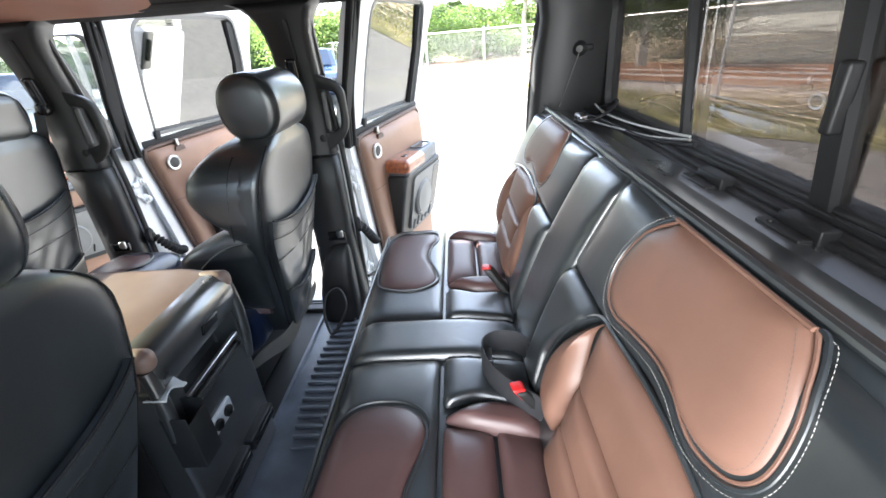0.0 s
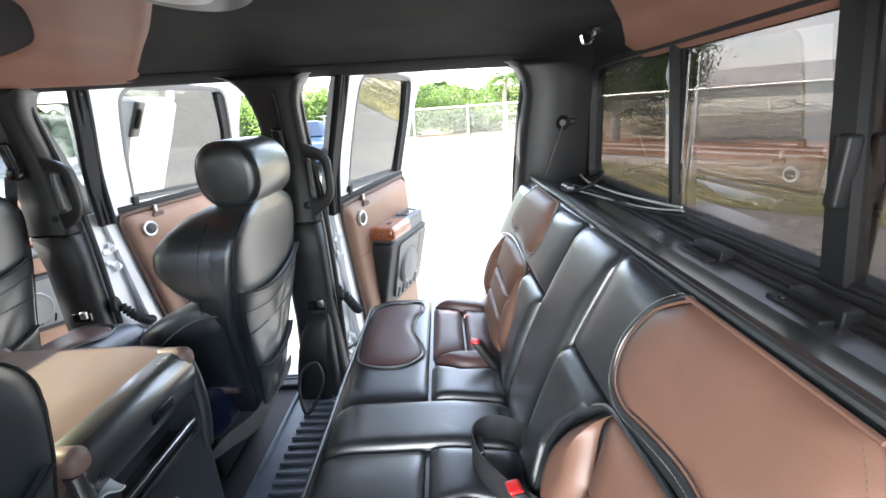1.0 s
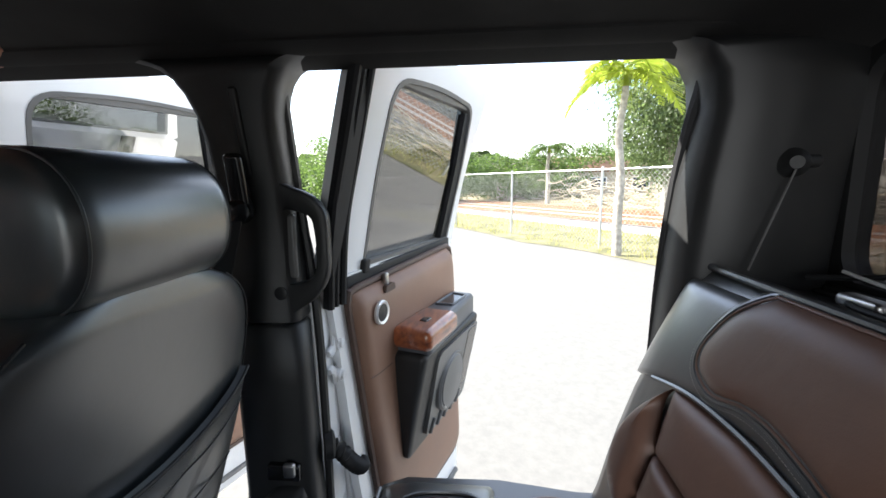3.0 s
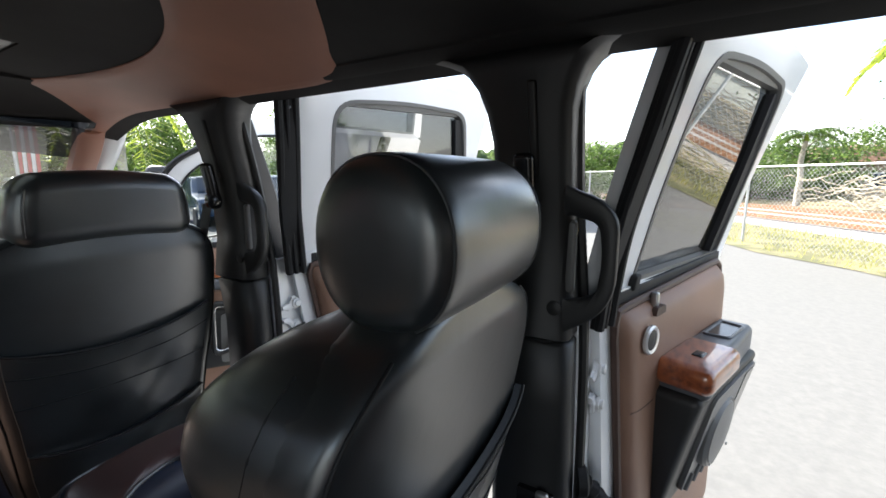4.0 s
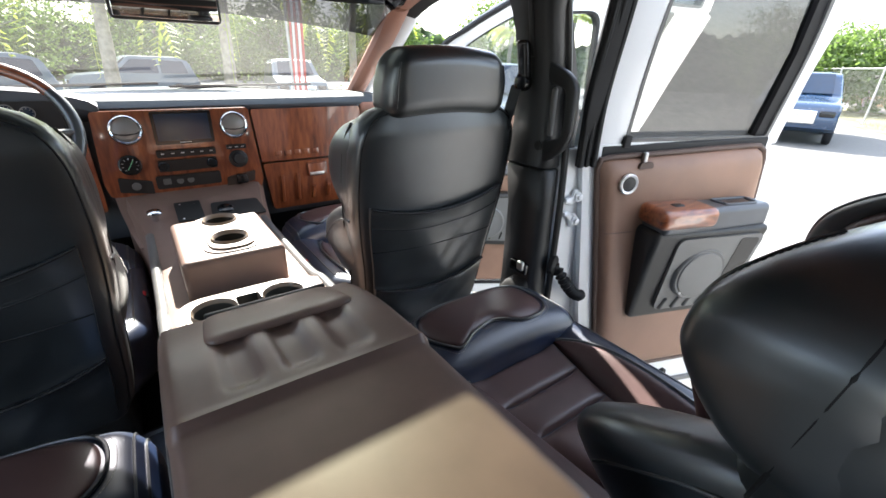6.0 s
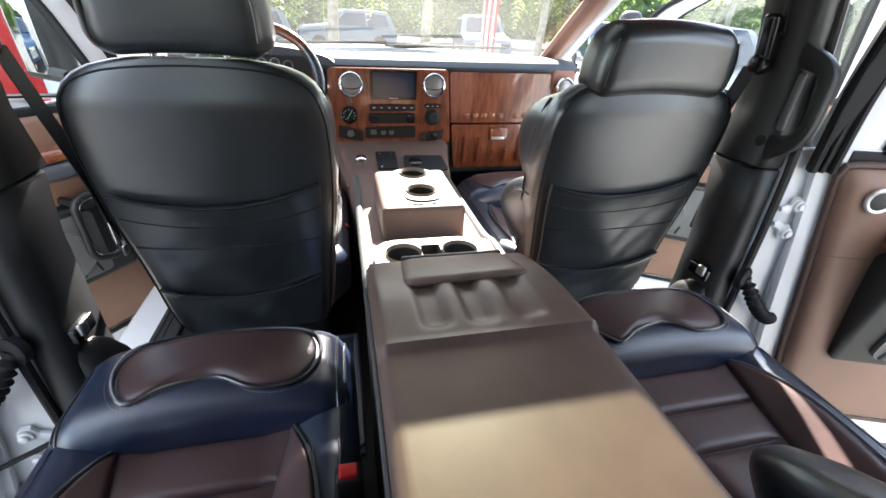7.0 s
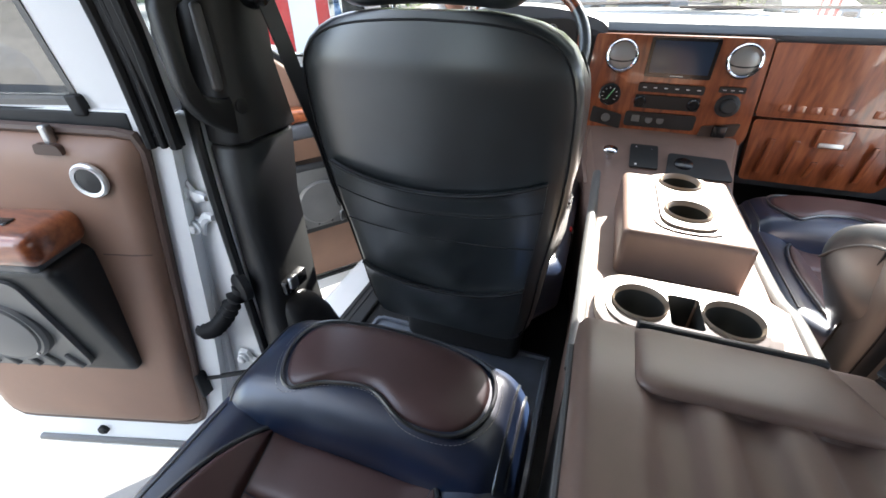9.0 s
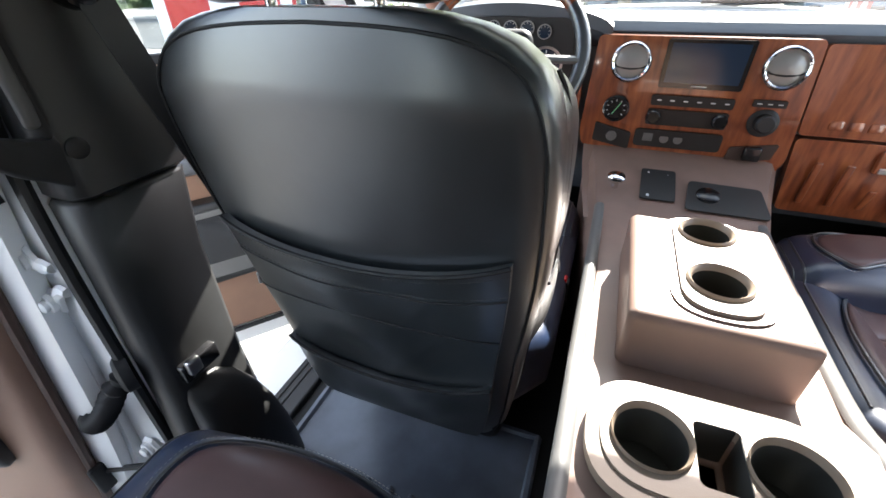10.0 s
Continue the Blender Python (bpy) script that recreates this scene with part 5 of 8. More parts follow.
    part("piping", Geo().tube([bench_back(m(a), b, 0.010) for a, b in smooth_loop([(0.095, 0.14), (0.088, 0.30), (0.115, 0.49), (0.170, 0.635), (0.24, 0.657), (0.34, 0.667), (0.45, 0.65), (0.55, 0.60)], 6, False)], 0.004, 6), BLACK, bench, "black piping")
    # cushion pads
    cl, cr = (0.012, -1) if s < 0 else (0.165, 1)
    c = lambda a: cl + s * a
    pad(round_corners([(c(0.0), 0.06), (c(0.0), 0.27), (edge_out, 0.28), (edge_out, 0.06)], 0.012), bench_seat, 0.012, BLACK, "black leather cushion pad", 90, 7)
    pad(round_corners([(c(0.0), 0.052), (c(0.0), -0.135), (c(0.14), -0.135), (c(0.12), -0.02), (c(0.14), 0.052)], 0.012), bench_seat, 0.018, BLACK, "black leather cushion pad", 60, 5)
    ear = smooth_loop([(c(0.27), 0.262), (c(0.18), 0.25), (c(0.142), 0.20), (c(0.145), 0.125), (c(0.19), 0.083), (c(0.25), 0.09), (c(0.32), 0.112), (c(0.40), 0.112), (c(0.47), 0.09), (c(0.53), 0.11), (c(0.53), 0.20), (c(0.47), 0.255), (c(0.37), 0.265)], 6)
    lay2 = lambda a, b, h: bench_seat(a, b, h + 0.011)
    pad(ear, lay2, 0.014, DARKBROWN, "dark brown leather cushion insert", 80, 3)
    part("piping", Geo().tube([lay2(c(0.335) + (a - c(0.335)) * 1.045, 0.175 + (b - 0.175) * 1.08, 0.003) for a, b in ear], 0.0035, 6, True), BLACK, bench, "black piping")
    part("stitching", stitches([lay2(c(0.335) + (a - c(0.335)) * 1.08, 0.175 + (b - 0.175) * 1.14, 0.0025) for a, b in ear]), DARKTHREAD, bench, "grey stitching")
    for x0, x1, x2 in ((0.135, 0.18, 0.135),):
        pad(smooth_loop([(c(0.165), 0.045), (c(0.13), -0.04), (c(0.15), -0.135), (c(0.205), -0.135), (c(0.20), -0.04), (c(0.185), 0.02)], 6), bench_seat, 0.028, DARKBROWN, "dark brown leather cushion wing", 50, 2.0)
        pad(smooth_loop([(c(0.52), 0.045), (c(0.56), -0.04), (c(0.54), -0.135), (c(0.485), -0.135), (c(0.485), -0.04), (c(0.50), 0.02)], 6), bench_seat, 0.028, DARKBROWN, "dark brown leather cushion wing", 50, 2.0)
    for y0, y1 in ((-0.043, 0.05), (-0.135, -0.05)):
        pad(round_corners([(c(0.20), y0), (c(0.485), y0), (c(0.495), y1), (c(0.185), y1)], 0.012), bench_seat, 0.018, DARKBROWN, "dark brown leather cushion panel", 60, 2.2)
pad(round_corners([(0.016, -0.135), (0.16, -0.135), (0.16, 0.275), (0.016, 0.275)], 0.012), bench_seat, 0.017, BLACK, "black leather middle cushion pad", 70, 5)
part("piping", Geo().tube([(x, bench_back(0, 1.0, 0.002)[1] - 0.004, bench_back(0, 1.0, 0.002)[2] + 0.004) for x in (BX0 + 0.03, 0, BX1 - 0.03)], 0.006, 8), BLACK, bench, "black crest piping")
part("stitching", stitches([(x, -0.301, 0.860) for x in (BX0 + 0.03, 0, BX1 - 0.03)]), THREAD, bench, "white crest stitching")
part("piping", Geo().tube([bench_seat(x, 0.287, 0.006) for x in (BX0 + 0.02, -0.2, 0.3, BX1 - 0.02)], 0.005, 8), BLACK, bench, "black front piping")


def buckle(at, turn, label):
    t = thing("seat_buckle", label, "belt buckle", at, turn, group="bench buckles")
    part("housing", Geo().rbox((-0.018, -0.012, -0.03), (0.018, 0.012, 0.045), 0.006, fn=lambda p: (p.x, p.y + 0.7 * p.z, p.z)), PLASTIC, t)
    part("button", Geo().rbox((-0.013, -0.0135, 0.012), (0.013, 0.010, 0.049), 0.004, fn=lambda p: (p.x, p.y + 0.7 * p.z + 0.004, p.z)), REDPLASTIC, t, "red release button")
    return t


buckle((-0.145, -0.125, 0.455), 12, "black belt buckle with red button between bench pads")
buckle((0.30, -0.10, 0.455), -10, "black belt buckle with red button on the bench")
belt = thing("seat_belt", "folded black lap belt lying on the bench cushion", "seat belt", (0.0, -0.07, 0.44))
line = smooth_loop([(-0.10, -0.075, 0.022), (-0.05, -0.07, 0.024), (0.0, -0.045, 0.026), (0.012, 0.005, 0.024), (-0.015, 0.035, 0.022), (-0.07, 0.028, 0.018), (-0.12, -0.005, 0.014), (-0.16, -0.05, 0.012), (-0.18, -0.075, 0.006)], 6, False)
part("webbing", Geo().loft([[(x, y - 0.0015, z - 0.018), (x, y + 0.0015, z - 0.018), (x, y + 0.0015, z + 0.040), (x, y - 0.0015, z + 0.040)] for x, y, z in line]), WEBBING, belt, "black webbing")
part("tongue", Geo().rbox((-0.045, 0.015, -0.004), (0.0, 0.03, 0.03), 0.004), STEEL, belt, "steel belt tongue")


# ---- middle console ----
CX0, CX1 = -0.178, 0.152


def lid_z(x, y):
    z = 0.628
    if y > 0.968:
        z = 0.638 - 0.05 * (y - 0.968) - 0.75 * max(0, y - 1.06) ** 2
    if y < 0.70:
        z -= 1.8 * (0.70 - y) ** 2
    e = max(0, abs(x - (CX0 + CX1) / 2) / ((CX1 - CX0) / 2) - 0.93)
    return z - 3.0 * e * e


con = thing("console", "brown leather topped console between the middle seats", "console", ((CX0 + CX1) / 2, 0.95, FLOOR))
con_w = (CX0 + CX1) / 2
off = lambda p: (p[0] - con_w, p[1] - 0.95, p[2] - FLOOR)


def finger(x, y):
    """Three finger hollows before the lid's flap."""
    d = 0.0
    for k in (-0.07, 0.0, 0.075):
        a = abs(x - con_w + 0.005 - k)
        if a < 0.025 and 1.0 < y < 1.135:
            d = max(d, (1 - (a / 0.024) ** 4) * min(1, (y - 1.0) / 0.02) * 0.010)
    return d


def lid_top(a, b):
    x, y = CX0 + (CX1 - CX0) * a, 0.60 + 0.662 * b
    z = lid_z(x, y) - finger(x, y)
    z += 0.003 * max(0, 1 - abs(y - 0.972) / 0.012)
    return off((x, y, z))


part("lid", Geo().sheet(44, 90, lid_top, (0, 0, -0.05)), LID, con, "brown leather armrest lid", 50)
flap = round_corners([(con_w - 0.108, 1.125), (con_w + 0.122, 1.13), (con_w + 0.112, 1.258), (con_w - 0.098, 1.258)], [0.025, 0.025, 0.015, 0.015])
part("flap", Geo().puff(resample(flap, 70), lambda x, y, h: off((x, y, lid_z(x, y) + 0.002 + h)), 0.007, rings=8, power=7), LID, con, "raised leather finger flap", 60)
part("latch", Geo().rbox(off((con_w - 0.095, 1.26, 0.572)), off((con_w + 0.115, 1.272, 0.600)), 0.004), PLASTIC, con, "black latch strip")
part("edge_strip", Geo().tube([off((CX0 - 0.002, y, lid_z(CX0, y) - 0.045)) for y in (0.62, 0.8, 1.0, 1.15, 1.26)], 0.005, 8), GREYPLASTIC, con, "pale edge strip")
q = Geo().loft([[off((x, y, z)) for x, z in ((CX0 + 0.004, 0.58), (CX1 - 0.004, 0.58), (CX1 + 0.004, 0.06), (CX0 - 0.004, 0.06))] for y in (0.66, 1.25)])
part("body", q, PLASTIC, con, "black console body")
# rear face with frame, slot and outlet
prof = [(0.625, 0.618), (0.600, 0.619), (0.585, 0.613), (0.572, 0.598), (0.566, 0.578), (0.568, 0.556), (0.575, 0.532), (0.581, 0.516), (0.588, 0.509), (0.625, 0.508)]
q = Geo().loft([[off((x, 0.60 + (y - 0.60) * k, 0.563 + (z - 0.563) * k)) for y, z in prof] for x, k in ((CX0 + 0.012, 0.80), (CX0 + 0.016, 0.94), (CX0 + 0.026, 1.0), (con_w, 1.0), (CX1 - 0.026, 1.0), (CX1 - 0.016, 0.94), (CX1 - 0.012, 0.80))])
part("rear_bar", q, SATIN, con, "rounded glossy dark rear bar", 60)
rear = part("rear_panel", Geo().rbox(off((CX0 + 0.004, 0.585, 0.06)), off((CX1 - 0.004, 0.665, 0.53)), 0.012, 3), SATIN, con, "dark rear panel with a tray slot", 40)
carve(rear, [Geo().rbox(off((-0.105, 0.55, 0.412)), off((0.124, 0.655, 0.512)), 0.010, 3)])
for x, c in ((CX0 + 0.02, -1), (CX1 - 0.02, 1)):
    part("corner_cap", Geo().rbox(off((x - 0.020, 0.566, 0.575)), off((x + 0.020, 0.645, 0.622)), 0.019, 4), LID, con, "brown leather corner cap", 60)
    part("rear_post", Geo().tube(smooth_loop([off((x + c * 0.008, 0.585, 0.58)), off((x + c * 0.010, 0.578, 0.52)), off((x + c * 0.010, 0.580, 0.44)), off((x + c * 0.006, 0.590, 0.36))], 5, False), 0.014, 10), SATIN, con, "curved dark side post", 60)
part("cup_tray", Geo().rbox(off((-0.100, 0.592, 0.408)), off((0.120, 0.66, 0.420)), 0.004), PLASTIC, con, "black pull-out tray")
part("tray_bar", Geo().rbox(off((-0.100, 0.584, 0.440)), off((0.120, 0.596, 0.454)), 0.004, 3), STEEL, con, "silver tray bar")
part("button", Geo().rbox((-0.030, -0.004, -0.013), (0.030, 0.004, 0.013), 0.0035, 3, fn=lambda p: off((0.012 + p.x, 0.566 + p.y - 0.25 * p.z, 0.556 + p.z))), GLOSSPLASTIC, con, "black release button")
plate = part("outlet_plate", Geo().rbox(off((-0.09, 0.578, 0.304)), off((0.002, 0.590, 0.350)), 0.004), LABELWHITE, con, "pale outlet plate")
for x in (-0.066, -0.024):
    part("socket", Geo().lathe(off((x, 0.579, 0.327)), (0, -1, 0), [(0.014, 0), (0.014, 0.008), (0.010, 0.01), (0.010, 0.002)], 18), PLASTIC, plate, "black power socket")
for x0, x1 in ((-0.150, -0.015), (-0.005, 0.125)):
    grille = part("foot_vent", Geo().rbox(off((x0, 0.56, 0.158)), off((x1, 0.595, 0.197)), 0.006), PLASTIC, con, "black foot vent frame")
    part("slot", Geo().rbox(off((x0 + 0.010, 0.556, 0.168)), off((x1 - 0.010, 0.562, 0.187)), 0.003), GLOSSPLASTIC, grille, "dark vent slot")
q = Geo()
for lo_, hi_ in (((CX0 - 0.002, 0.540, 0.335), (CX0 + 0.001, 0.592, 0.470)), ((CX0 + 0.055, 0.540, 0.335), (CX0 + 0.058, 0.592, 0.470)), ((CX0, 0.538, 0.335), (CX0 + 0.056, 0.541, 0.455)), ((CX0, 0.540, 0.333), (CX0 + 0.056, 0.592, 0.337))):
    q.rbox(off(lo_), off(hi_), 0.001, 1)
part("side_bin", q, PLASTIC, con, "open black bin on the console's rear corner")
part("tissue", Geo().sheet(6, 6, lambda a, b: off((CX0 - 0.005 + 0.06 * a, 0.555 + 0.045 * b, 0.525 + 0.012 * math.sin(5 * a) * math.cos(4 * b))), (0, 0, -0.004)), LABELWHITE, con, "crumpled white paper")

# floor mats
def floor_mat(name, x0, x1, y0, y1, ribs, label):
    t = thing(name, label, "floor mat", ((x0 + x1) / 2, (y0 + y1) / 2, FLOOR - 0.012))
    cx, cy = (x0 + x1) / 2, (y0 + y1) / 2
    part("tray", Geo().rbox((x0 - cx, y0 - cy, 0), (x1 - cx, y1 - cy, 0.012), 0.006), MAT, t, "dark rubber tray", 50)
    lip = [(x0 - cx + 0.01, y0 - cy + 0.01, 0.014), (x1 - cx - 0.01, y0 - cy + 0.01, 0.014), (x1 - cx - 0.01, y1 - cy - 0.01, 0.014), (x0 - cx + 0.01, y1 - cy - 0.01, 0.014)]
    part("lip", Geo().tube(resample(lip, 60), 0.009, 6, True), MAT, t, "raised rubber lip")
    for ax0, ax1, ay in ribs:
        part("rib", Geo().rbox((ax0 - cx, ay - cy - 0.0, 0.010), (ax1 - cx, ay - cy + 0.012, 0.022), 0.005, 2), MAT, t)
    return t


t = floor_mat("rubber_mat", -0.78, 0.78, 0.27, 0.62, [], "dark ribbed rubber floor mat before the rear bench")
for k in range(18):
    x = 0.085 + 0.0365 * k
    y1_ = 0.555 - 0.03 * (k - 9) ** 2 / 81
    part("rib", Geo().rbox((x - 0.0045, (0.425 + 0.035 * (k > 13) * (k - 13) / 4) - 0.445, 0.010), (x + 0.0045, y1_ - 0.445, 0.024), 0.004, 2), MAT, t)
for k in range(3):
    part("rib", Geo().tube([(0.02 + 0.05 * k, -0.12, 0.016), (0.14 + 0.05 * k, 0.02, 0.016)], 0.006, 6), MAT, t)
for x0, x1 in ((-0.76, -0.20), (0.20, 0.76)):
    t = floor_mat("rubber_mat", x0, x1, 1.24, 1.70, [], "dark ribbed rubber floor mat behind the front seat")
    for k in range(9):
        x = -0.2 + 0.05 * k
        part("rib", Geo().rbox((x - 0.006, -0.17, 0.010), (x + 0.006, 0.0, 0.022), 0.005, 2), MAT, t)

# strap under the captain seat
strap = thing("cable", "black strap loop on the mat below the seat", "strap", (0.58, 0.53, FLOOR))
part("loop", Geo().tube(smooth_loop([(0, 0, 0.03), (0.05, 0.03, 0.09), (0.09, 0.02, 0.15), (0.10, -0.03, 0.17), (0.06, -0.06, 0.12), (0.02, -0.03, 0.05)], 6), 0.006, 8, True), WEBBING, strap)


# ---- front console ----
fc = thing("front_console", "sunlit tan front console with cup holders", "console", (0, 1.75, FLOOR))
fo = lambda x, y, z: (x, y - 1.75, z - FLOOR)
INLAY = material("cup_inlay", (0.036, 0.039, 0.038), 0.34, spec=0.6, vary=0.12)
CREAM = material("tan_leather", (0.28, 0.215, 0.16), 0.45, grain=0.0006, grain_scale=600, bump=0.25, vary=0.06)
rows = []
for y, z, w in ((1.255, 0.495, 0.175), (1.50, 0.50, 0.175), (1.56, 0.475, 0.175), (1.80, 0.475, 0.17), (1.95, 0.475, 0.175), (2.06, 0.48, 0.19), (2.20, 0.515, 0.21), (2.32, 0.56, 0.23)):
    rows.append([fo(-w, y, 0.06), fo(-w - 0.004, y, z - 0.03), fo(-w + 0.012, y, z - 0.004), fo(-w + 0.03, y, z), fo(w - 0.03, y, z), fo(w - 0.012, y, z - 0.004), fo(w + 0.004, y, z - 0.03), fo(w, y, 0.06)])
console_body = part("body", Geo().loft(rows), LID, fc, "brown leather console body", 50)
for s in (-1, 1):
    line = [fo(s * 0.172, y, z) for y, z in ((1.26, 0.488), (1.48, 0.492), (1.6, 0.472), (1.95, 0.472), (2.08, 0.478))]
    part("edge_rail", Geo().tube(smooth_loop(line, 5, False), 0.012, 10, flat=0.8), GREYPLASTIC, fc, "grey edge rail")
box = part("armrest_box", Geo().rbox(fo(-0.118, 1.565, 0.46), fo(0.112, 1.875, 0.572), 0.014, 4, (4, 4, 2)), LID, fc, "raised brown leather cup holder box", 50)
for y0, y1, x0, x1 in ((1.580, 1.860, -0.103, -0.103), (1.580, 1.860, 0.097, 0.097), (1.580, 1.580, -0.103, 0.097)):
    part("stitching", stitches([fo(x0 + (x1 - x0) * k / 6, y0 + (y1 - y0) * k / 6, 0.5722) for k in range(7)], step=0.006, length=0.0035, r=0.0005), DARKTHREAD, box, "brown stitching")
deck = round_corners([(-0.05, 1.595), (0.055, 1.595), (0.055, 1.865), (-0.05, 1.865)], 0.05, 8)
deck2 = [(0.0025 + (a - 0.0025) * 1.25, 1.73 + (b - 1.73) * 1.08) for a, b in deck]
flat2 = lambda z: (lambda x, y, h: fo(x, y, z + h))
deck_ob = part("deck", Geo().slab(deck2, flat2(0.5685), 0, 0.007), LID, box, "leather covered deck")
part("deck_plate", Geo().slab(deck, flat2(0.575), 0, 0.006), CREAM, box, "pale cup holder plate")


def cup(x, y, z, r, deep, parent, rim, rim_mat, well_mat):
    prof = [(r + rim, -0.004), (r + rim, 0.003), (r + rim * 0.6, 0.006), (r, 0.003), (r - 0.003, -0.004), (r - 0.004, -deep), (0.001, -deep), (0.001, -deep - 0.002), (r - 0.0015, -deep - 0.002), (r - 0.0005, -0.004)]
    part("cup_rim", Geo().lathe(fo(x, y, z), (0, 0, 1), prof[:5] + [(r - 0.003, -0.012), (r - 0.0005, -0.012), (r - 0.0005, -0.004)], 36, False), rim_mat, parent, "rounded cup holder rim")
    part("cup_well", Geo().lathe(fo(x, y, z), (0, 0, 1), prof[4:], 36, False), well_mat, parent, "dark cup well")


def bore(x, y, z, r, deep):
    return Geo().lathe(fo(x, y, z), (0, 0, 1), [(r, -deep - 0.006), (r, 0.03)], 36)


holes = [bore(0.002, y, 0.581, 0.0388, 0.07) for y in (1.665, 1.815)]
carve(box, holes)
for ob in box.children:
    carve(ob, holes)
for y in (1.665, 1.815):
    cup(0.002, y, 0.581, 0.039, 0.07, box, 0.006, CREAM, WELL)
tray = part("cup_plate", Geo().slab(round_corners([(-0.152, 1.336), (0.122, 1.336), (0.122, 1.500), (-0.152, 1.500)], 0.074, 8), flat2(0.50), 0, 0.014), CREAM, fc, "tan rear cup holder surround")
inlay = part("cup_inlay", Geo().slab(round_corners([(-0.136, 1.354), (0.107, 1.354), (0.107, 1.484), (-0.136, 1.484)], 0.062, 8), flat2(0.512), 0, 0.005), CREAM, fc, "tan cup holder inlay")
holes = [bore(x, 1.420, 0.517, 0.0428, 0.07) for x in (-0.081, 0.058)] + [Geo().rbox(fo(-0.036, 1.378, 0.45), fo(0.014, 1.460, 0.56), 0.008)]
for ob in (tray, inlay, console_body):
    carve(ob, holes)
for x in (-0.081, 0.058):
    cup(x, 1.420, 0.517, 0.043, 0.07, tray, 0.0015, CREAM, INLAY)
q = Geo()
for lo_, hi_ in (((-0.037, 1.377, 0.447), (0.015, 1.461, 0.450)), ((-0.0375, 1.377, 0.447), (-0.035, 1.461, 0.516)), ((0.013, 1.377, 0.447), (0.0155, 1.461, 0.516)), ((-0.037, 1.3765, 0.447), (0.015, 1.379, 0.516)), ((-0.037, 1.459, 0.447), (0.015, 1.4615, 0.516))):
    q.rbox(fo(*lo_), fo(*hi_), 0.0008, 1)
part("coin_well", q, INLAY, tray, "dark square well")


# ---- dashboard ----
dash = thing("dashboard", "wood veneer dashboard with brown lower console and chrome vents", "dashboard", (0, 2.4, 0.5))
do = lambda x, y, z: (x, y - 2.4, z - 0.5)


def face_y(z):
    """The veneered centre face, leaning forward towards its foot."""
    return 2.315 - 0.10 * (z - 0.70)


q = Geo().loft([[do(x, y, z) for y, z in ((2.90, 0.835), (2.60, 0.868), (2.38, 0.872), (2.335, 0.862), (2.318, 0.842), (2.322, 0.826), (2.36, 0.80), (2.40, 0.38), (2.70, 0.34), (2.90, 0.34))] for x in (-0.79, -0.4, 0.0, 0.4, 0.79)])
q.sheet(28, 8, lambda a, b: do(-0.74 + 0.52 * a, 2.30 + 0.22 * b, 0.862 + 0.052 * math.sin(math.pi * a) ** 0.55 * (1 - b * b) - 0.012 * (1 - b) ** 6), (0, 0, -0.03))
part("top", q, material("dash_top", (0.07, 0.085, 0.1), 0.5, grain=0.0006, grain_scale=400, bump=0.3, vary=0.1), dash, "blue-black padded dash top", 50)


def fascia(name, x0, x1, z0, z1, label, mat=WOOD_V, thick=0.03, proud=0.0, parent=None, r=0.012):
    line = round_corners([(x0, z0), (x1, z0), (x1, z1), (x0, z1)], r)
    q = Geo().slab(line, lambda x, z, h: do(x, face_y(z) - proud + h, z), -0.006, thick)
    return part(name, q, mat, parent or dash, label)


stack = part("centre_fascia", Geo().slab(round_corners([(-0.252, 0.555), (0.222, 0.515), (0.240, 0.56), (0.214, 0.836), (-0.248, 0.836), (-0.262, 0.60)], 0.012), lambda x, z, h: do(x, face_y(z) - 0.022 + h, z), 0, 0.06), WOOD_V, dash, "glossy burl wood centre fascia")
part("glovebox", Geo().slab(round_corners([(0.248, 0.622), (0.698, 0.622), (0.668, 0.826), (0.228, 0.826)], 0.012), lambda x, z, h: do(x, face_y(z) + 0.012 + h, z), -0.006, 0.03), WOOD_V, dash, "glossy burl wood upper glovebox")
low = part("glovebox_door", Geo().slab(round_corners([(0.275, 0.415), (0.64, 0.415), (0.70, 0.50), (0.70, 0.614), (0.250, 0.614)], 0.014), lambda x, z, h: do(x, face_y(z) + 0.012 + h, z), -0.006, 0.03), WOOD_V, dash, "glossy burl wood lower glovebox door")
for k in range(6):
    x = 0.315 + 0.065 * k
    part("rib", Geo().rbox((x - 0.008, -0.004, 0), (x + 0.008, 0.004, 0.13), 0.004, 2, fn=lambda p: do(p.x, face_y(0.5) + 0.004 + p.y - 0.02 * (p.z / 0.13), 0.445 + p.z * (0.9 if k not in (2, 3) else 0.45))), WOOD_V, low)
part("handle", Geo().rbox(do(0.425, face_y(0.57) - 0.008, 0.545), do(0.51, face_y(0.57) + 0.008, 0.60), 0.004), WOOD_V, low, "wooden latch plate")
part("handle_plate", Geo().rbox(do(0.432, face_y(0.57) - 0.011, 0.548), do(0.495, face_y(0.57) - 0.006, 0.562), 0.002), STEEL, low, "silver latch")
for k in range(10):
    if k != 5:
        x, y = 0.30 + 0.038 * k, face_y(0.65) + 0.003
        q = Geo().rbox(do(x, y, 0.640), do(x + 0.028, y + 0.006, 0.662), 0.003, 1)
        part("badge_bar", q, WOOD_V, dash, "raised wood bar")
fascia("left_fascia", -0.70, -0.274, 0.50, 0.826, "glossy burl wood driver fascia", proud=-0.012)
part("end_cap", Geo().rbox(do(0.675, 2.312, 0.50), do(0.79, 2.40, 0.845), 0.02, 3), LINERBROWN, dash, "brown dash end")
part("end_cap", Geo().rbox(do(-0.79, 2.30, 0.50), do(-0.70, 2.40, 0.845), 0.02, 3), LINERBROWN, dash, "brown dash end")


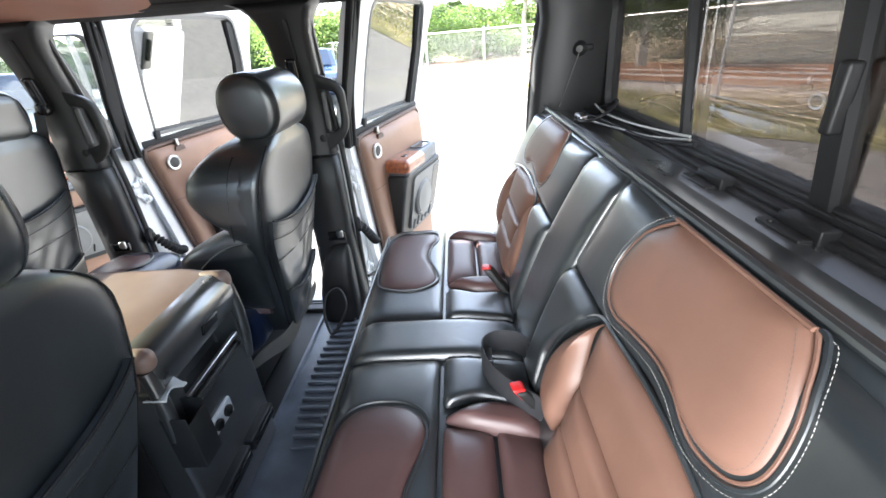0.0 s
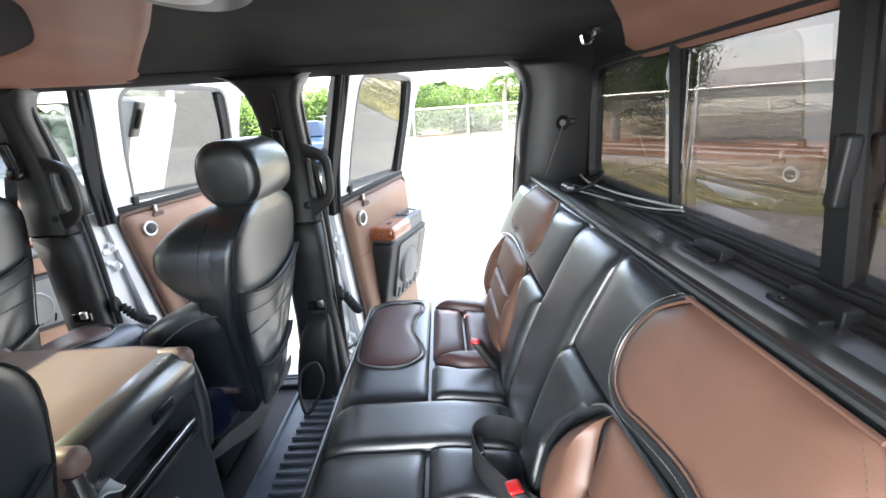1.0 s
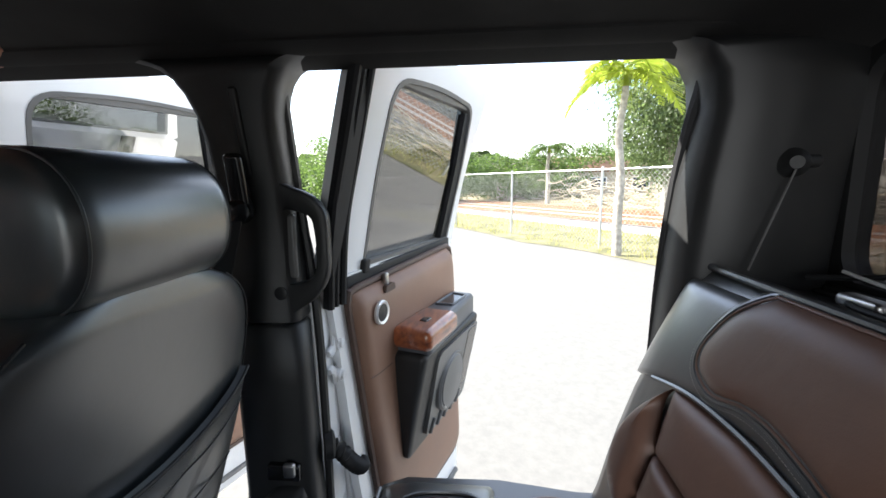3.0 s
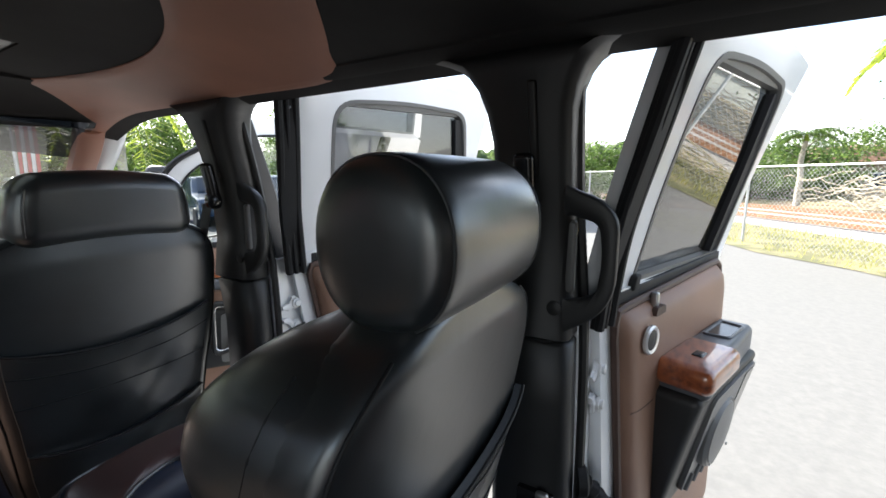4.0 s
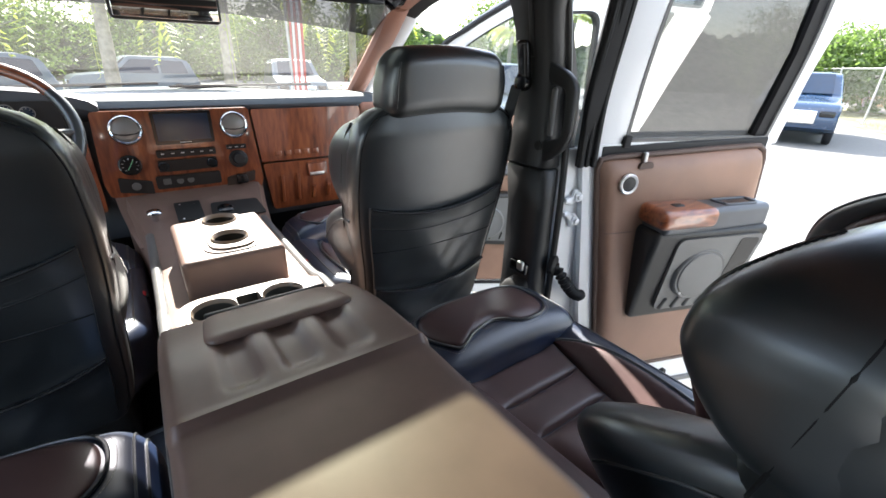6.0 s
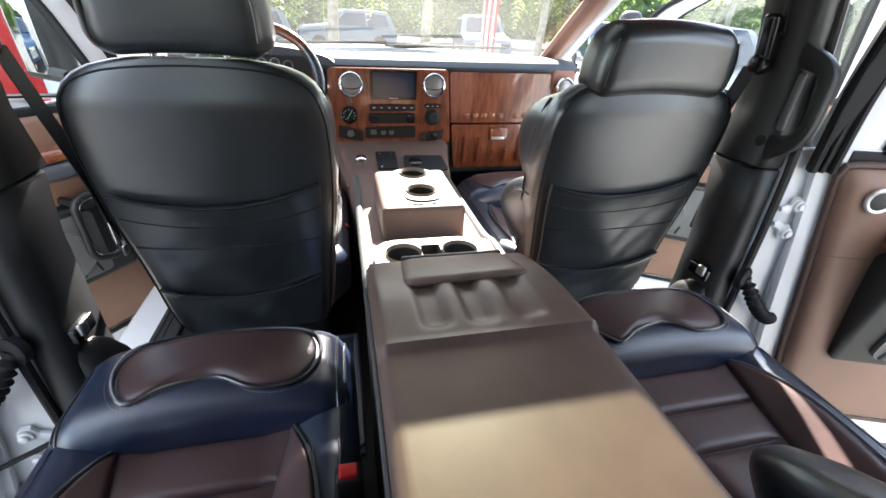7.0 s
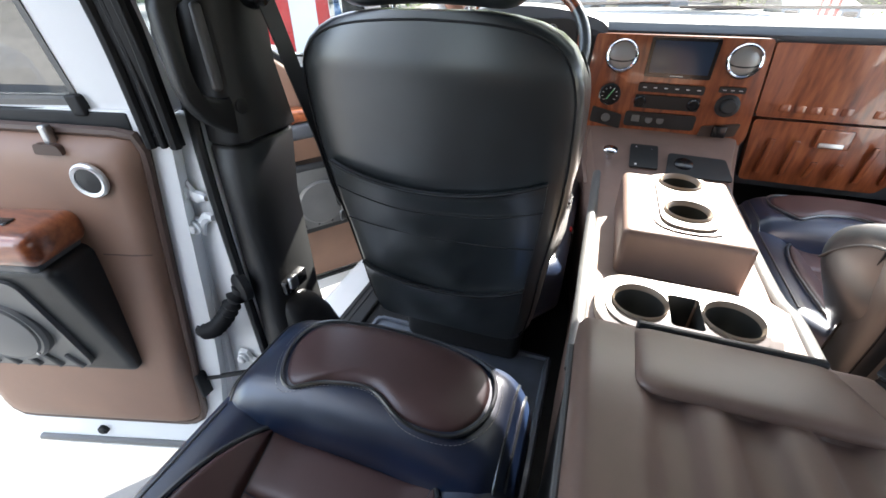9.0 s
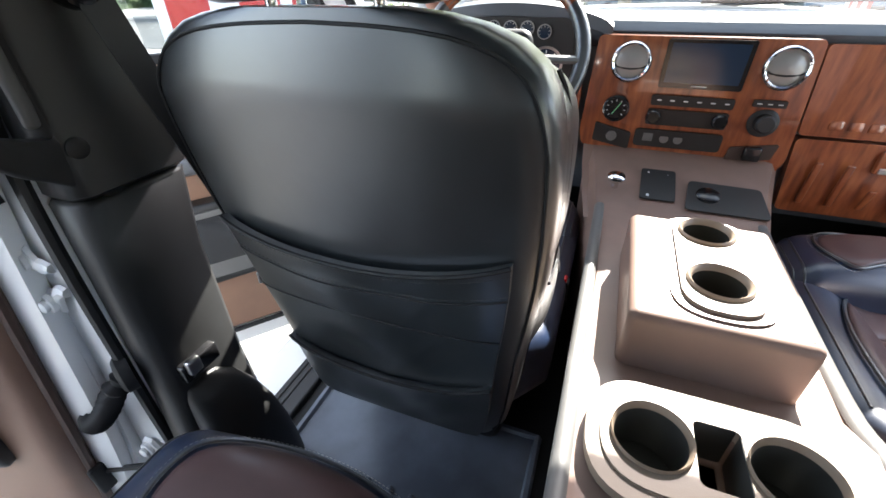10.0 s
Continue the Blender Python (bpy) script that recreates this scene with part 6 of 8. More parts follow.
def vent(x, z, r, y=None):
    y = face_y(z) - 0.024 if y is None else y
    v = part("vent", Geo().lathe(do(x, y, z), (0, -1, 0.1), [(r, -0.01), (r, 0.006), (r * 0.96, 0.013), (r * 0.88, 0.016), (r * 0.80, 0.013), (r * 0.77, 0.004), (r * 0.77, 0.0)], 40, False), CHROME, dash, "chrome vent ring")
    part("barrel", Geo().lathe(do(x, y, z), (0, -1, 0.1), [(r * 0.775, -0.004), (r * 0.775, 0.006), (r * 0.6, 0.011), (0.001, 0.014)], 36), VENTGREY, v, "grey vent barrel")
    for k in (-1, 1):
        part("vane", Geo().tube([do(x + r * 0.72 * math.cos(radians(a)), y - 0.0145 + 0.004 * abs(math.cos(radians(a))), z + k * 0.0 - r * 0.15 + k * r * 0.02 + r * 0.16 * math.sin(radians(a))) for a in range(180, 361, 30)], 0.0012, 5), PLASTIC, v)


for x in (-0.165, 0.158):
    vent(x, 0.778, 0.048)
vent(0.728, 0.775, 0.042, 2.288)
vent(-0.742, 0.785, 0.042, 2.288)


def panel(name, x0, x1, z0, z1, mat, label, r=0.006, h=0.008):
    return part(name, Geo().slab(round_corners([(x0, z0), (x1, z0), (x1, z1), (x0, z1)], r), lambda x, z, k: do(x, face_y(z) - 0.0225 - k, z), -0.004, h), mat, dash, label)


scr = panel("screen_bezel", -0.092, 0.088, 0.722, 0.832, GLOSSPLASTIC, "glossy black screen bezel")
part("screen", Geo().slab([(-0.082, 0.735), (0.078, 0.735), (0.078, 0.824), (-0.082, 0.824)], lambda x, z, k: do(x, face_y(z) - 0.0225 - k, z), 0.0075, 0.0095), DISPLAY, scr, "dark blue switched-off screen")
part("print", Geo().rbox(do(-0.02, face_y(0.728) - 0.0325, 0.727), do(0.015, face_y(0.728) - 0.031, 0.7295), 0.0005, 1), PRINT, scr, "small white print bar")
p = panel("button_strip", -0.098, 0.085, 0.678, 0.703, PLASTIC, "black climate button strip")
for k in range(6):
    part("print", Geo().rbox(do(-0.085 + 0.03 * k, face_y(0.69) - 0.032, 0.690), do(-0.075 + 0.03 * k, face_y(0.69) - 0.030, 0.693), 0.0005, 1), PRINT, p, "white print bar")
p = panel("climate_panel", -0.10, 0.083, 0.628, 0.668, PLASTIC, "black climate panel")
for x in (-0.085, 0.066):
    part("knob", Geo().lathe(do(x, face_y(0.648) - 0.028, 0.648), (0, -1, 0.1), [(0.018, 0), (0.017, 0.012), (0.013, 0.016), (0.001, 0.016)], 24), GLOSSPLASTIC, p, "black knob")
p = panel("switch_panel", -0.118, 0.088, 0.568, 0.614, PLASTIC, "black switch panel", 0.01)
part("icon", Geo().rbox(do(-0.097, face_y(0.59) - 0.032, 0.583), do(-0.073, face_y(0.59) - 0.030, 0.605), 0.001, 1), GREYPLASTIC, p, "grey switch symbol")
for x in (-0.045, -0.012):
    part("button", Geo().lathe(do(x, face_y(0.59) - 0.029, 0.592), (0, -1, 0.1), [(0.011, 0), (0.011, 0.003), (0.001, 0.003)], 20), GREYPLASTIC, p, "round button")
p = panel("button_strip", 0.122, 0.19, 0.690, 0.706, PLASTIC, "black button strip", 0.003)
for k in range(3):
    part("print", Geo().rbox(do(0.13 + 0.021 * k, face_y(0.698) - 0.032, 0.697), do(0.14 + 0.021 * k, face_y(0.698) - 0.030, 0.699), 0.0005, 1), PRINT, p, "white print bar")
part("knob", Geo().lathe(do(0.158, face_y(0.652) - 0.022, 0.652), (0, -1, 0.1), [(0.033, 0), (0.033, 0.006), (0.028, 0.009), (0.022, 0.009), (0.021, 0.03), (0.017, 0.034), (0.001, 0.034)], 30), PLASTIC, dash, "black rotary knob")
gauge = part("gauge", Geo().lathe(do(-0.178, face_y(0.662) - 0.022, 0.662), (0, -1, 0.1), [(0.033, 0), (0.033, 0.014), (0.028, 0.016), (0.027, 0.010), (0.001, 0.010)], 32), GLOSSPLASTIC, dash, "black round gauge")
q = Geo()
for k in range(9):
    a = radians(225 - 33 * k)
    q.tube([do(-0.178 + 0.019 * math.cos(a), face_y(0.662) - 0.0335, 0.662 + 0.019 * math.sin(a)), do(-0.178 + 0.024 * math.cos(a), face_y(0.662) - 0.0335, 0.662 + 0.024 * math.sin(a))], 0.0008, 4)
part("dial_marks", q, PRINT, gauge, "pale dial marks")
part("needle", Geo().tube([do(-0.186, face_y(0.662) - 0.034, 0.648), do(-0.168, face_y(0.662) - 0.034, 0.678)], 0.001, 5), material("needle", (0.3, 0.8, 0.4), 0.5), gauge, "green needle")
p = part("pedal_panel", Geo().slab(round_corners([(-0.225, 0.572), (-0.128, 0.555), (-0.128, 0.60), (-0.222, 0.622)], 0.006), lambda x, z, k: do(x, face_y(z) - 0.0225 - k, z), -0.004, 0.008), PLASTIC, dash, "black slanted switch plate")
part("button", Geo().lathe(do(-0.176, face_y(0.588) - 0.029, 0.588), (0, -1, 0.1), [(0.014, 0), (0.013, 0.008), (0.001, 0.009)], 20), GREYPLASTIC, p, "round button")
p = part("brake_panel", Geo().slab(round_corners([(0.105, 0.545), (0.205, 0.562), (0.212, 0.602), (0.11, 0.585)], 0.006), lambda x, z, k: do(x, face_y(z) - 0.0225 - k, z), -0.004, 0.006), material("umber_plastic", (0.05, 0.036, 0.03), 0.4), dash, "dark brown trailer brake plate")
part("lever", Geo().rbox(do(0.14, face_y(0.575) - 0.045, 0.558), do(0.178, face_y(0.575) - 0.026, 0.594), 0.005), GLOSSPLASTIC, p, "black slide lever")
# lower centre in brown with shifter plate and chrome knob
rows = [[do(-0.245, face_y(0.56) - 0.015, 0.56), do(0.235, face_y(0.535) - 0.015, 0.525), do(0.235, 2.42, 0.525), do(-0.245, 2.42, 0.56)],
        [do(-0.238, 2.262, 0.515), do(0.225, 2.262, 0.495), do(0.23, 2.42, 0.495), do(-0.24, 2.42, 0.515)],
        [do(-0.222, 2.16, 0.475), do(0.205, 2.16, 0.475), do(0.21, 2.42, 0.42), do(-0.22, 2.42, 0.42)],
        [do(-0.205, 2.06, 0.45), do(0.19, 2.06, 0.45), do(0.2, 2.42, 0.30), do(-0.2, 2.42, 0.30)]]
part("lower_centre", Geo().loft(rows), LID, dash, "brown leather lower centre", 30)
slope = lambda x, y, h: do(x + 0.014, y - 0.028, 0.473 + 0.25 * (y - 2.06) + 0.125 * max(0, y - 2.20) + 0.003 + h)
p = part("shift_plate", Geo().slab(round_corners([(-0.10, 2.14), (-0.02, 2.14), (-0.02, 2.25), (-0.10, 2.25)], 0.008), slope, 0, 0.004), PLASTIC, dash, "black shift indicator plate")
q = Geo()
for i, (x, y, w) in enumerate(((-0.085, 2.23, 0.004), (-0.04, 2.225, 0.004), (-0.085, 2.19, 0.006), (-0.055, 2.185, 0.012), (-0.085, 2.165, 0.006), (-0.06, 2.165, 0.008), (-0.085, 2.148, 0.006))):
    q.slab([(x, y), (x + w, y), (x + w, y + 0.008), (x, y + 0.008)], slope, 0.0042, 0.005)
part("print", q, PRINT, p, "white print bars")
p = part("dial_plate", Geo().slab(round_corners([(0.0, 2.12), (0.175, 2.12), (0.165, 2.22), (0.01, 2.225)], 0.012), slope, 0, 0.004), PLASTIC, dash, "black drive dial plate")
part("dial", Geo().lathe(slope(0.05, 2.175, 0.004), (0, -0.35, 0.94), [(0.026, 0), (0.026, 0.005), (0.02, 0.008), (0.001, 0.008)], 28), GLOSSPLASTIC, p, "black drive dial")
knob = part("brake_knob", Geo().lathe(slope(-0.16, 2.175, 0.0), (0, -0.3, 0.95), [(0.009, 0), (0.009, 0.018), (0.014, 0.02), (0.020, 0.026), (0.021, 0.033), (0.014, 0.037), (0.001, 0.038)], 28), CHROME, dash, "chrome push knob")
# instrument cluster and hood
q = Geo().rbox(do(-0.66, 2.30, 0.70), do(-0.29, 2.40, 0.90), 0.04, 4, fn=lambda p: (p.x, p.y, p.z))
part("cluster_hood", q, PLASTIC, dash, "black cluster hood")
clu = part("instrument_panel", Geo().slab(round_corners([(-0.64, 0.715), (-0.31, 0.715), (-0.31, 0.87), (-0.64, 0.87)], 0.03), lambda x, z, h: do(x, 2.298 - h, z), 0, 0.004), PLASTIC, dash, "dark instrument cluster")
for x, z, r in ((-0.58, 0.78, 0.045), (-0.375, 0.76, 0.045), (-0.52, 0.845, 0.018), (-0.475, 0.845, 0.018), (-0.43, 0.845, 0.018), (-0.385, 0.838, 0.018)):
    part("dial", Geo().lathe(do(x, 2.293, z), (0, -1, 0), [(r, 0), (r, 0.006), (r * 0.9, 0.006), (r * 0.88, 0.003), (0.001, 0.003)], 28), STEEL, clu, "silver rimmed dial")
    part("dial_face", Geo().lathe(do(x, 2.293, z), (0, -1, 0), [(r * 0.86, 0.002), (r * 0.86, 0.0042), (0.001, 0.0042)], 28), SCREEN, clu, "dark dial face")
    q = Geo()
    for k in range(7):
        a = radians(210 - 40 * k)
        q.tube([do(x + r * 0.6 * math.cos(a), 2.288, z + r * 0.6 * math.sin(a)), do(x + r * 0.8 * math.cos(a), 2.288, z + r * 0.8 * math.sin(a))], r * 0.03, 4)
    part("dial_marks", q, PRINT, clu, "white dial marks")

# steering wheel
sw = thing("steering_wheel", "black and wood steering wheel behind the driver seat", "steering wheel", (-0.46, 2.12, 0.80))
tilt = Matrix.Rotation(radians(-28), 4, "X")
rim = [tilt @ Vector((0.19 * math.cos(2 * math.pi * k / 48), 0, 0.19 * math.sin(2 * math.pi * k / 48))) for k in range(48)]
part("rim", Geo().tube(rim, 0.016, 10, True), BLACK, sw, "black leather rim")
part("wood_arc", Geo().tube([rim[k] for k in range(5, 20)], 0.0165, 10), WOOD_H, sw, "burl wood rim arc")
part("hub", Geo().rbox((-0.075, -0.03, -0.06), (0.075, 0.03, 0.06), 0.025, 4, fn=lambda p: tilt @ p), PLASTIC, sw, "black hub")
for a in (0, 180, 270):
    part("spoke", Geo().tube([tilt @ Vector((0.05 * math.cos(radians(a)), 0, 0.05 * math.sin(radians(a)))), tilt @ Vector((0.185 * math.cos(radians(a)), 0, 0.185 * math.sin(radians(a))))], 0.018, 8, flat=0.5), GREYPLASTIC, sw, "grey spoke")
part("column", Geo().tube([tilt @ Vector((0, 0.02, 0)), tilt @ Vector((0, 0.25, -0.02))], 0.05, 12), PLASTIC, sw, "black steering column")


# ---- doors ----
def front_door(name, label, hinge, side, angle, width, front=True, pod=True):
    """An open door. Local: x from the hinge to the latch, y inwards, z up; the thing is turned by its angle."""
    a = radians(angle)
    ux = Vector((side * math.sin(a), -math.cos(a), 0))
    nx = Vector((-side * math.cos(a), -math.sin(a), 0))
    t = tagged(thing(name, label, "truck door", (hinge[0], hinge[1], 0)), kind="structure")

    def at(u, n, z):
        """The sill of the window steps down towards the hinge."""
        p = ux * u + nx * (n + 0.30 * max(0, z - 0.80) ** 1.1)
        step = min(1, max(0, (0.50 - u) / 0.12)) * min(1, max(0, (z - 0.56) / 0.2)) * min(1, max(0, (1.05 - z) / 0.23))
        return (p.x, p.y, z - 0.088 * step * step * (3 - 2 * step))
    lay = lambda u, z, h: at(u, h, z)
    W = width
    mv = lambda p: at(p.x, p.y, p.z)
    part("skin", Geo().rbox((0.0, -0.075, -0.24), (W, -0.012, 0.80), 0.02, 3, (4, 1, 4), mv), WHITE, t, "white painted door skin")
    part("edge", Geo().rbox((-0.004, -0.03, -0.21), (0.03, 0.022, 0.78), 0.012, 3, fn=mv), WHITE, t, "white painted door edge")
    part("bottom_edge", Geo().rbox((0.0, -0.03, -0.235), (W - 0.01, 0.02, -0.17), 0.012, 3, fn=mv), WHITE, t, "white painted lower edge")
    part("edge_seal", Geo().tube([at(0.034, 0.012, z) for z in (-0.18, 0.2, 0.5, 0.76)], 0.011, 8), RUBBER, t, "black rubber seal")
    part("bottom_seal", Geo().tube([at(u, 0.022, -0.165) for u in (0.04, W * 0.5, W - 0.04)], 0.009, 8), RUBBER, t, "black rubber seal")
    pan = part("door_panel", Geo().rbox((0.04, -0.012, -0.15), (W - 0.03, 0.032, 0.775), 0.03, 5, (16, 1, 16), lambda p: at(p.x, p.y, p.z)), DOORBROWN, t, "tan brown leather door panel", 50)
    part("seam", Geo().tube([at(0.045, 0.0325, 0.47), at(W * 0.4, 0.0335, 0.475), at(W - 0.04, 0.0335, 0.47)], 0.0016, 5), DARKTHREAD, pan, "sewn seam")
    part("belt_seal", Geo().rbox((0.045, -0.01, 0.772), (W - 0.03, 0.018, 0.80), 0.006, 2, (16, 1, 1), mv), RUBBER, t, "black window seal strip")
    # window frame
    top = 1.215
    if front:
        outer = [(-0.04, 0.79), (0.12, 1.05), (0.26, 1.165), (0.46, 1.285), (W - 0.05, 1.30), (W + 0.01, 0.79)]
        inner = [(0.04, 0.80), (0.20, 1.03), (0.32, 1.12), (0.49, 1.215), (W - 0.13, 1.23), (W - 0.075, 0.80)]
        rad = [0.01, 0.1, 0.1, 0.06, 0.06, 0.01]
    else:
        outer = [(0.0, 0.79), (0.055, 1.285), (W * 0.55, 1.30), (W + 0.045, 1.285), (W + 0.02, 0.79)]
        inner = [(0.075, 0.80), (0.14, 1.215), (W * 0.5, 1.225), (W - 0.075, 1.205), (W - 0.07, 0.80)]
        rad = [0.01, 0.05, 0.3, 0.10, 0.01]
    o = round_corners(outer, [r * 1.2 for r in rad], 6)
    i = round_corners(inner, rad, 6)
    part("window_frame", Geo().frame_ring(o, i, lay, -0.06, -0.004), WHITE, t, "white painted window frame", 30)
    i2 = [(sum(p[0] for p in i) / len(i) + (p[0] - sum(q_[0] for q_ in i) / len(i)) * 0.965, 1.0 + (p[1] - 1.0) * 0.965) for p in i]
    part("window_seal", Geo().frame_ring([(p[0], p[1]) for p in i], i2, lay, -0.05, 0.001), RUBBER, t, "black window seal")
    f0, f1 = (o[0], o[7])
    part("frame_seal", Geo().tube(smooth_loop([at(0.012, 0.004, 0.80), at(0.032, 0.006, 1.0), at(0.06, 0.006, 1.24)] if not front else [at(-0.03, 0.004, 0.80), at(0.13, 0.004, 1.04), at(0.28, 0.004, 1.155), at(0.47, 0.006, 1.265)], 6, False), 0.02, 8, flat=0.6), RUBBER, t, "black weather strip")
    if not front:
        part("rear_channel", Geo().slab([(W - 0.105, 0.80), (W - 0.07, 0.80), (W - 0.075, 1.16), (W - 0.105, 1.16)], lay, -0.045, -0.006), RUBBER, t, "black glass channel")
    gl = [(sum(p[0] for p in i) / len(i) + (p[0] - sum(q_[0] for q_ in i) / len(i)) * 1.01, p[1]) for p in i]
    pane = part("pane", Geo().slab(gl, lay, -0.034, -0.030), FRONTGLASS, t, "clear greenish pane")
    # trim
    part("tweeter_ring", Geo().lathe(at(0.115, 0.032, 0.675), nx, [(0.032, 0), (0.032, 0.006), (0.029, 0.009), (0.024, 0.007), (0.024, 0.0)], 32, False), CHROME, pan, "chrome tweeter ring")
    part("tweeter", Geo().lathe(at(0.115, 0.032, 0.675), nx, [(0.025, 0), (0.023, 0.006), (0.001, 0.008)], 28), PLASTIC, pan, "black tweeter")
    part("lock_pin", Geo().rbox((0.165, 0.005, 0.785), (0.178, 0.02, 0.822), 0.004, fn=mv), GREYPLASTIC, pan, "grey lock pin")
    if pod:
        U0, U1 = 0.205, W - 0.07
        body = part("armrest", Geo().rbox((U0, 0.02, 0.495), (U1, 0.105, 0.552), 0.022, 4, (6, 2, 1), lambda p: at(p.x, p.y - 0.02 * (p.x > U1 - 0.05), p.z - 0.03 * (p.x - U0))), material("slate_plastic", (0.075, 0.08, 0.09), 0.4, vary=0.1), pan, "slate grey armrest")
        wood = part("wood_cap", Geo().rbox((U0 - 0.006, 0.015, 0.552), (U1 - 0.10, 0.098, 0.603), 0.022, 4, (4, 2, 1), lambda p: at(p.x, p.y, p.z - 0.03 * (p.x - U0))), WOOD_H, body, "glossy burl wood switch cap")
        part("switch", Geo().rbox((U0 + 0.155, 0.055, 0.600), (U0 + 0.195, 0.08, 0.606), 0.003, fn=lambda p: at(p.x, p.y, p.z - 0.002)), GLOSSPLASTIC, wood, "black window switch")
        part("pull_cup", Geo().rbox((U1 - 0.095, 0.045, 0.538), (U1 - 0.02, 0.085, 0.5565), 0.008, fn=lambda p: at(p.x, p.y, p.z - 0.03 * (p.x - U0) + 0.001)), GLOSSPLASTIC, body, "black pull cup")
        pocket = part("pocket", Geo().rbox((U0 + 0.0, 0.02, 0.10), (U1 + 0.01, 0.105, 0.40), 0.022, 4, (6, 2, 6), lambda p: at(p.x - 0.05 * max(0, (0.46 - p.z)) * (p.x < U0 + 0.1), 0.02 + (p.y - 0.02) * (0.62 + 0.38 * (p.z - 0.10) / 0.38), p.z - 0.03 * (p.x - U0))), PLASTIC, pan, "black moulded door pocket")
        n_at = lambda z: 0.02 + 0.085 * (0.62 + 0.38 * (z - 0.10) / 0.38)
        part("pocket_face", Geo().slab(round_corners([(U0 + 0.075, 0.125), (U1 - 0.02, 0.115), (U1 - 0.02, 0.36), (U0 + 0.09, 0.375)], 0.02), lambda u, z, h: at(u, n_at(z) + h, z), 0, 0.006), GREYPLASTIC, pocket, "grey speaker plate")
        cz = 0.235
        part("speaker", Geo().lathe(at(U0 + 0.205, n_at(cz), cz), nx + Vector((0, 0, -0.05)), [(0.092, 0), (0.092, 0.016), (0.084, 0.022), (0.080, 0.020), (0.03, 0.026), (0.001, 0.026)], 40), GREYPLASTIC, pocket, "round grey speaker")
        for k in range(4):
            uu = U0 + 0.115 + 0.055 * k
            part("slot", Geo().tube([at(uu, n_at(0.15) + 0.007, 0.135), at(uu + 0.012, n_at(0.175) + 0.007, 0.175)], 0.006, 6, flat=0.4), PLASTIC, pocket)
        part("bin", Geo().slab(round_corners([(U0 + 0.33, 0.18), (U1 - 0.04, 0.175), (U1 - 0.04, 0.34), (U0 + 0.34, 0.35)], 0.015), lambda u, z, h: at(u, n_at(z) + h, z), 0.0055, 0.0075), GLOSSPLASTIC, pocket, "black storage opening")
    if front:
        loop = resample(round_corners([(0.255, 0.185), (0.345, 0.205), (0.345, 0.425), (0.265, 0.440)], 0.035, 6), 40)
        part("pull_handle", Geo().tube([at(u, 0.118, z) for u, z in loop], 0.013, 10, True), PLASTIC, pan, "black loop pull handle")
        part("handle_trim", Geo().tube([at(0.30 + (u - 0.30) * 0.82, 0.124, 0.314 + (z - 0.314) * 0.9) for u, z in loop], 0.004, 8, True), CHROME, pan, "bright inner trim of the handle")
        for z in (0.215, 0.41):
            part("handle_foot", Geo().tube([at(0.335, 0.03, z), at(0.335, 0.118, z)], 0.013, 8), PLASTIC, pan, "black handle foot")
        m = part("mirror_arm", Geo().tube([at(0.14, -0.06, 0.86), at(0.12, -0.20, 0.86)], 0.022, 8), PLASTIC, t, "black mirror arm")
        part("mirror_shell", Geo().rbox((0.02, -0.42, 0.74), (0.12, -0.19, 1.08), 0.035, 4, fn=lambda p: (ux * p.x + nx * p.y).to_tuple()[:2] + (p.z,)), PLASTIC, m, "black mirror shell")
        part("mirror_glass", Geo().rbox((0.118, -0.40, 0.77), (0.124, -0.21, 1.05), 0.002, 1, fn=lambda p: (ux * p.x + nx * p.y).to_tuple()[:2] + (p.z,)), bpy.data.materials["mirror_glass"], m, "mirror glass")
        q = Geo()
        for k in range(3):
            q.rbox((W - 0.30, -0.0295, 1.02 - 0.05 * k), (W - 0.275, -0.029, 1.05 - 0.05 * k), 0.0002, 1, fn=mv)
        part("price_marks", q, PRINT, pane, "white painted bars on the glass")
    else:
        hdl = part("outer_handle", Geo().rbox((W - 0.15, -0.10, 0.60), (W - 0.03, -0.075, 0.64), 0.01, fn=mv), PLASTIC, t, "black outer handle")
    return t


SLATE = material("slate_plastic_door", (0.075, 0.08, 0.09), 0.4, vary=0.1)


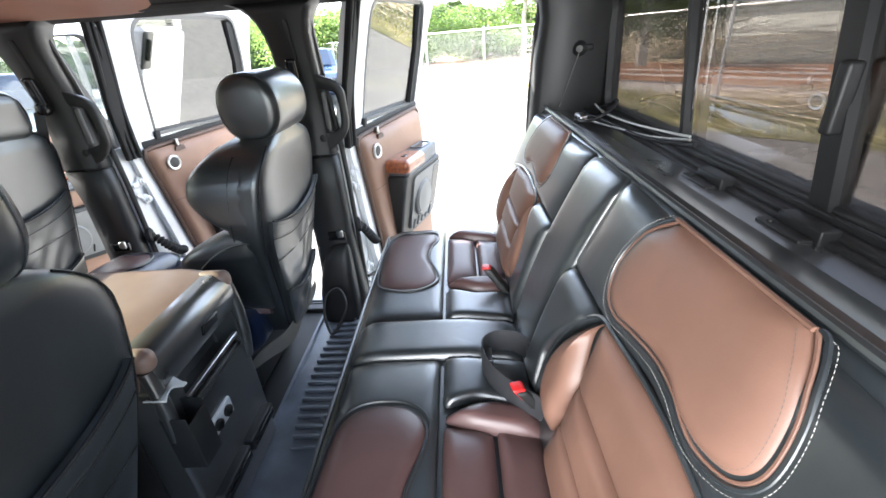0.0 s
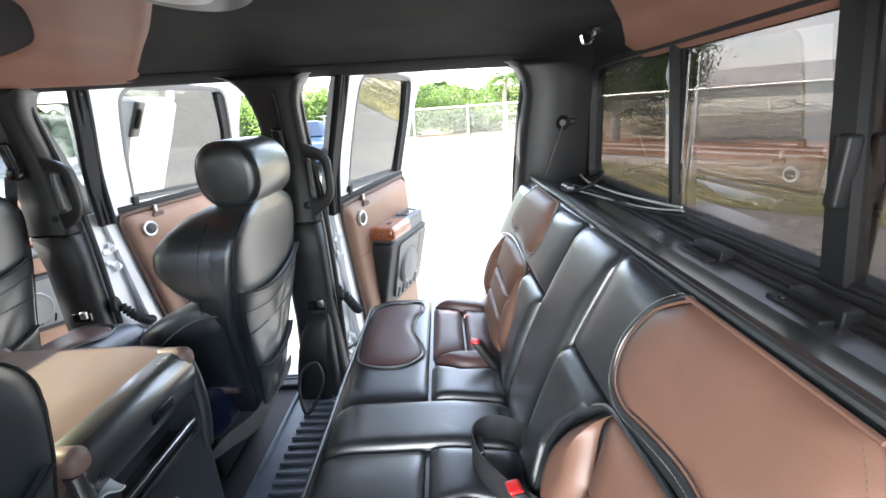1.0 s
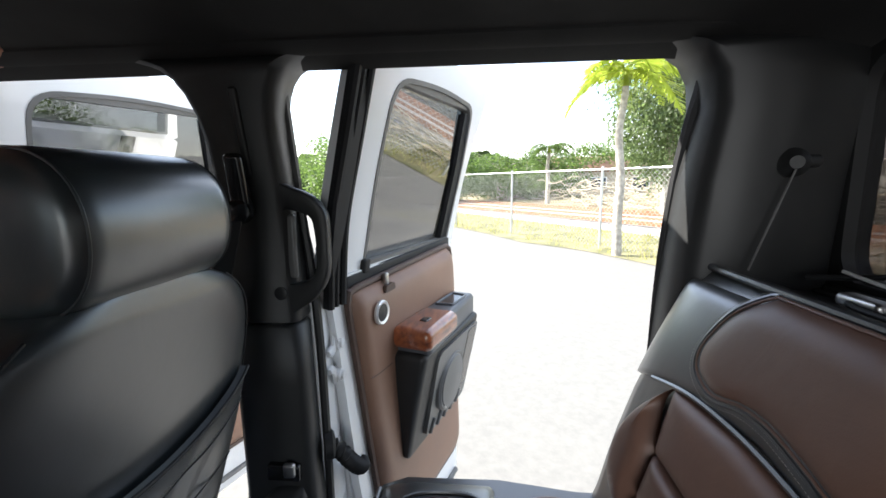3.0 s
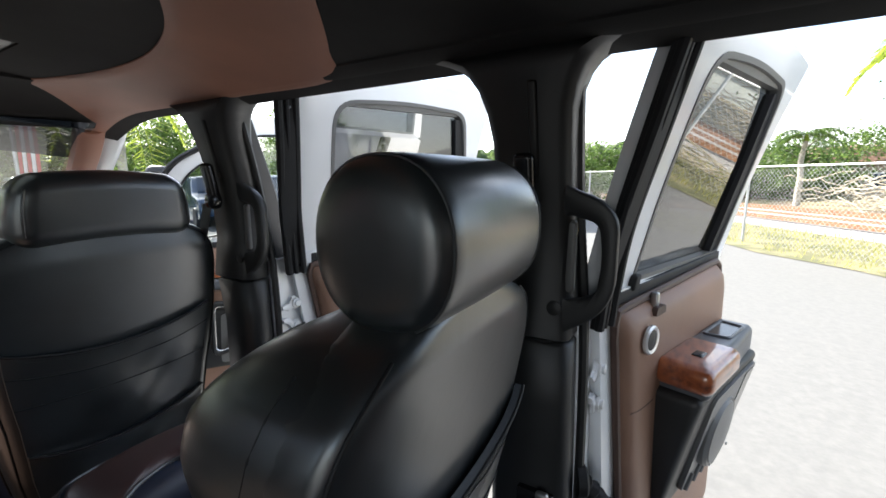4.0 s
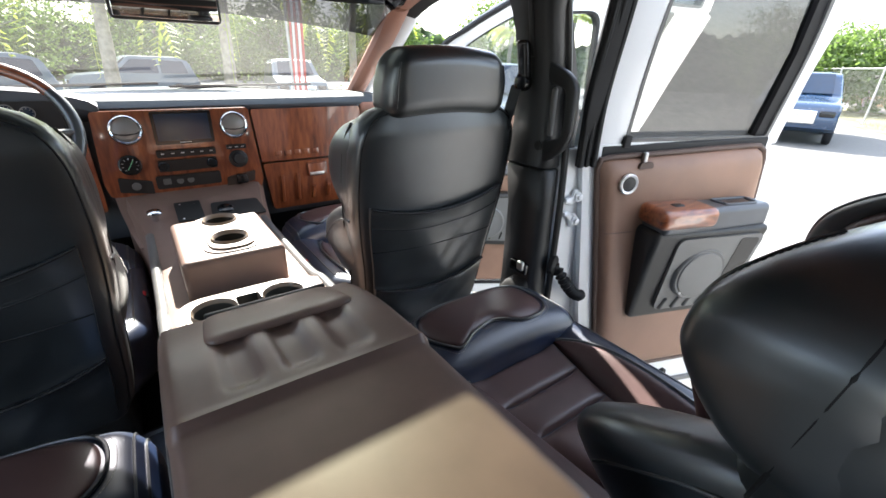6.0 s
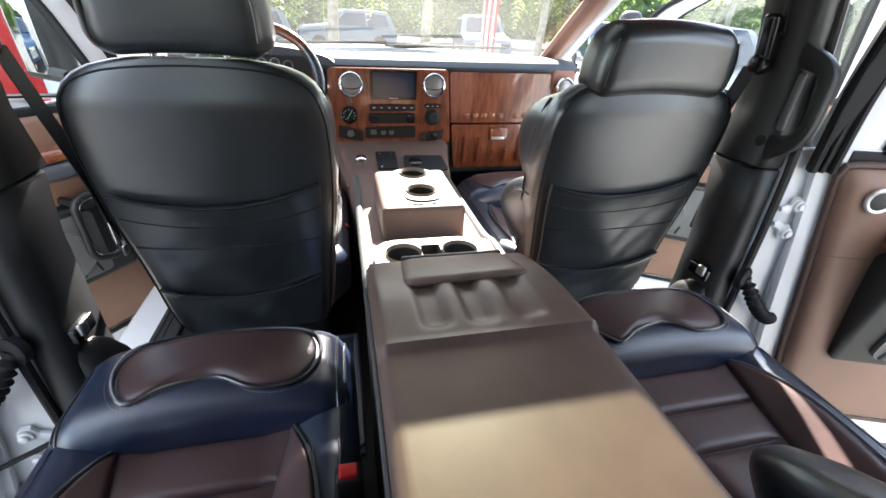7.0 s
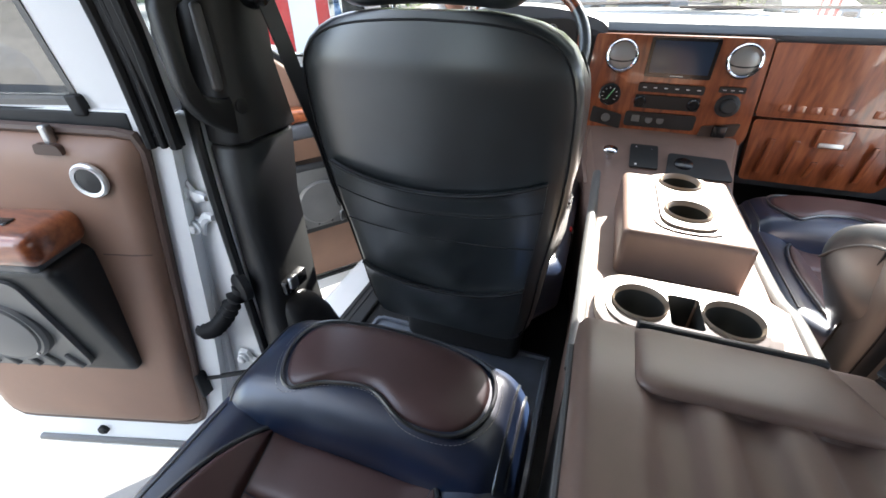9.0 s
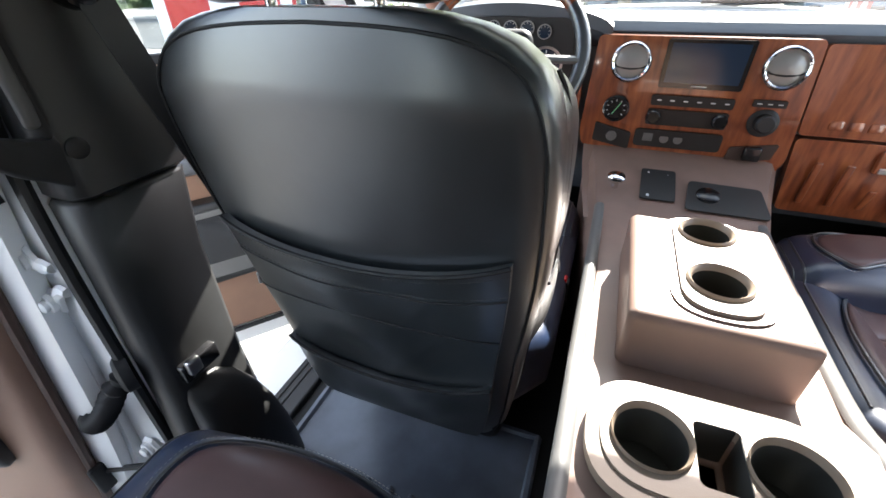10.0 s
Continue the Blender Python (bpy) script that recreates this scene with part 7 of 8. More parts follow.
def short_door(name, label, hinge, side, angle):
    """A short rear or middle door standing open. u runs from the hinge to the latch, n inwards."""
    a = radians(angle)
    ux = Vector((side * math.sin(a), -math.cos(a), 0))
    nx = Vector((-side * math.cos(a), -math.sin(a), 0))
    t = tagged(thing(name, label, "truck door", (hinge[0], hinge[1], 0)), kind="structure")

    def at(u, n, z):
        p = ux * u + nx * (n + 0.33 * max(0, z - 0.80) ** 1.1)
        return (p.x, p.y, z)
    lay = lambda u, z, h: at(u, h, z)
    mv = lambda p: at(p.x, p.y, p.z)
    front = lambda z: -0.045 + 0.172 * (0.76 - z)      # the panel's front edge
    # painted shell
    sk = round_corners([(-0.055, 0.80), (0.605, 0.80), (0.645, 0.30), (0.665, -0.22), (0.06, -0.22), (-0.02, 0.20), (-0.06, 0.60)], [0.01, 0.02, 0.1, 0.05, 0.05, 0.1, 0.05])
    part("skin", Geo().slab(sk, lay, -0.085, -0.022), WHITE, t, "white painted door skin", 30)
    edge = round_corners([(-0.095, 0.795), (0.605, 0.795), (0.635, 0.30), (0.655, -0.19), (0.085, -0.19), (-0.01, 0.20), (-0.065, 0.60)], [0.01, 0.02, 0.1, 0.05, 0.06, 0.1, 0.05])
    part("edge", Geo().slab(edge, lay, -0.024, 0.002), WHITE, t, "white painted door edge", 30)
    # panel
    n0 = 24
    out = resample(round_corners([(front(0.756), 0.756), (0.30, 0.772), (0.572, 0.784), (0.612, 0.30), (0.630, -0.035), (front(-0.035), -0.035), (front(0.30), 0.30), (front(0.55), 0.55)], [0.03, 0.2, 0.045, 0.1, 0.05, 0.06, 0.2, 0.2]), 90)
    pan = part("door_panel", Geo().puff(out, lay, 0.040, (0.29, 0.38), 14, 11, -0.002), DOORBROWN, t, "tan brown leather door panel", 50)
    rim = [(0.29 + (u - 0.29) * 1.008, 0.38 + (z - 0.38) * 1.004) for u, z in out]
    part("panel_rim", Geo().tube([lay(u, z, 0.010) for u, z in rim], 0.009, 8, True), DOORSHADE, t, "panel edge with its shadow line painted dark brown")
    part("seam", Geo().tube([at(front(0.52) + 0.012, 0.034, 0.528), at(0.04, 0.0405, 0.530), at(0.10, 0.0405, 0.531)], 0.0011, 5), DOORSHADE, pan, "sewn seam")
    part("belt_seal", Geo().rbox((-0.03, -0.026, 0.752), (0.585, 0.004, 0.792), 0.005, fn=lambda p: at(p.x, p.y, p.z + 0.026 * p.x)), RUBBER, t, "black window seal strip")
    part("seal_peak", Geo().rbox((0.035, -0.012, 0.785), (0.060, 0.010, 0.820), 0.005, fn=mv), RUBBER, t, "black seal end")
    part("bottom_seal", Geo().tube([at(u, 0.006, -0.155) for u in (0.09, 0.3, 0.63)], 0.011, 8), GREYPLASTIC, t, "grey lower door seal")
    part("drain_plug", Geo().lathe(at(0.42, 0.0, -0.105), nx, [(0.014, 0), (0.014, 0.012), (0.009, 0.016), (0.001, 0.016)], 14), RUBBER, t, "black rubber bump stop")
    # window frame, seals and glass
    o = round_corners([(-0.10, 0.785), (-0.125, 1.08), (-0.135, 1.285), (0.22, 1.318), (0.605, 1.295), (0.592, 1.08), (0.632, 0.785)], [0.01, 0.3, 0.08, 0.3, 0.015, 0.3, 0.01], 6)
    i = round_corners([(0.045, 0.80), (0.018, 1.05), (0.010, 1.232), (0.24, 1.252), (0.497, 1.240), (0.558, 1.05), (0.583, 0.80)], [0.01, 0.3, 0.07, 0.3, 0.05, 0.3, 0.01], 6)
    edge_line = [(-0.045, 0.735), (-0.064, 0.92), (-0.078, 1.10), (-0.096, 1.28)]
    glass_end = [(0.578, 0.80), (0.552, 1.05), (0.505, 1.215)]
    part("window_frame", Geo().frame_ring(o, i, lay, -0.036, -0.004), WHITE, t, "white painted window frame", 30)
    cu, cz = sum(p[0] for p in i) / len(i), 1.02
    i2 = [(cu + (u - cu) * 0.96, cz + (z - cz) * 0.955) for u, z in i]
    part("window_seal", Geo().frame_ring(i, i2, lay, -0.034, -0.002), GREYPLASTIC, t, "grey window seal")
    part("rear_channel", Geo().slab([(u - 0.042, z) for u, z in glass_end] + glass_end[::-1], lay, -0.034, -0.010), RUBBER, t, "black glass channel")
    (ua, za), (ub, zb) = (i[12][0] + 0.02, 1.222), (glass_end[-1][0] - 0.03, 1.225)
    part("header_liner", Geo().slab(round_corners([(ua, za), (ub, zb), (ub + 0.01, zb + 0.034), (ua + 0.01, za + 0.030)], 0.01), lay, -0.034, -0.010), GREYPLASTIC, t, "grey frame liner")
    part("weather_strip", Geo().slab(edge_line + [(u - 0.062, z) for u, z in edge_line[::-1]], lay, -0.006, 0.006), RUBBER, t, "black weather strip along the frame")
    for off_u, rr in ((-0.010, 0.009), (-0.033, 0.006), (-0.054, 0.010)):
        part("strip_bead", Geo().tube(smooth_loop([at(u + off_u, 0.008, z) for u, z in edge_line], 6, False), rr, 8), RUBBER, t, "black bead")
    for z in (0.76, 0.98, 1.20):
        k = min(range(4), key=lambda n: abs(edge_line[n][1] - z))
        part("screw", Geo().lathe(at(edge_line[k][0] - 0.021, 0.007, z), nx, [(0.006, 0), (0.006, 0.003), (0.001, 0.004)], 10), GLOSSPLASTIC, t, "small dark screw")
    gl = [(cu + (u - cu) * 1.01, z) for u, z in i]
    pane = part("pane", Geo().slab(gl, lay, -0.030, -0.026), GLASS, t, "clear greenish pane")
    # fittings
    part("tweeter_ring", Geo().lathe(at(0.049, 0.0425, 0.687), nx, [(0.031, 0), (0.031, 0.006), (0.028, 0.009), (0.0225, 0.007), (0.0225, 0.0)], 32, False), RINGSILVER, pan, "chrome tweeter ring")
    part("tweeter", Geo().lathe(at(0.049, 0.0425, 0.687), nx, [(0.024, 0), (0.022, 0.006), (0.001, 0.009)], 28), PLASTIC, pan, "black tweeter")
    pin = part("lock_pin", Geo().rbox((0.096, 0.018, 0.735), (0.110, 0.034, 0.776), 0.004, fn=mv), STEEL, pan, "grey lock pin")
    part("pin_recess", Geo().slab(round_corners([(0.078, 0.728), (0.128, 0.730), (0.124, 0.748), (0.084, 0.746)], 0.006), lay, 0.030, 0.0415), DOORSHADE, pan, "plate painted dark as the pin recess's shade")
    U0, U1 = 0.110, 0.545
    N0 = 0.028
    body = part("armrest", Geo().rbox((U0 + 0.02, N0, 0.545), (U1, 0.142, 0.622), 0.02, 4, (6, 2, 1), lambda p: at(p.x, N0 + (p.y - N0) * (1 - 0.22 * (p.x - U0) / (U1 - U0)), p.z)), SLATE, pan, "slate grey armrest", 50)
    wood = part("wood_cap", Geo().rbox((U0, N0, 0.566), (U0 + 0.205, 0.149, 0.628), 0.022, 4, (4, 2, 1), mv), WOOD_H, body, "glossy burl wood switch cap", 50)
    part("switch", Geo().rbox((U0 + 0.07, 0.082, 0.624), (U0 + 0.105, 0.105, 0.631), 0.003, fn=mv), GLOSSPLASTIC, wood, "black window switch")
    cup_line = round_corners([(U0 + 0.25, 0.050), (U0 + 0.39, 0.050), (U0 + 0.38, 0.105), (U0 + 0.26, 0.105)], 0.01)
    part("pull_cup", Geo().slab(cup_line, lambda u, n, h: at(u, n, 0.6205 + h), -0.01, 0.003), GLOSSPLASTIC, body, "black pull cup")
    part("pull_rim", Geo().tube([at(u, n, 0.624) for u, n in cup_line], 0.004, 6, True), SLATE, body, "raised cup rim")
    n_at = lambda z: N0 + 0.105 * (0.34 + 0.66 * (z - 0.22) / 0.33)
    pocket = part("pocket", Geo().rbox((U0 + 0.006, N0 - 0.01, 0.213), (U1 + 0.005, N0 + 0.105, 0.555), 0.02, 4, (8, 2, 8), lambda p: at(p.x + 0.030 * max(0, (0.53 - p.z) / 0.3) ** 1.3 * (1 if p.x < U0 + 0.12 else 0), N0 - 0.01 + (p.y - N0 + 0.01) * (0.34 + 0.66 * (p.z - 0.22) / 0.33), p.z)), PLASTIC, pan, "black moulded door pocket", 50)
    part("pocket_face", Geo().slab(round_corners([(0.105 + 0.115, 0.25), (U1 - 0.015, 0.245), (U1 - 0.015, 0.53), (0.105 + 0.095, 0.53)], 0.03), lambda u, z, h: at(u, n_at(z) + h, z), -0.004, 0.007), GREYPLASTIC, pocket, "grey ribbed speaker plate")
    for k in range(5):
        uu = 0.105 + 0.135 + 0.05 * k
        part("rib", Geo().tube([at(uu, n_at(0.265) + 0.007, 0.255), at(uu + 0.012, n_at(0.30) + 0.008, 0.30)], 0.007, 6, flat=0.5), GREYPLASTIC, pocket)
    cz = 0.395
    sp = part("speaker", Geo().lathe(at(0.105 + 0.225, n_at(cz), cz), nx + Vector((0, 0, -0.1)), [(0.095, -0.02), (0.095, 0.014), (0.090, 0.020), (0.083, 0.018), (0.080, 0.022), (0.03, 0.027), (0.001, 0.028)], 44), GREYPLASTIC, pocket, "round grey speaker cover")
    for k in range(4):
        b = radians(45 + 90 * k)
        part("screw", Geo().lathe(at(0.105 + 0.225 + 0.087 * math.cos(b), n_at(cz) + 0.018, cz + 0.087 * math.sin(b)), nx, [(0.004, 0), (0.004, 0.003), (0.001, 0.004)], 8), STEEL, sp)
    part("bin", Geo().slab(round_corners([(0.105 + 0.335, 0.31), (U1 - 0.03, 0.305), (U1 - 0.03, 0.515), (0.105 + 0.335, 0.52)], 0.015), lambda u, z, h: at(u, n_at(z) + h, z), 0.0065, 0.0085), GLOSSPLASTIC, pocket, "black storage opening")
    hd = part("outer_handle", Geo().rbox((0.352, -0.096, 0.575), (0.412, -0.08, 0.80), 0.012, 3, fn=mv), GREYPLASTIC, t, "grey outer handle plate")
    part("lever", Geo().rbox((0.362, -0.118, 0.64), (0.386, -0.094, 0.765), 0.010, 3, fn=mv), GLOSSPLASTIC, hd, "glossy black pull lever")
    return t


short_door("door_1", "white rear door standing open with tan brown panel and chrome tweeter", (0.968, 0.391), 1, 71.5)
short_door("door_2", "white middle door standing open with tan brown panel and wood cap", (0.985, 1.275), 1, 70)
short_door("door_3", "white middle door standing open on the driver side with tan brown panel", (-0.965, 1.275), -1, 74)
short_door("door_6", "white rear door standing open on the driver side with tan brown panel", (-0.968, 0.391), -1, 71.5)
front_door("door_4", "white front passenger door standing open with a black mirror", (0.985, 2.42), 1, 58, 0.98)
front_door("door_5", "white front driver door standing open with a black mirror", (-0.985, 2.42), -1, 38, 0.98)


# ---- outside: yard edge, fence, rails, plants ----
GRASS = material("dry_grass", (0.125, 0.125, 0.055), 0.9, second=(0.24, 0.21, 0.11), scale=1.3, grain=0.02, grain_scale=30, bump=0.6, detail=9)
BALLAST = material("ballast", (0.30, 0.28, 0.26), 0.9, second=(0.48, 0.46, 0.43), scale=14, grain=0.02, grain_scale=20, bump=0.8)
RUST = material("rusty_steel", (0.19, 0.09, 0.045), 0.75, second=(0.30, 0.15, 0.08), scale=7, grain=0.003, grain_scale=60)
GALV = material("galvanised_steel", (0.48, 0.49, 0.48), 0.45, metal=0.6, vary=0.12, scale=9)
BARK = material("palm_bark", (0.34, 0.31, 0.26), 0.9, vary=0.25, scale=9, grain=0.006, grain_scale=30, bump=0.6)
DRY = material("dry_vines", (0.36, 0.30, 0.21), 0.9, second=(0.52, 0.46, 0.34), scale=5)
PALMLEAF = leaf_material("palm_leaf", (0.16, 0.235, 0.03), (0.32, 0.38, 0.05))
TREELEAF = leaf_material("tree_leaf", (0.045, 0.085, 0.022), (0.095, 0.15, 0.035))
PINELEAF = leaf_material("pine_leaf", (0.055, 0.085, 0.035), (0.10, 0.14, 0.05))
EARTH = material("dry_bank", (0.17, 0.125, 0.08), 0.95, second=(0.27, 0.23, 0.12), scale=0.9, grain=0.03, grain_scale=14, bump=0.8, detail=10)

FD = Vector((-0.839, -0.545, 0)).normalized()      # along the fence, towards the truck's tail
FN = Vector((-FD.y, FD.x, 0))                    # away from the truck
if FN.x < 0:
    FN = -FN
F0 = Vector((10.766, -2.924, GROUND))


def along(s, d, z=0.0):
    """A point s metres along the fence and d metres beyond it."""
    p = F0 + FD * s + FN * d
    return (p.x, p.y, GROUND + z)


def strip(name, label, d0, d1, mat, z, category, s0=-60, s1=60, crown=0.0, rough=0.0, n=60, m=6):
    rnd = random.Random(name + str(d0))
    g = Geo()
    wob = [rnd.uniform(-1, 1) for _ in range(n + 1)]
    g.sheet(n, m, lambda a, b: along(s0 + (s1 - s0) * a, d0 + (d1 - d0) * b + (wob[int(a * n + 0.5)] * rough if b in (0.0, 1.0) else 0), z + crown * math.sin(math.pi * b)))
    return solid(name, g, mat, label, category, kind="structure")


strip("verge", "dry grass verge along the chain-link fence", -0.7, 3.4, GRASS, 0.012, "grass", rough=0.25)
strip("track_bed", "grey gravel bed of the railway", 3.2, 9.5, BALLAST, 0.03, "gravel", crown=0.25)
strip("bank", "dry brown grass bank beyond the railway", 9.2, 60, EARTH, 0.06, "bank", crown=1.0)
for k, d in enumerate((4.1, 5.55, 7.0, 8.4)):
    g = Geo().loft([[along(s, d - 0.035, 0.20), along(s, d - 0.05, 0.35), along(s, d + 0.05, 0.35), along(s, d + 0.035, 0.20)] for s in (-60, 60)])
    solid("rail", g, RUST, "rusty steel railway rail on gravel", "rail", "railway rails", sharp=20)
rnd = random.Random(4)
g = Geo()
for k in range(5200):
    s, d = rnd.uniform(-14, 16), rnd.uniform(-0.5, 3.2)
    p = Vector(along(s, d, 0.0))
    h = rnd.uniform(0.05, 0.22) * (1.6 if d > 2.2 else 1)
    a = rnd.uniform(0, 6.28)
    w = Vector((math.cos(a), math.sin(a), 0)) * 0.012
    l = Vector((rnd.uniform(-0.1, 0.1), rnd.uniform(-0.1, 0.1), h))
    g.add([p - w, p + w, p + l], [(0, 1, 2)])
solid("grass", g, leaf_material("grass_blade", (0.20, 0.22, 0.05), (0.36, 0.34, 0.12)), "dry grass tufts by the fence", "grass", kind="stuff")

# fence
fence = thing("fence", "galvanised chain-link fence along the railway", "fence", (0, 0, GROUND))
fz = lambda s, d, z: (Vector(along(s, d, z)) - Vector((0, 0, GROUND))).to_tuple()
for k in range(-9, 8):
    s = k * 3.61
    q = Geo().tube([fz(s, 0, 0.0), fz(s, 0, 2.02)], 0.032, 10)
    q.lathe(fz(s, 0, 2.02), (0, 0, 1), [(0.036, 0), (0.034, 0.02), (0.001, 0.04)], 10)
    part("post", q, GALV, fence)
part("top_rail", Geo().tube([fz(-24, 0.0, 1.98), fz(19, 0.0, 1.98)], 0.022, 8), GALV, fence)
g = Geo()
step = 0.115
for k in range(int(43 / step)):
    s = -24 + k * step
    for sgn in (1, -1):
        a, b = (s, s + 1.9) if sgn > 0 else (s + 1.9, s)
        if b > 19 or a > 19:
            continue
        p, q = Vector(fz(a, 0.03, 0.06)), Vector(fz(b, 0.03, 1.96))
        w = FD * 0.0035
        g.add([p - w, p + w, q + w, q - w], [(0, 1, 2, 3)])
tagged(part("wire_mesh", g, GALV, fence), kind="stuff")

# street before the truck's nose
ASPHALT = material("asphalt", (0.050, 0.052, 0.053), 0.85, second=(0.075, 0.076, 0.076), scale=0.6, grain=0.01, grain_scale=60, bump=0.5, detail=9)
solid("road", Geo().sheet(24, 6, lambda a, b: (-45 + 90 * a, 11.0 + 9.0 * b, GROUND + 0.014 + 0.05 * math.sin(math.pi * b)), (0, 0, -0.01)), ASPHALT, "grey asphalt street beyond the forecourt", "road", kind="structure")

# dry vines and cut branches behind the fence
rnd = random.Random(11)
g = Geo()
for k in range(620):
    s, d = rnd.uniform(-12, 16), rnd.uniform(9.8, 15)
    hgt = rnd.uniform(0.2, 1.9)
    p = [Vector(along(s, d, 0.2 + hgt * rnd.random()))]
    a = rnd.uniform(-0.6, 0.6) + (3.14 if rnd.random() < 0.5 else 0)
    for i in range(5):
        a += rnd.uniform(-0.5, 0.5)
        p.append(p[-1] + (FD * math.cos(a) + FN * math.sin(a) * 0.4) * rnd.uniform(0.3, 0.7) + Vector((0, 0, rnd.uniform(-0.18, 0.2))))
    p = [Vector((q.x, q.y, max(q.z, GROUND + 0.1))) for q in p]
    g.tube(p, rnd.uniform(0.008, 0.03), 4, caps=False)
for k in range(160):
    s, d = rnd.uniform(1, 16), rnd.uniform(0.3, 2.4)
    p = [Vector(along(s, d, rnd.uniform(0.1, 0.5)))]
    a = rnd.uniform(-0.5, 0.5)
    for i in range(4):
        a += rnd.uniform(-0.6, 0.6)
        p.append(p[-1] + FD * math.cos(a) * 0.5 + FN * math.sin(a) * 0.2 + Vector((0, 0, rnd.uniform(-0.1, 0.12))))
    p = [Vector((q.x, q.y, max(q.z, GROUND + 0.05))) for q in p]
    g.tube(p, rnd.uniform(0.006, 0.016), 4, caps=False)
solid("brush", g, DRY, "tangle of pale dry vines behind the fence", "brush", kind="stuff")


def leaf_cloud(g, centre, radii, count, size, rnd, droop=0.0):
    """Small leaves scattered in clumps through an uneven crown."""
    clumps = []
    for k in range(max(10, count // 55)):
        while True:
            p = Vector((rnd.uniform(-1, 1), rnd.uniform(-1, 1), rnd.uniform(-1, 1)))
            if p.length < 1:
                break
        clumps.append((p, rnd.uniform(0.14, 0.30)))
    for k in range(count):
        c, r = rnd.choice(clumps)
        o = Vector((rnd.gauss(0, 1), rnd.gauss(0, 1), rnd.gauss(0, 0.8))) * r * 0.6
        p = c + o
        p = Vector(centre) + Vector((p.x * radii[0], p.y * radii[1], p.z * radii[2]))
        a = Vector((rnd.uniform(-1, 1), rnd.uniform(-1, 1), rnd.uniform(-0.8, 0.5) - droop)).normalized() * size * rnd.uniform(0.6, 1.5)
        b = a.cross(Vector((rnd.uniform(-1, 1), rnd.uniform(-1, 1), rnd.uniform(-1, 1)))).normalized() * size * rnd.uniform(0.22, 0.4)
        g.add([p - b * 0.4, p + a * 0.5 + b, p + a, p + a * 0.5 - b], [(0, 1, 2, 3)])


def tree(at, height, spread, label, mat, seed, count=2600, size=0.16, droop=0.0, low=0.25, group="trees"):
    rnd = random.Random(seed)
    t = thing("tree", label, "tree", at, group=group)
    q = Geo()
    lean = Vector((rnd.uniform(-0.06, 0.06), rnd.uniform(-0.06, 0.06), 1))
    r = 0.03 * height
    q.tube([lean * height * k / 6 + Vector((rnd.uniform(-0.05, 0.05), rnd.uniform(-0.05, 0.05), 0)) for k in range(7)], [r * (1 - 0.13 * k) for k in range(7)], 8)
    for k in range(9):
        z = height * rnd.uniform(0.35, 0.85)
        a = rnd.uniform(0, 6.28)
        e = Vector((math.cos(a), math.sin(a), rnd.uniform(0.2, 0.7))) * spread * rnd.uniform(0.5, 0.9)
        p = lean * z
        q.tube([p, p + e * 0.5 + Vector((0, 0, 0.1)), p + e], [r * 0.4, r * 0.25, r * 0.1], 6)
    part("trunk", q, BARK, t, "grey bark trunk and limbs")
    g = Geo()
    leaf_cloud(g, lean * (height * (low + 1) / 2), (spread, spread, height * (1 - low) / 2 * 1.05), count, size, rnd, droop)
    part("crown", g, mat, t, "ragged leafy crown")
    return t


def palm(at, height, label, seed, fronds=11, size=1.5, r=0.1, mat=None, droop=0.95):
    rnd = random.Random(seed)
    t = thing("palm_tree", label, "palm tree", at, group="palms")
    q = Geo()
    n = 16
    q.tube([Vector((0.012 * k, 0.004 * k * math.sin(k * 0.7), height * k / n)) for k in range(n + 1)], [r * (1.15 - 0.4 * k / n) * (1.0 + 0.04 * (k % 2)) for k in range(n + 1)], 12)
    part("trunk", q, BARK, t, "ringed grey palm trunk")
    top = Vector((0.012 * n, 0.004 * n * math.sin(n * 0.7), height))
    part("crown_shaft", Geo().tube([top - Vector((0, 0, 0.05)), top + Vector((0, 0, 0.35))], [r * 0.85, r * 0.4], 10), PALMLEAF, t, "green crown shaft")
    for f in range(fronds):
        a = 2 * math.pi * f / fronds + rnd.uniform(-0.25, 0.25)
        rise = rnd.uniform(0.25, 1.1)
        ln = size * rnd.uniform(0.8, 1.15)
        dirn = Vector((math.cos(a), math.sin(a), 0))
        mid = []
        for k in range(13):
            s = k / 12
            mid.append(top + Vector((0, 0, 0.25)) + dirn * ln * s * (1 - 0.15 * s) + Vector((0, 0, rise * ln * s * 0.75 - droop * ln * s * s)))
        g = Geo().tube(mid, [0.018 * (1 - 0.07 * k) for k in range(13)], 5)
        side = dirn.cross(Vector((0, 0, 1)))
        for k in range(46):
            s = 0.12 + 0.88 * k / 45
            i = min(11, int(s * 12))
            p = mid[i].lerp(mid[i + 1], s * 12 - i)
            l = ln * 0.34 * math.sin(math.pi * min(1, 0.15 + s * 0.85)) + 0.08
            for sg in (-1, 1):
                e = side * sg * 0.85 + dirn * 0.45 + Vector((0, 0, rnd.uniform(-0.75, -0.1)))
                w = dirn * 0.022
                tip = p + e.normalized() * l
                g.add([p - w, p + w, p.lerp(tip, 0.6) + w * 0.9, tip, p.lerp(tip, 0.6) - w * 0.9], [(0, 1, 2, 3, 4)])
        part("frond", g, mat or PALMLEAF, t)
    return t


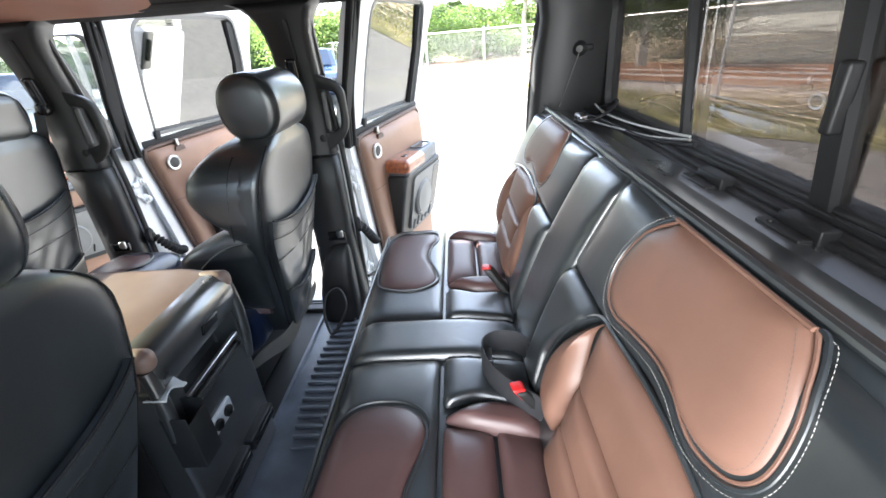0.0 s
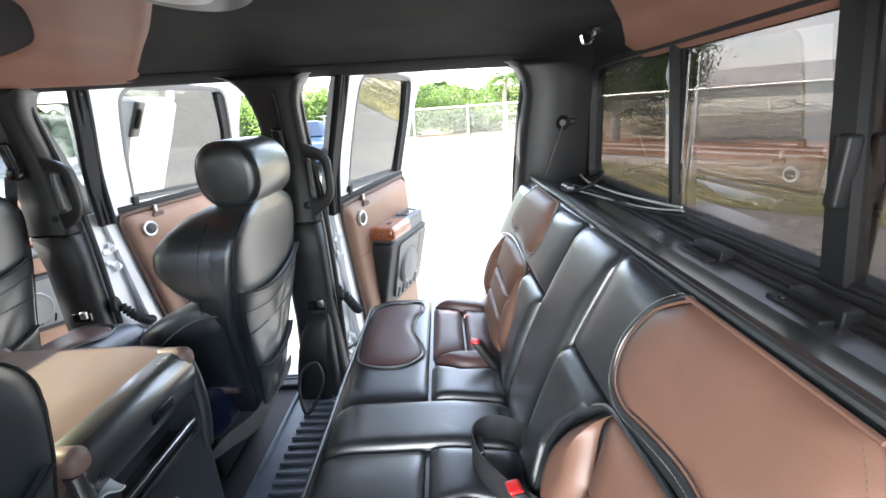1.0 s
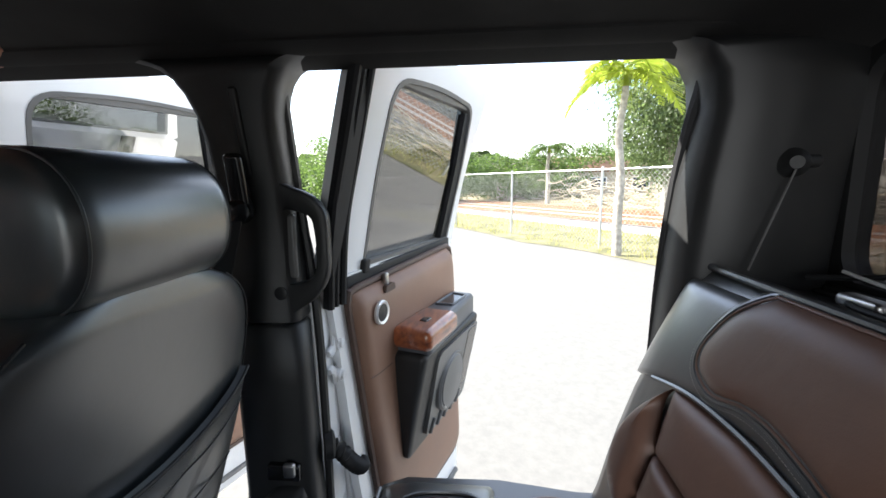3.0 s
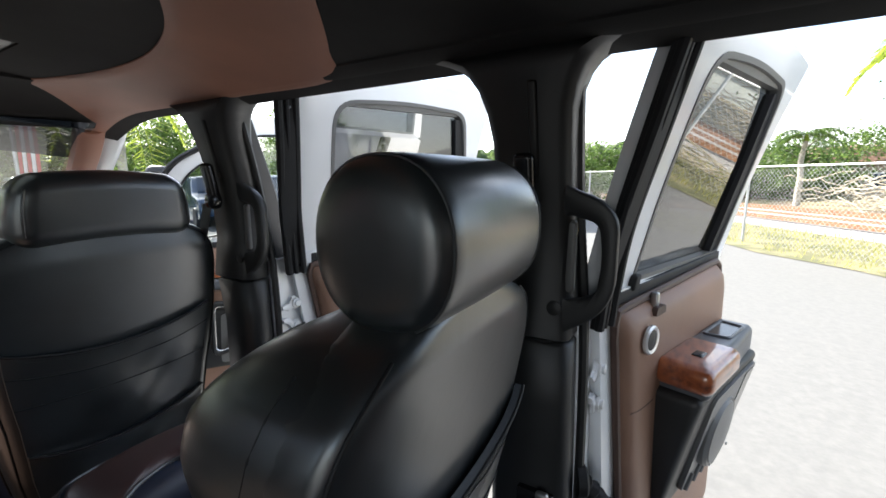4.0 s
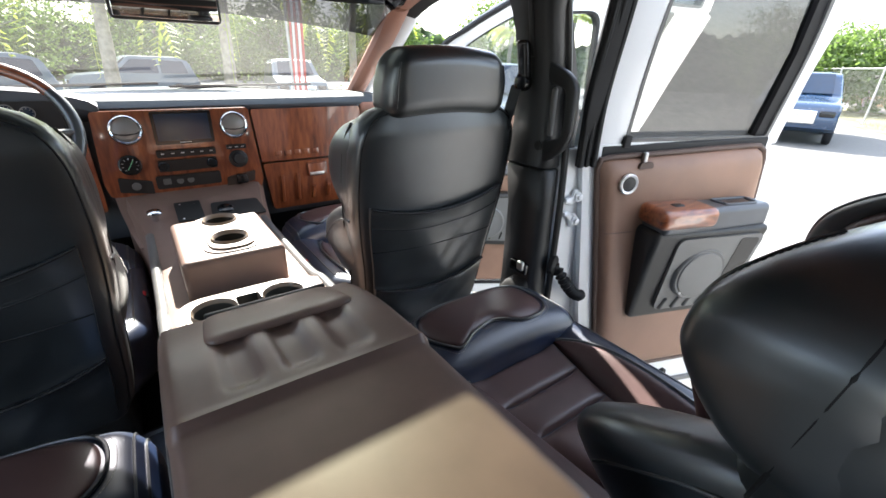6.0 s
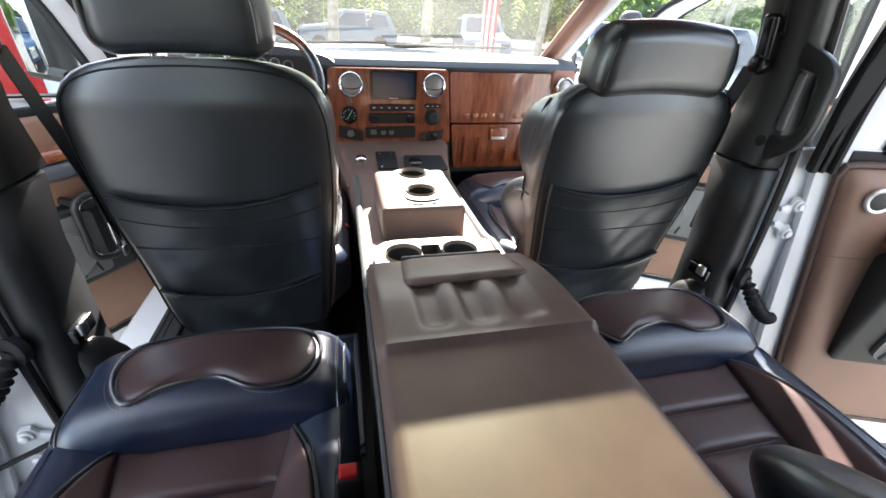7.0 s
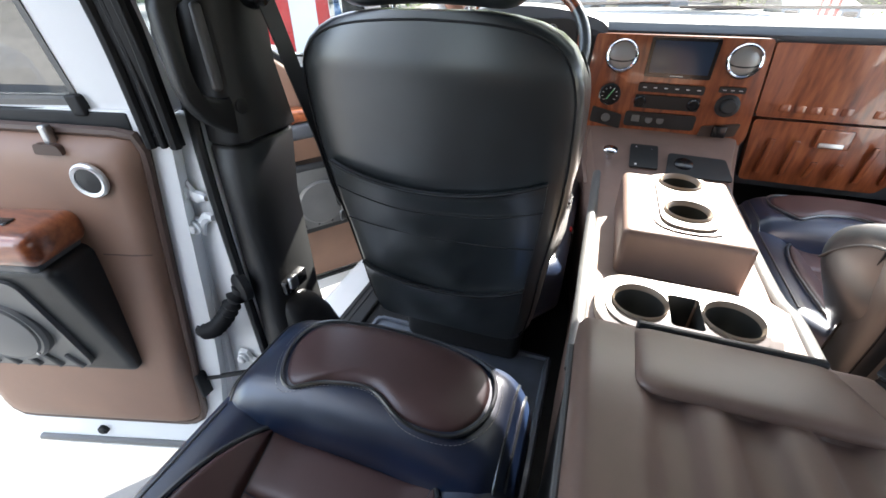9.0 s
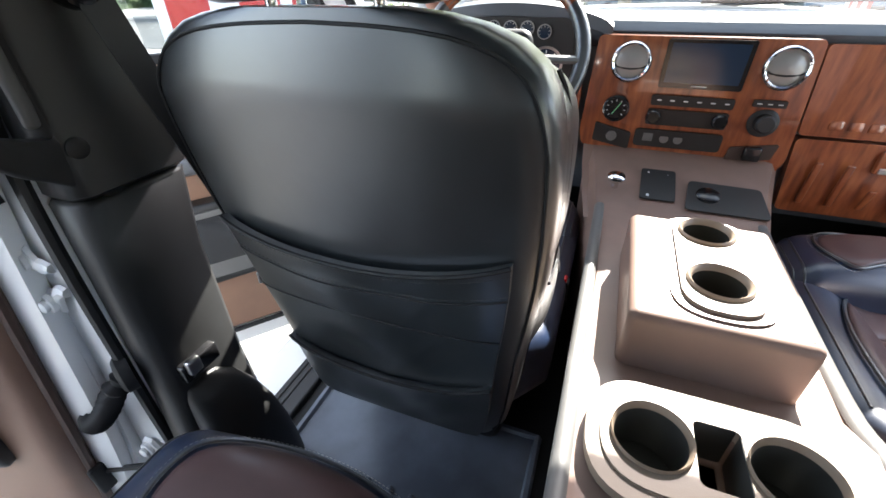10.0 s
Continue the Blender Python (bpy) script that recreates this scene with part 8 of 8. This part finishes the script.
palm((9.80, -3.05, GROUND), 3.8, "slim palm tree with bright yellow-green fronds by the fence", 3, 10, 1.4, 0.095)
tree((17.4, -7.3, GROUND), 8.0, 2.2, "tall feathery evergreen behind the fence", PINELEAF, 21, 26000, 0.13, 0.9, 0.24)
tree((21.5, -10.6, GROUND), 9.0, 2.4, "tall feathery evergreen behind the fence", PINELEAF, 22, 26000, 0.15, 0.9, 0.06)
for k, (x, y, h, s) in enumerate(((33, 2.5, 4.4, 3.2), (36, -1.5, 3.8, 3.0), (34, -5.0, 4.2, 3.0), (30, 6.5, 4.0, 3.0), (38, -10, 5, 4), (29, 9.5, 3.6, 2.6), (40, 14, 6, 4))):
    tree((x, y, GROUND), h, s, "green broadleaf tree beyond the railway", TREELEAF, 40 + k, 9000, 0.2, 0.1, 0.05)
palm((10.6, -12.4, GROUND), 4.6, "dark palm on the bank beyond the railway", 15, 12, 1.15, 0.13, PINELEAF, 0.7)
palm((29, -4.5, GROUND), 3.6, "distant palm beyond the railway", 8, 9, 1.8, 0.14, TREELEAF)
palm((22, 19, GROUND), 4.2, "palm tree at the far side of the yard", 9, 10, 1.9, 0.14)
palm((19, 21, GROUND), 3.4, "palm tree at the far side of the yard", 10, 10, 1.8, 0.14)
for k, (x, y, h, s) in enumerate(((15, 30, 6, 3), (24, 27, 7, 3.5), (9, 33, 6, 3.5), (2, 34, 7, 4), (-6, 34, 6, 4), (-14, 32, 7, 4), (-22, 26, 7, 4), (-26, 14, 6, 4))):
    tree((x, y, GROUND), h, s, "green broadleaf tree at the edge of the yard", TREELEAF, 60 + k, 9000, 0.24, 0.1, 0.03)
for k, (x, y, h) in enumerate(((-0.35, 8.6, 3.3), (1.15, 8.3, 3.4), (-3.0, 10.0, 3.2), (4.2, 10.5, 3.3))):
    palm((x, y, GROUND), h, "palm with drooping yellow-green fronds before the truck", 80 + k, 8, 1.7, 0.09, None, 1.55)



def house(at, turn, wide, deep, high, wall_mat, roof_mat, label, bays=4):
    """A low house: walls, hipped roof with eaves, windows and a door."""
    t = thing("house", label, "house", at, turn, group="houses")
    part("wall", Geo().rbox((-wide / 2, -deep / 2, 0), (wide / 2, deep / 2, high), 0.03, 1), wall_mat, t, "plain rendered walls")
    e, r = 0.45, deep * 0.17
    rows = [[(-wide / 2 - e, -deep / 2 - e, high - 0.05), (wide / 2 + e, -deep / 2 - e, high - 0.05), (wide / 2 + e, deep / 2 + e, high - 0.05), (-wide / 2 - e, deep / 2 + e, high - 0.05)]]
    rows.append([(x, y, z + 0.14) for x, y, z in rows[0]])
    rows.append([(-wide / 2 + deep * 0.45, -0.1, high + r), (wide / 2 - deep * 0.45, -0.1, high + r), (wide / 2 - deep * 0.45, 0.1, high + r), (-wide / 2 + deep * 0.45, 0.1, high + r)])
    part("roof", Geo().loft(rows), roof_mat, t, "low hipped roof", 20)
    for k in range(bays):
        x = -wide * 0.36 + wide * 0.24 * k
        for y, sgn in ((-deep / 2, -1), (deep / 2, 1)):
            w = part("window", Geo().rbox((x - 0.65, min(y - 0.03, y + sgn * 0.05), high * 0.42), (x + 0.65, max(y + 0.03, y + sgn * 0.05), high * 0.82), 0.02), WHITE, t, "white window frame")
            part("pane", Geo().rbox((x - 0.57, y + sgn * 0.05 - 0.006, high * 0.42 + 0.08), (x + 0.57, y + sgn * 0.05 + 0.006, high * 0.82 - 0.08), 0.004, 1), SCREEN, w, "dark pane")
    return t


PALEWALL = material("pale_render", (0.50, 0.52, 0.47), 0.9, vary=0.08, scale=1.5)
TANWALL = material("tan_render", (0.42, 0.36, 0.29), 0.9, vary=0.08, scale=1.5)
GREYROOF = material("grey_shingles", (0.30, 0.30, 0.29), 0.9, vary=0.15, scale=3)
BROWNROOF = material("brown_shingles", (0.20, 0.11, 0.075), 0.9, vary=0.2, scale=3)
house((28.0, -23.0, GROUND), 47, 15.0, 7.0, 2.5, PALEWALL, GREYROOF, "low pale shed beyond the railway bank", 0)
house((39.0, -8.5, GROUND), 80, 13.0, 8.0, 2.4, TANWALL, BROWNROOF, "low house with a brown roof beyond the railway")

# a far belt of woods closes the view
WOODS = material("far_woods", (0.030, 0.055, 0.018), 0.9, second=(0.085, 0.125, 0.038), scale=0.7, grain=0.5, grain_scale=1.6, bump=1.0, detail=10)


def woods(a, b):
    ang = radians(-75 + 250 * a)
    top = 4.4 + 0.5 * math.sin(a * 23) + 0.4 * math.sin(a * 61 + 1) + 0.25 * math.sin(a * 211 + 2) + 0.2 * abs(math.sin(a * 470)) + 0.12 * math.sin(a * 1300)
    top *= 0.66 if ang < radians(-28) else 1.0
    r = 46 + 1.6 * math.sin(a * 90) + 2.2 * b + 0.7 * math.sin(a * 400 + b * 17)
    return (r * math.cos(ang), r * math.sin(ang), GROUND + top * b ** 0.8)


solid("backdrop", Geo().sheet(1400, 8, woods), WOODS, "far green belt of trees behind the yard", "woods", kind="structure", sharp=180)


# ---- parked vehicles ----
def car(at, turn, paint, label, tall=1.0, pickup=False):
    t = thing("car", label, "car", at, turn, group="parked cars")
    prof = [(-2.25, 0.42), (-2.28, 0.75), (-2.15, 1.0), (-1.95, 1.62 * tall), (-1.5, 1.76 * tall), (0.2, 1.78 * tall), (0.95, 1.16), (2.05, 1.05), (2.25, 0.85), (2.28, 0.45), (1.9, 0.30), (-1.9, 0.30)]
    rows = []
    for y, k in ((-0.92, 0.94), (-0.88, 0.98), (-0.5, 1.0), (0.5, 1.0), (0.88, 0.98), (0.92, 0.94)):
        rows.append([(x * (0.985 if abs(y) > 0.9 else 1), y * (1 - 0.22 * max(0, z - 1.05)), 0.3 + (z - 0.3) * k) for x, z in resample(round_corners(prof, 0.12, 4), 70)])
    body = part("body", Geo().loft(rows), paint, t, "painted body", 30)
    for s in (-1, 1):
        for pts in ([(-1.85, 1.12), (-1.72, 1.58 * tall), (-0.85, 1.64 * tall), (-0.85, 1.12)], [(-0.75, 1.12), (-0.75, 1.64 * tall), (0.15, 1.64 * tall), (0.72, 1.14)]):
            part("side_window", Geo().slab(round_corners(pts, 0.06), lambda x, z, h: (x, s * (0.905 * (1 - 0.22 * max(0, z - 1.05)) + h), z), -0.01, 0.012), SCREEN, t, "dark side window")
    part("windscreen", Geo().slab([(-0.68, 0.06), (0.68, 0.06), (0.60, 0.60), (-0.60, 0.60)], lambda y, s_, h: (0.95 - 0.72 * s_ / 0.62 + 0.02, y, 1.16 + (1.72 * tall - 1.16) * s_ / 0.62 + 0.03 + h), 0, 0.01), SCREEN, t, "dark windscreen")
    for x in (-1.4, 1.42):
        for s in (-1, 1):
            w = part("wheel", Geo().lathe((x, s * 0.76, 0.36), (0, s, 0), [(0.22, 0), (0.34, 0.01), (0.36, 0.05), (0.36, 0.15), (0.33, 0.19), (0.24, 0.19)], 26), RUBBER, t, "black tyre")
            q = Geo().lathe((x, s * 0.76, 0.36), (0, s, 0), [(0.23, 0.14), (0.23, 0.185), (0.20, 0.18), (0.06, 0.16), (0.05, 0.185), (0.001, 0.185)], 26)
            part("rim", q, STEEL, w, "silver rim")
    for s in (-1, 1):
        part("headlight", Geo().rbox((2.14, s * 0.68 - 0.16, 0.72), (2.27, s * 0.68 + 0.16, 0.88), 0.04), GLOSSPLASTIC, t, "dark headlight")
    part("grille", Geo().rbox((2.2, -0.48, 0.55), (2.29, 0.48, 0.88), 0.03), CHROME, t, "bright grille")
    return t


BLUE = material("blue_paint", (0.016, 0.040, 0.085), 0.25, vary=0.03, coat=0.6)
# silver darkened in the paint itself, so the cars read as under tree shade
DIMSILVER = material("dim_silver_paint", (0.11, 0.145, 0.18), 0.35, metal=0.3, vary=0.03, coat=0.6)
RED = material("red_paint", (0.45, 0.02, 0.02), 0.3, vary=0.03, coat=0.6)
car((16.0, 5.2, GROUND), 195, BLUE, "dark blue sport utility vehicle parked in the yard")
car((9.5, 16.0, GROUND), 250, BLUE, "dark blue sport utility vehicle parked by the palms")
car((5.6, 19.5, GROUND), 262, DIMSILVER, "silver car parked before the trees")
car((0.2, 23.5, GROUND), 190, DIMSILVER, "pale blue-grey car parked before the trees")
car((-4.2, 19.0, GROUND), 205, DIMSILVER, "pale blue-grey car parked under the trees")
car((6.0, 7.6, GROUND), 250, DIMSILVER, "pale pickup with a bright grille parked nearby")
car((-7.5, 9.0, GROUND), 300, RED, "red car parked on the driver side")
car((-8.5, 3.5, GROUND), 350, BLUE, "blue car parked on the driver side")

# striped flag on a pole
flag = thing("flag", "tall red and white striped feather flag", "flag", (1.75, 6.8, GROUND))
part("pole", Geo().tube([(0, 0, 0), (0, 0, 3.4)], 0.018, 8), GALV, flag)
for k in range(5):
    q = Geo().sheet(4, 24, lambda a, b: (0.02 + (k + a) * 0.036, 0.05 * math.sin(b * 7 + k * 0.4), 0.7 + 2.5 * b + 0.12 * (k + a) * math.sin(b * 3)), (0, 0.004, 0))
    part("stripe", q, RED if k % 2 == 0 else WHITE, flag, "red cloth stripe" if k % 2 == 0 else "white cloth stripe")

# sign with plain bars on the driver side
sign = thing("banner", "red and white sale banner standing beside the truck", "banner", (-3.3, 4.6, GROUND), 35)
part("panel", Geo().rbox((-0.9, -0.02, 0.5), (0.9, 0.02, 2.6), 0.01), WHITE, sign, "white banner cloth")
for k in range(3):
    part("bar", Geo().rbox((-0.8 + 0.6 * k, -0.026, 0.55), (-0.45 + 0.6 * k, -0.018, 2.55), 0.003), RED, sign, "red stripe")
for s in (-1, 1):
    part("leg", Geo().tube([(s * 0.85, 0, 0), (s * 0.85, 0, 0.6)], 0.02, 8), GALV, sign)
